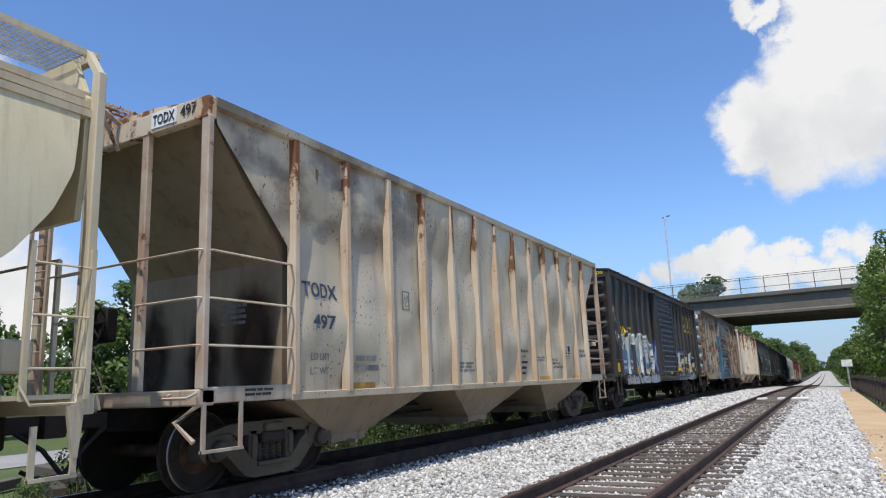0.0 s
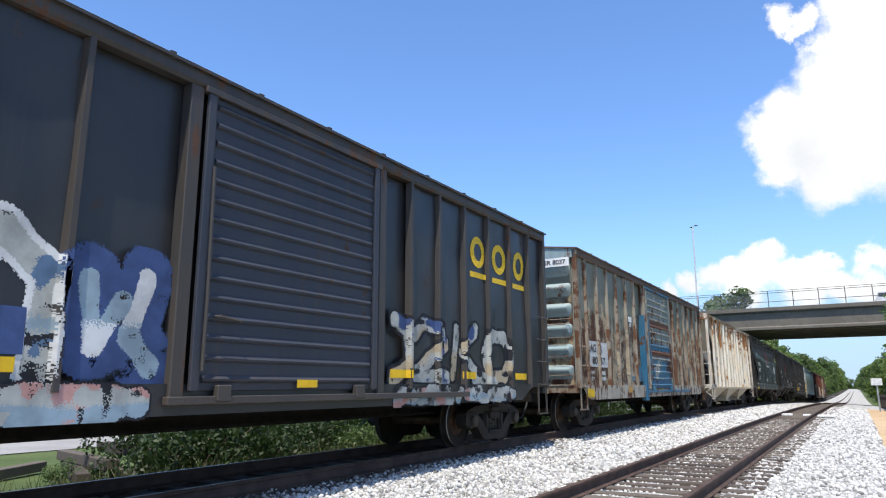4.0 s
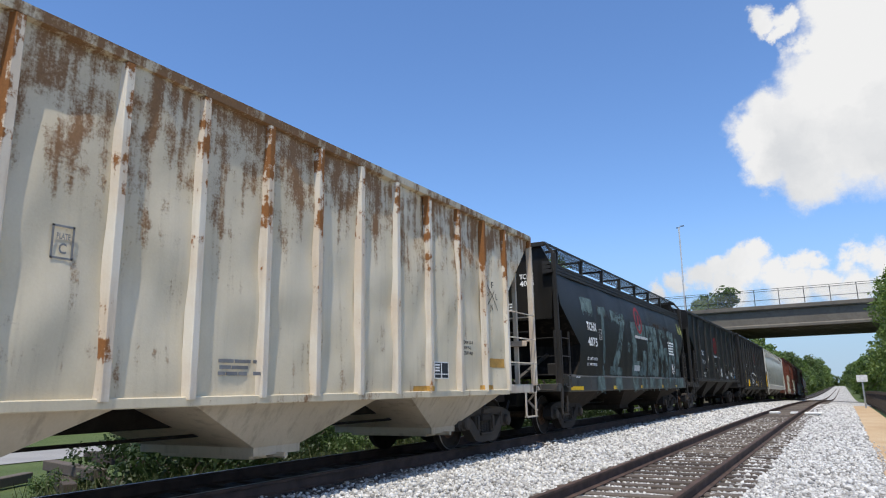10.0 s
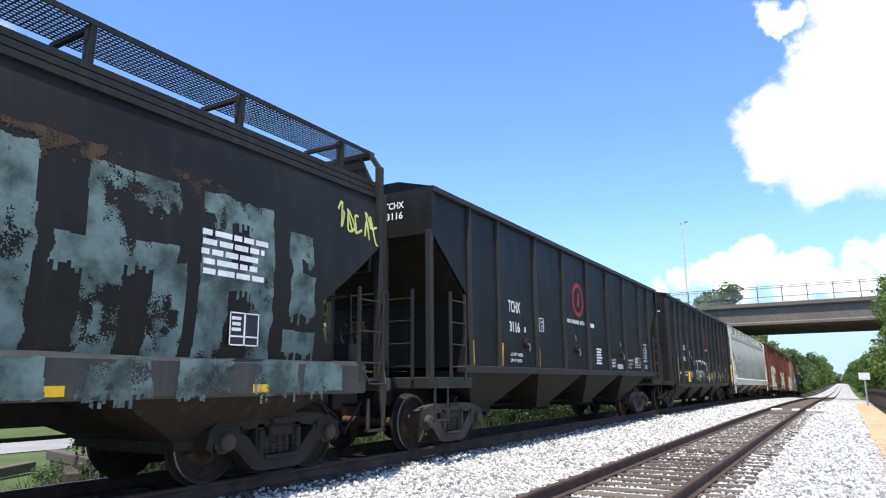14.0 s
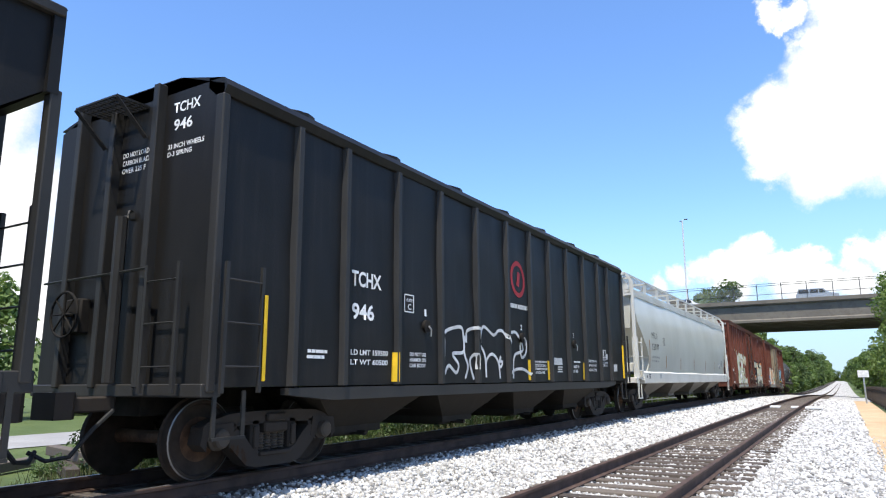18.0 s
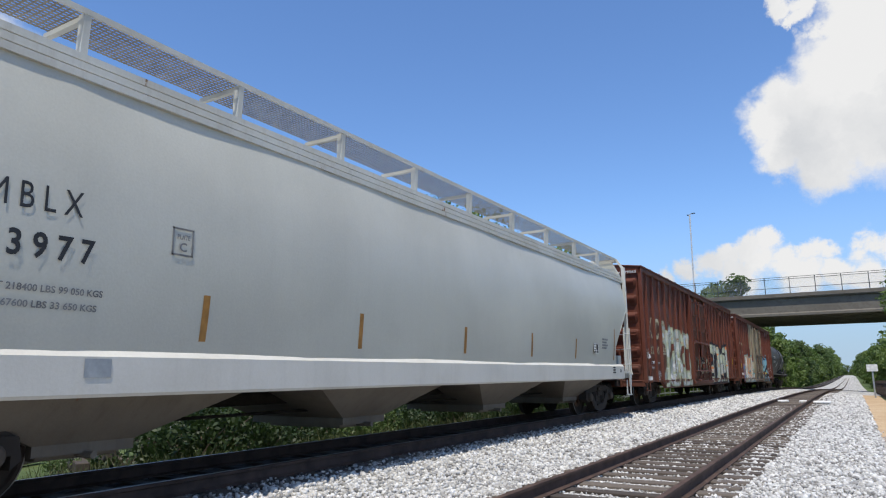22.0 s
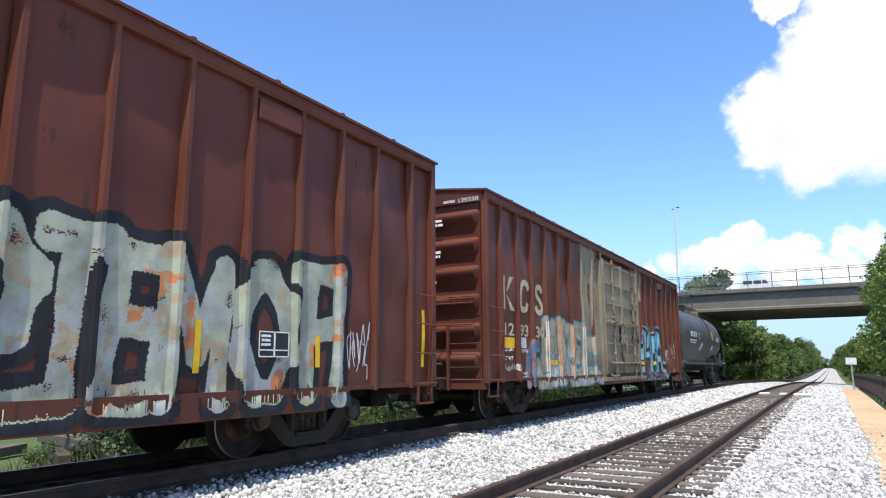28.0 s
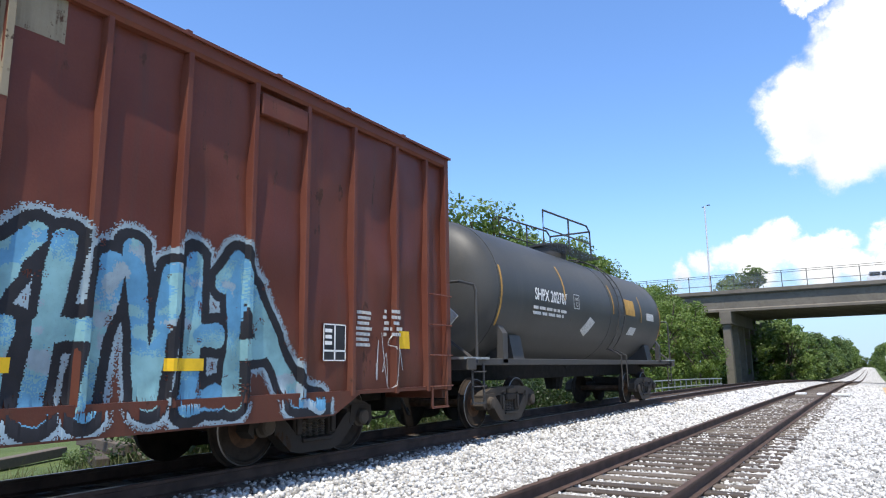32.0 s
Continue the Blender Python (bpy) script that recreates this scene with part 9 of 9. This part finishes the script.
# ---- tank car ----
def tank_car():
    shell = paint("dark_grey_tank_paint", (0.048, 0.0495, 0.049), (0.060, 0.061, 0.060), 0.0, 0, 0.3, 0.25, 0.5, (0.1, 0.08, 0.06), (0.09, 0.085, 0.075), seed=101, scale=0.7)
    trim = paint("dark_tank_trim_paint", (0.045, 0.046, 0.047), (0.06, 0.058, 0.055), 0.06, 0, 0.3, 0.3, 0.55, seed=102)
    c = car_base("tank_car", "dark grey tank car, last of the train", 184.5)
    R_, zc, y0, y1 = 1.43, 2.62, 0.85, 13.55
    head = [(math.sin(t) * 0.62, R_ * math.cos(t) ** 0.75) for t in np.linspace(0, 1.45, 9)]
    prof = [(y0 + 0.62 - a, max(r, 0.02)) for a, r in head[::-1]] + [(y0 + 0.62 + k * (y1 - y0 - 1.24) / 12, R_) for k in range(1, 12)] + [(y1 - 0.62 + a, max(r, 0.02)) for a, r in head]
    part("tank", Mesh().spin([(a, r) for a, r in prof], (0, 0, zc), "y", 64), shell, c, "long welded tank shell", True)

    def skin(y, z):
        return math.sqrt(max(0.01, R_ * R_ - (z - zc) ** 2))
    for y in (y0 + 0.62, 7.95, y1 - 0.62):
        m = Mesh().spin([(-0.02, R_ - 0.02), (-0.015, R_ + 0.008), (0.015, R_ + 0.008), (0.02, R_ - 0.02)], (0, y, zc), "y", 64)
        part("weld_band", m, shell, c, "", True)
    part("side_sill", Mesh().box(-1.42, -1.30, 0.2, 14.0, 1.16, 1.28, 0.01), trim, c)
    part("side_sill", Mesh().box(1.30, 1.42, 0.2, 14.0, 1.16, 1.28, 0.01), trim, c)
    part("centre_sill", Mesh().box(-0.35, 0.35, 0.1, 14.2, 0.85, 1.2, 0.015), UNDER, c)
    part("bottom_outlet", Mesh().spin([(0, 0.2), (0.3, 0.26), (0.62, 0.4)], (0, 7.2, 0.55), "z", 14), UNDER, c)
    for y in (2.5, 11.9):
        m = Mesh().prism([(-1.3, 1.2), (1.3, 1.2), (1.2, 1.75), (0.6, 1.3), (-0.6, 1.3), (-1.2, 1.75)], "y", y - 0.25, y + 0.25)
        part("saddle", m, trim, c)
    for s, y in ((1, 0.0), (-1, 14.3)):
        f = lambda q: y + s * q
        o = lambda a, b: (min(f(a), f(b)), max(f(a), f(b)))
        part("end_sill", Mesh().box(-1.5, 1.5, *o(0.1, 0.4), 1.08, 1.28, 0.015), trim, c)
        part("end_platform", Mesh().box(-1.48, 1.48, *o(0.0, 0.9), 1.26, 1.30), GALV, c)
        part("safety_rail", Mesh().tube([(1.45, f(0.5), 1.2), (1.45, f(0.5), 2.45), (1.42, f(0.48), 2.56), (1.3, f(0.2), 2.6), (-1.3, f(0.2), 2.6), (-1.45, f(0.5), 2.45), (-1.45, f(0.5), 1.2)], 0.025, 6), trim, c, "", True)
        part("rail_brace", Mesh().tube([(1.45, f(0.4), 1.25), (0.2, f(0.25), 2.2)], 0.03, 5), trim, c)
        m = Mesh().prism([(1.42, 1.2), (1.42, 1.75), (1.32, 1.9), (1.28, 1.2)], "y", *o(1.55, 1.75))
        part("stub_bracket", m, trim, c)
        step(c, 1.42, *o(0.35, 0.8), 1.2, 0.5, trim)
        grabs(c, 1.46, *o(0.35, 0.8), [0.8, 1.05], trim)
        bogie(c, f(2.45), True)
        coupler(c, y, -s)
    # platform, dome and railing on top
    part("manway", Mesh().spin([(0, 0.48), (0.32, 0.48), (0.36, 0.54), (0.42, 0.54), (0.47, 0.2), (0.47, 0.02)], (0, 7.2, zc + R_ - 0.08), "z", 20), trim, c, "bolted manway dome", True)
    for x in (-0.7, 0.7):
        grating(c, x - 0.24, x + 0.24, 5.6, 8.8, zc + R_ + 0.10, trim, 0.12, "top_platform")
    m = Mesh()
    for x in (-0.62, 0.62):
        m.tube([(x, 5.5, zc + R_ + 0.05), (x, 5.5, zc + R_ + 0.95), (x, 8.6, zc + R_ + 1.08), (x, 8.85, zc + R_ + 0.95), (x, 8.9, zc + R_ + 0.1)], 0.026, 6)
        m.tube([(x, 5.5, zc + R_ + 0.5), (x, 8.85, zc + R_ + 0.58)], 0.02, 6)
        m.tube([(x, 7.2, zc + R_ + 0.1), (x, 7.2, zc + R_ + 1.02)], 0.024, 6)
    m.tube([(-0.62, 8.85, zc + R_ + 0.95), (0.62, 8.85, zc + R_ + 0.95)], 0.026, 6)
    part("top_railing", m, trim, c, "dark pipe railing round the manway", True)
    m = Mesh()
    for k in range(14):
        a = 1.45 - k * 0.17
        q = [(math.cos(a) * (R_ + 0.10), math.sin(a) * (R_ + 0.10) + zc)]
        m.tube([(q[0][0], 8.35, q[0][1]), (q[0][0], 8.80, q[0][1])], 0.013, 5)
    for y in (8.35, 8.80):
        m.tube([(math.cos(1.5 - k * 0.16) * (R_ + 0.10), y, math.sin(1.5 - k * 0.16) * (R_ + 0.10) + zc) for k in range(15)] + [(1.50, y, 1.4), (1.50, y, 0.55)], 0.018, 5)
    part("side_ladder", m, trim, c, "curved ladder up the tank side")
    for a, z1, z0 in ((1.50, 3.05, 1.9), (4.65, 3.4, 2.6), (8.1, 3.3, 2.5), (10.7, 3.2, 2.4), (12.85, 3.0, 1.9)):
        sheet(c, a, a + 0.07, z0, z1, OCHRE, skin, lift=0.012)
    letters(c, "SHPX 202707", 3.05, 2.50, 1.75, 0.26, WHITE, skin=skin)
    bars(c, 2.95, 2.18, 2.0, 0.22, 2, DIMWHITE, skin=skin, seed=3, words=6)
    plate_box(c, 5.25, 2.46, 0.34, 0.34, DIMWHITE, skin)
    sheet(c, 9.2, 10.1, 2.55, 3.0, OCHRE, skin, "panel", 0.012, "dull yellow panel")
    sheet(c, 11.3, 12.1, 2.5, 2.72, DIMWHITE, skin, "panel", 0.012)
    m = Mesh()
    fill(m, [(5.9, 1.98), (6.3, 1.85), (6.75, 2.22), (6.35, 2.32)], skin, 0.012)
    fill(m, [(9.5, 2.0), (10.2, 2.0), (10.3, 2.22), (9.7, 2.22)], skin, 0.012)
    part("placard", m, DIMWHITE, c, "faded placard holders")
    m = Mesh().prism([(1.0, 1.75), (1.28, 2.0), (1.0, 2.25), (0.72, 2.0)], "y", 0.16, 0.19)
    part("hazard_placard", m, DIMWHITE, c, "diamond placard holder")


hopper_lead()
hopper_first()
boxcar_blue()
boxcar_rusty()
hopper_second()
hopper_dark()
carbon_hopper_sloped()
carbon_hopper_straight()
hopper_grey()
boxcar_red_first()
boxcar_red_second()
tank_car()


# ---- cars on the overpass ----
AUTO_WHITE = plain("white_car_enamel", (0.75, 0.75, 0.75), 0.25, 0.0, 0.05)
AUTO_GREY = plain("silver_car_enamel", (0.40, 0.42, 0.44), 0.3, 0.4, 0.05)
AUTO_GLASS = plain("dark_car_glass", (0.02, 0.022, 0.025), 0.1, 0.0, 0.05)
TYRE = plain("black_tyre_rubber", (0.02, 0.02, 0.02), 0.8)
DRIVERS = []


def automobile(paint_mat, label, t_seen, x_seen, speed, lane):
    e = thing("automobile", label, "car", "cars on the overpass")
    part("body", Mesh().prism([(-2.5, 0.35), (2.5, 0.35), (2.55, 0.85), (1.6, 1.05), (-2.45, 1.08), (-2.55, 0.8)], "y", -0.92, 0.92), paint_mat, e)
    part("cabin", Mesh().prism([(-2.4, 1.06), (1.5, 1.04), (0.75, 1.68), (-2.2, 1.72)], "y", -0.82, 0.82), paint_mat, e)
    for a, b in ((-2.2, -1.0), (-0.85, 0.15), (0.25, 1.0)):
        part("window", Mesh().prism([(a, 1.10), (b, 1.10), (min(b, 0.72), 1.58), (a + 0.05, 1.60)], "y", -0.84, 0.84), AUTO_GLASS, e)
    for x in (-1.6, 1.55):
        for y in (-0.85, 0.65):
            part("wheel", Mesh().spin([(0, 0.1), (0, 0.36), (0.2, 0.36), (0.2, 0.1)], (x, y, 0.36), "y", 16), TYRE, e)
    DRIVERS.append((e, t_seen, x_seen, speed, lane))


for mat, lab, t_, x_, v_, ln_ in ((AUTO_WHITE, "white car driving over the overpass", 3.0, -11.2, 17.0, 103.0), (AUTO_WHITE, "white saloon crossing the overpass", 11.2, -3.6, 17.0, 103.0),
                                  (AUTO_GREY, "silver car crossing the overpass", 18.0, -1.9, 19.0, 103.0), (AUTO_WHITE, "white car following over the overpass", 19.0, -2.5, 17.0, 106.5),
                                  (AUTO_WHITE, "white car on the overpass behind the railing", 25.5, -0.9, 18.5, 103.0), (AUTO_WHITE, "white van crossing the overpass", 28.0, -7.6, 7.0, 103.0),
                                  (AUTO_WHITE, "white estate car on the overpass", 31.0, -10.8, 14.0, 103.0)):
    automobile(mat, lab, t_, x_, v_, ln_)


# ---- the train rolls, cars cross ----
def run_at(t):
    k = min(int(t), 31)
    p = [RUN[max(0, min(32, k + j))] for j in (-1, 0, 1, 2)]
    if k == 0:
        p[0] = 2 * p[1] - p[2]
    if k == 31:
        p[3] = 2 * p[2] - p[1]
    u = t - k
    return 0.5 * (2 * p[1] + (p[2] - p[0]) * u + (2 * p[0] - 5 * p[1] + 4 * p[2] - p[3]) * u * u + (3 * p[1] - p[0] - 3 * p[2] + p[3]) * u ** 3)


def motions():
    """The train rolls past, its wheels turn, and the cars cross the overpass."""
    for car, front in TRAIN:
        rows = []
        for k in range(65):
            t = k / 2
            y = front - run_at(t)
            za, zb = grade(y + 1.6), grade(y + 14.0)
            rows.append((t, pose(MAIN_X, y, za + (za - zb) / 12.4 * 1.6, math.degrees(math.atan2(zb - za, 12.4)), 0, 0)))
        walk(car, rows)
    for w, y in WHEELS:
        walk(w, [(k / 10, pose(0, y, 0.457, math.degrees(run_at(k / 10) / 0.457), 0, 0)) for k in range(321)])
    for e, t0, x0, v, lane in DRIVERS:
        walk(e, [(t, pose(x0 + v * (t - t0), lane, 11.05)) for t in range(33)])


motions()
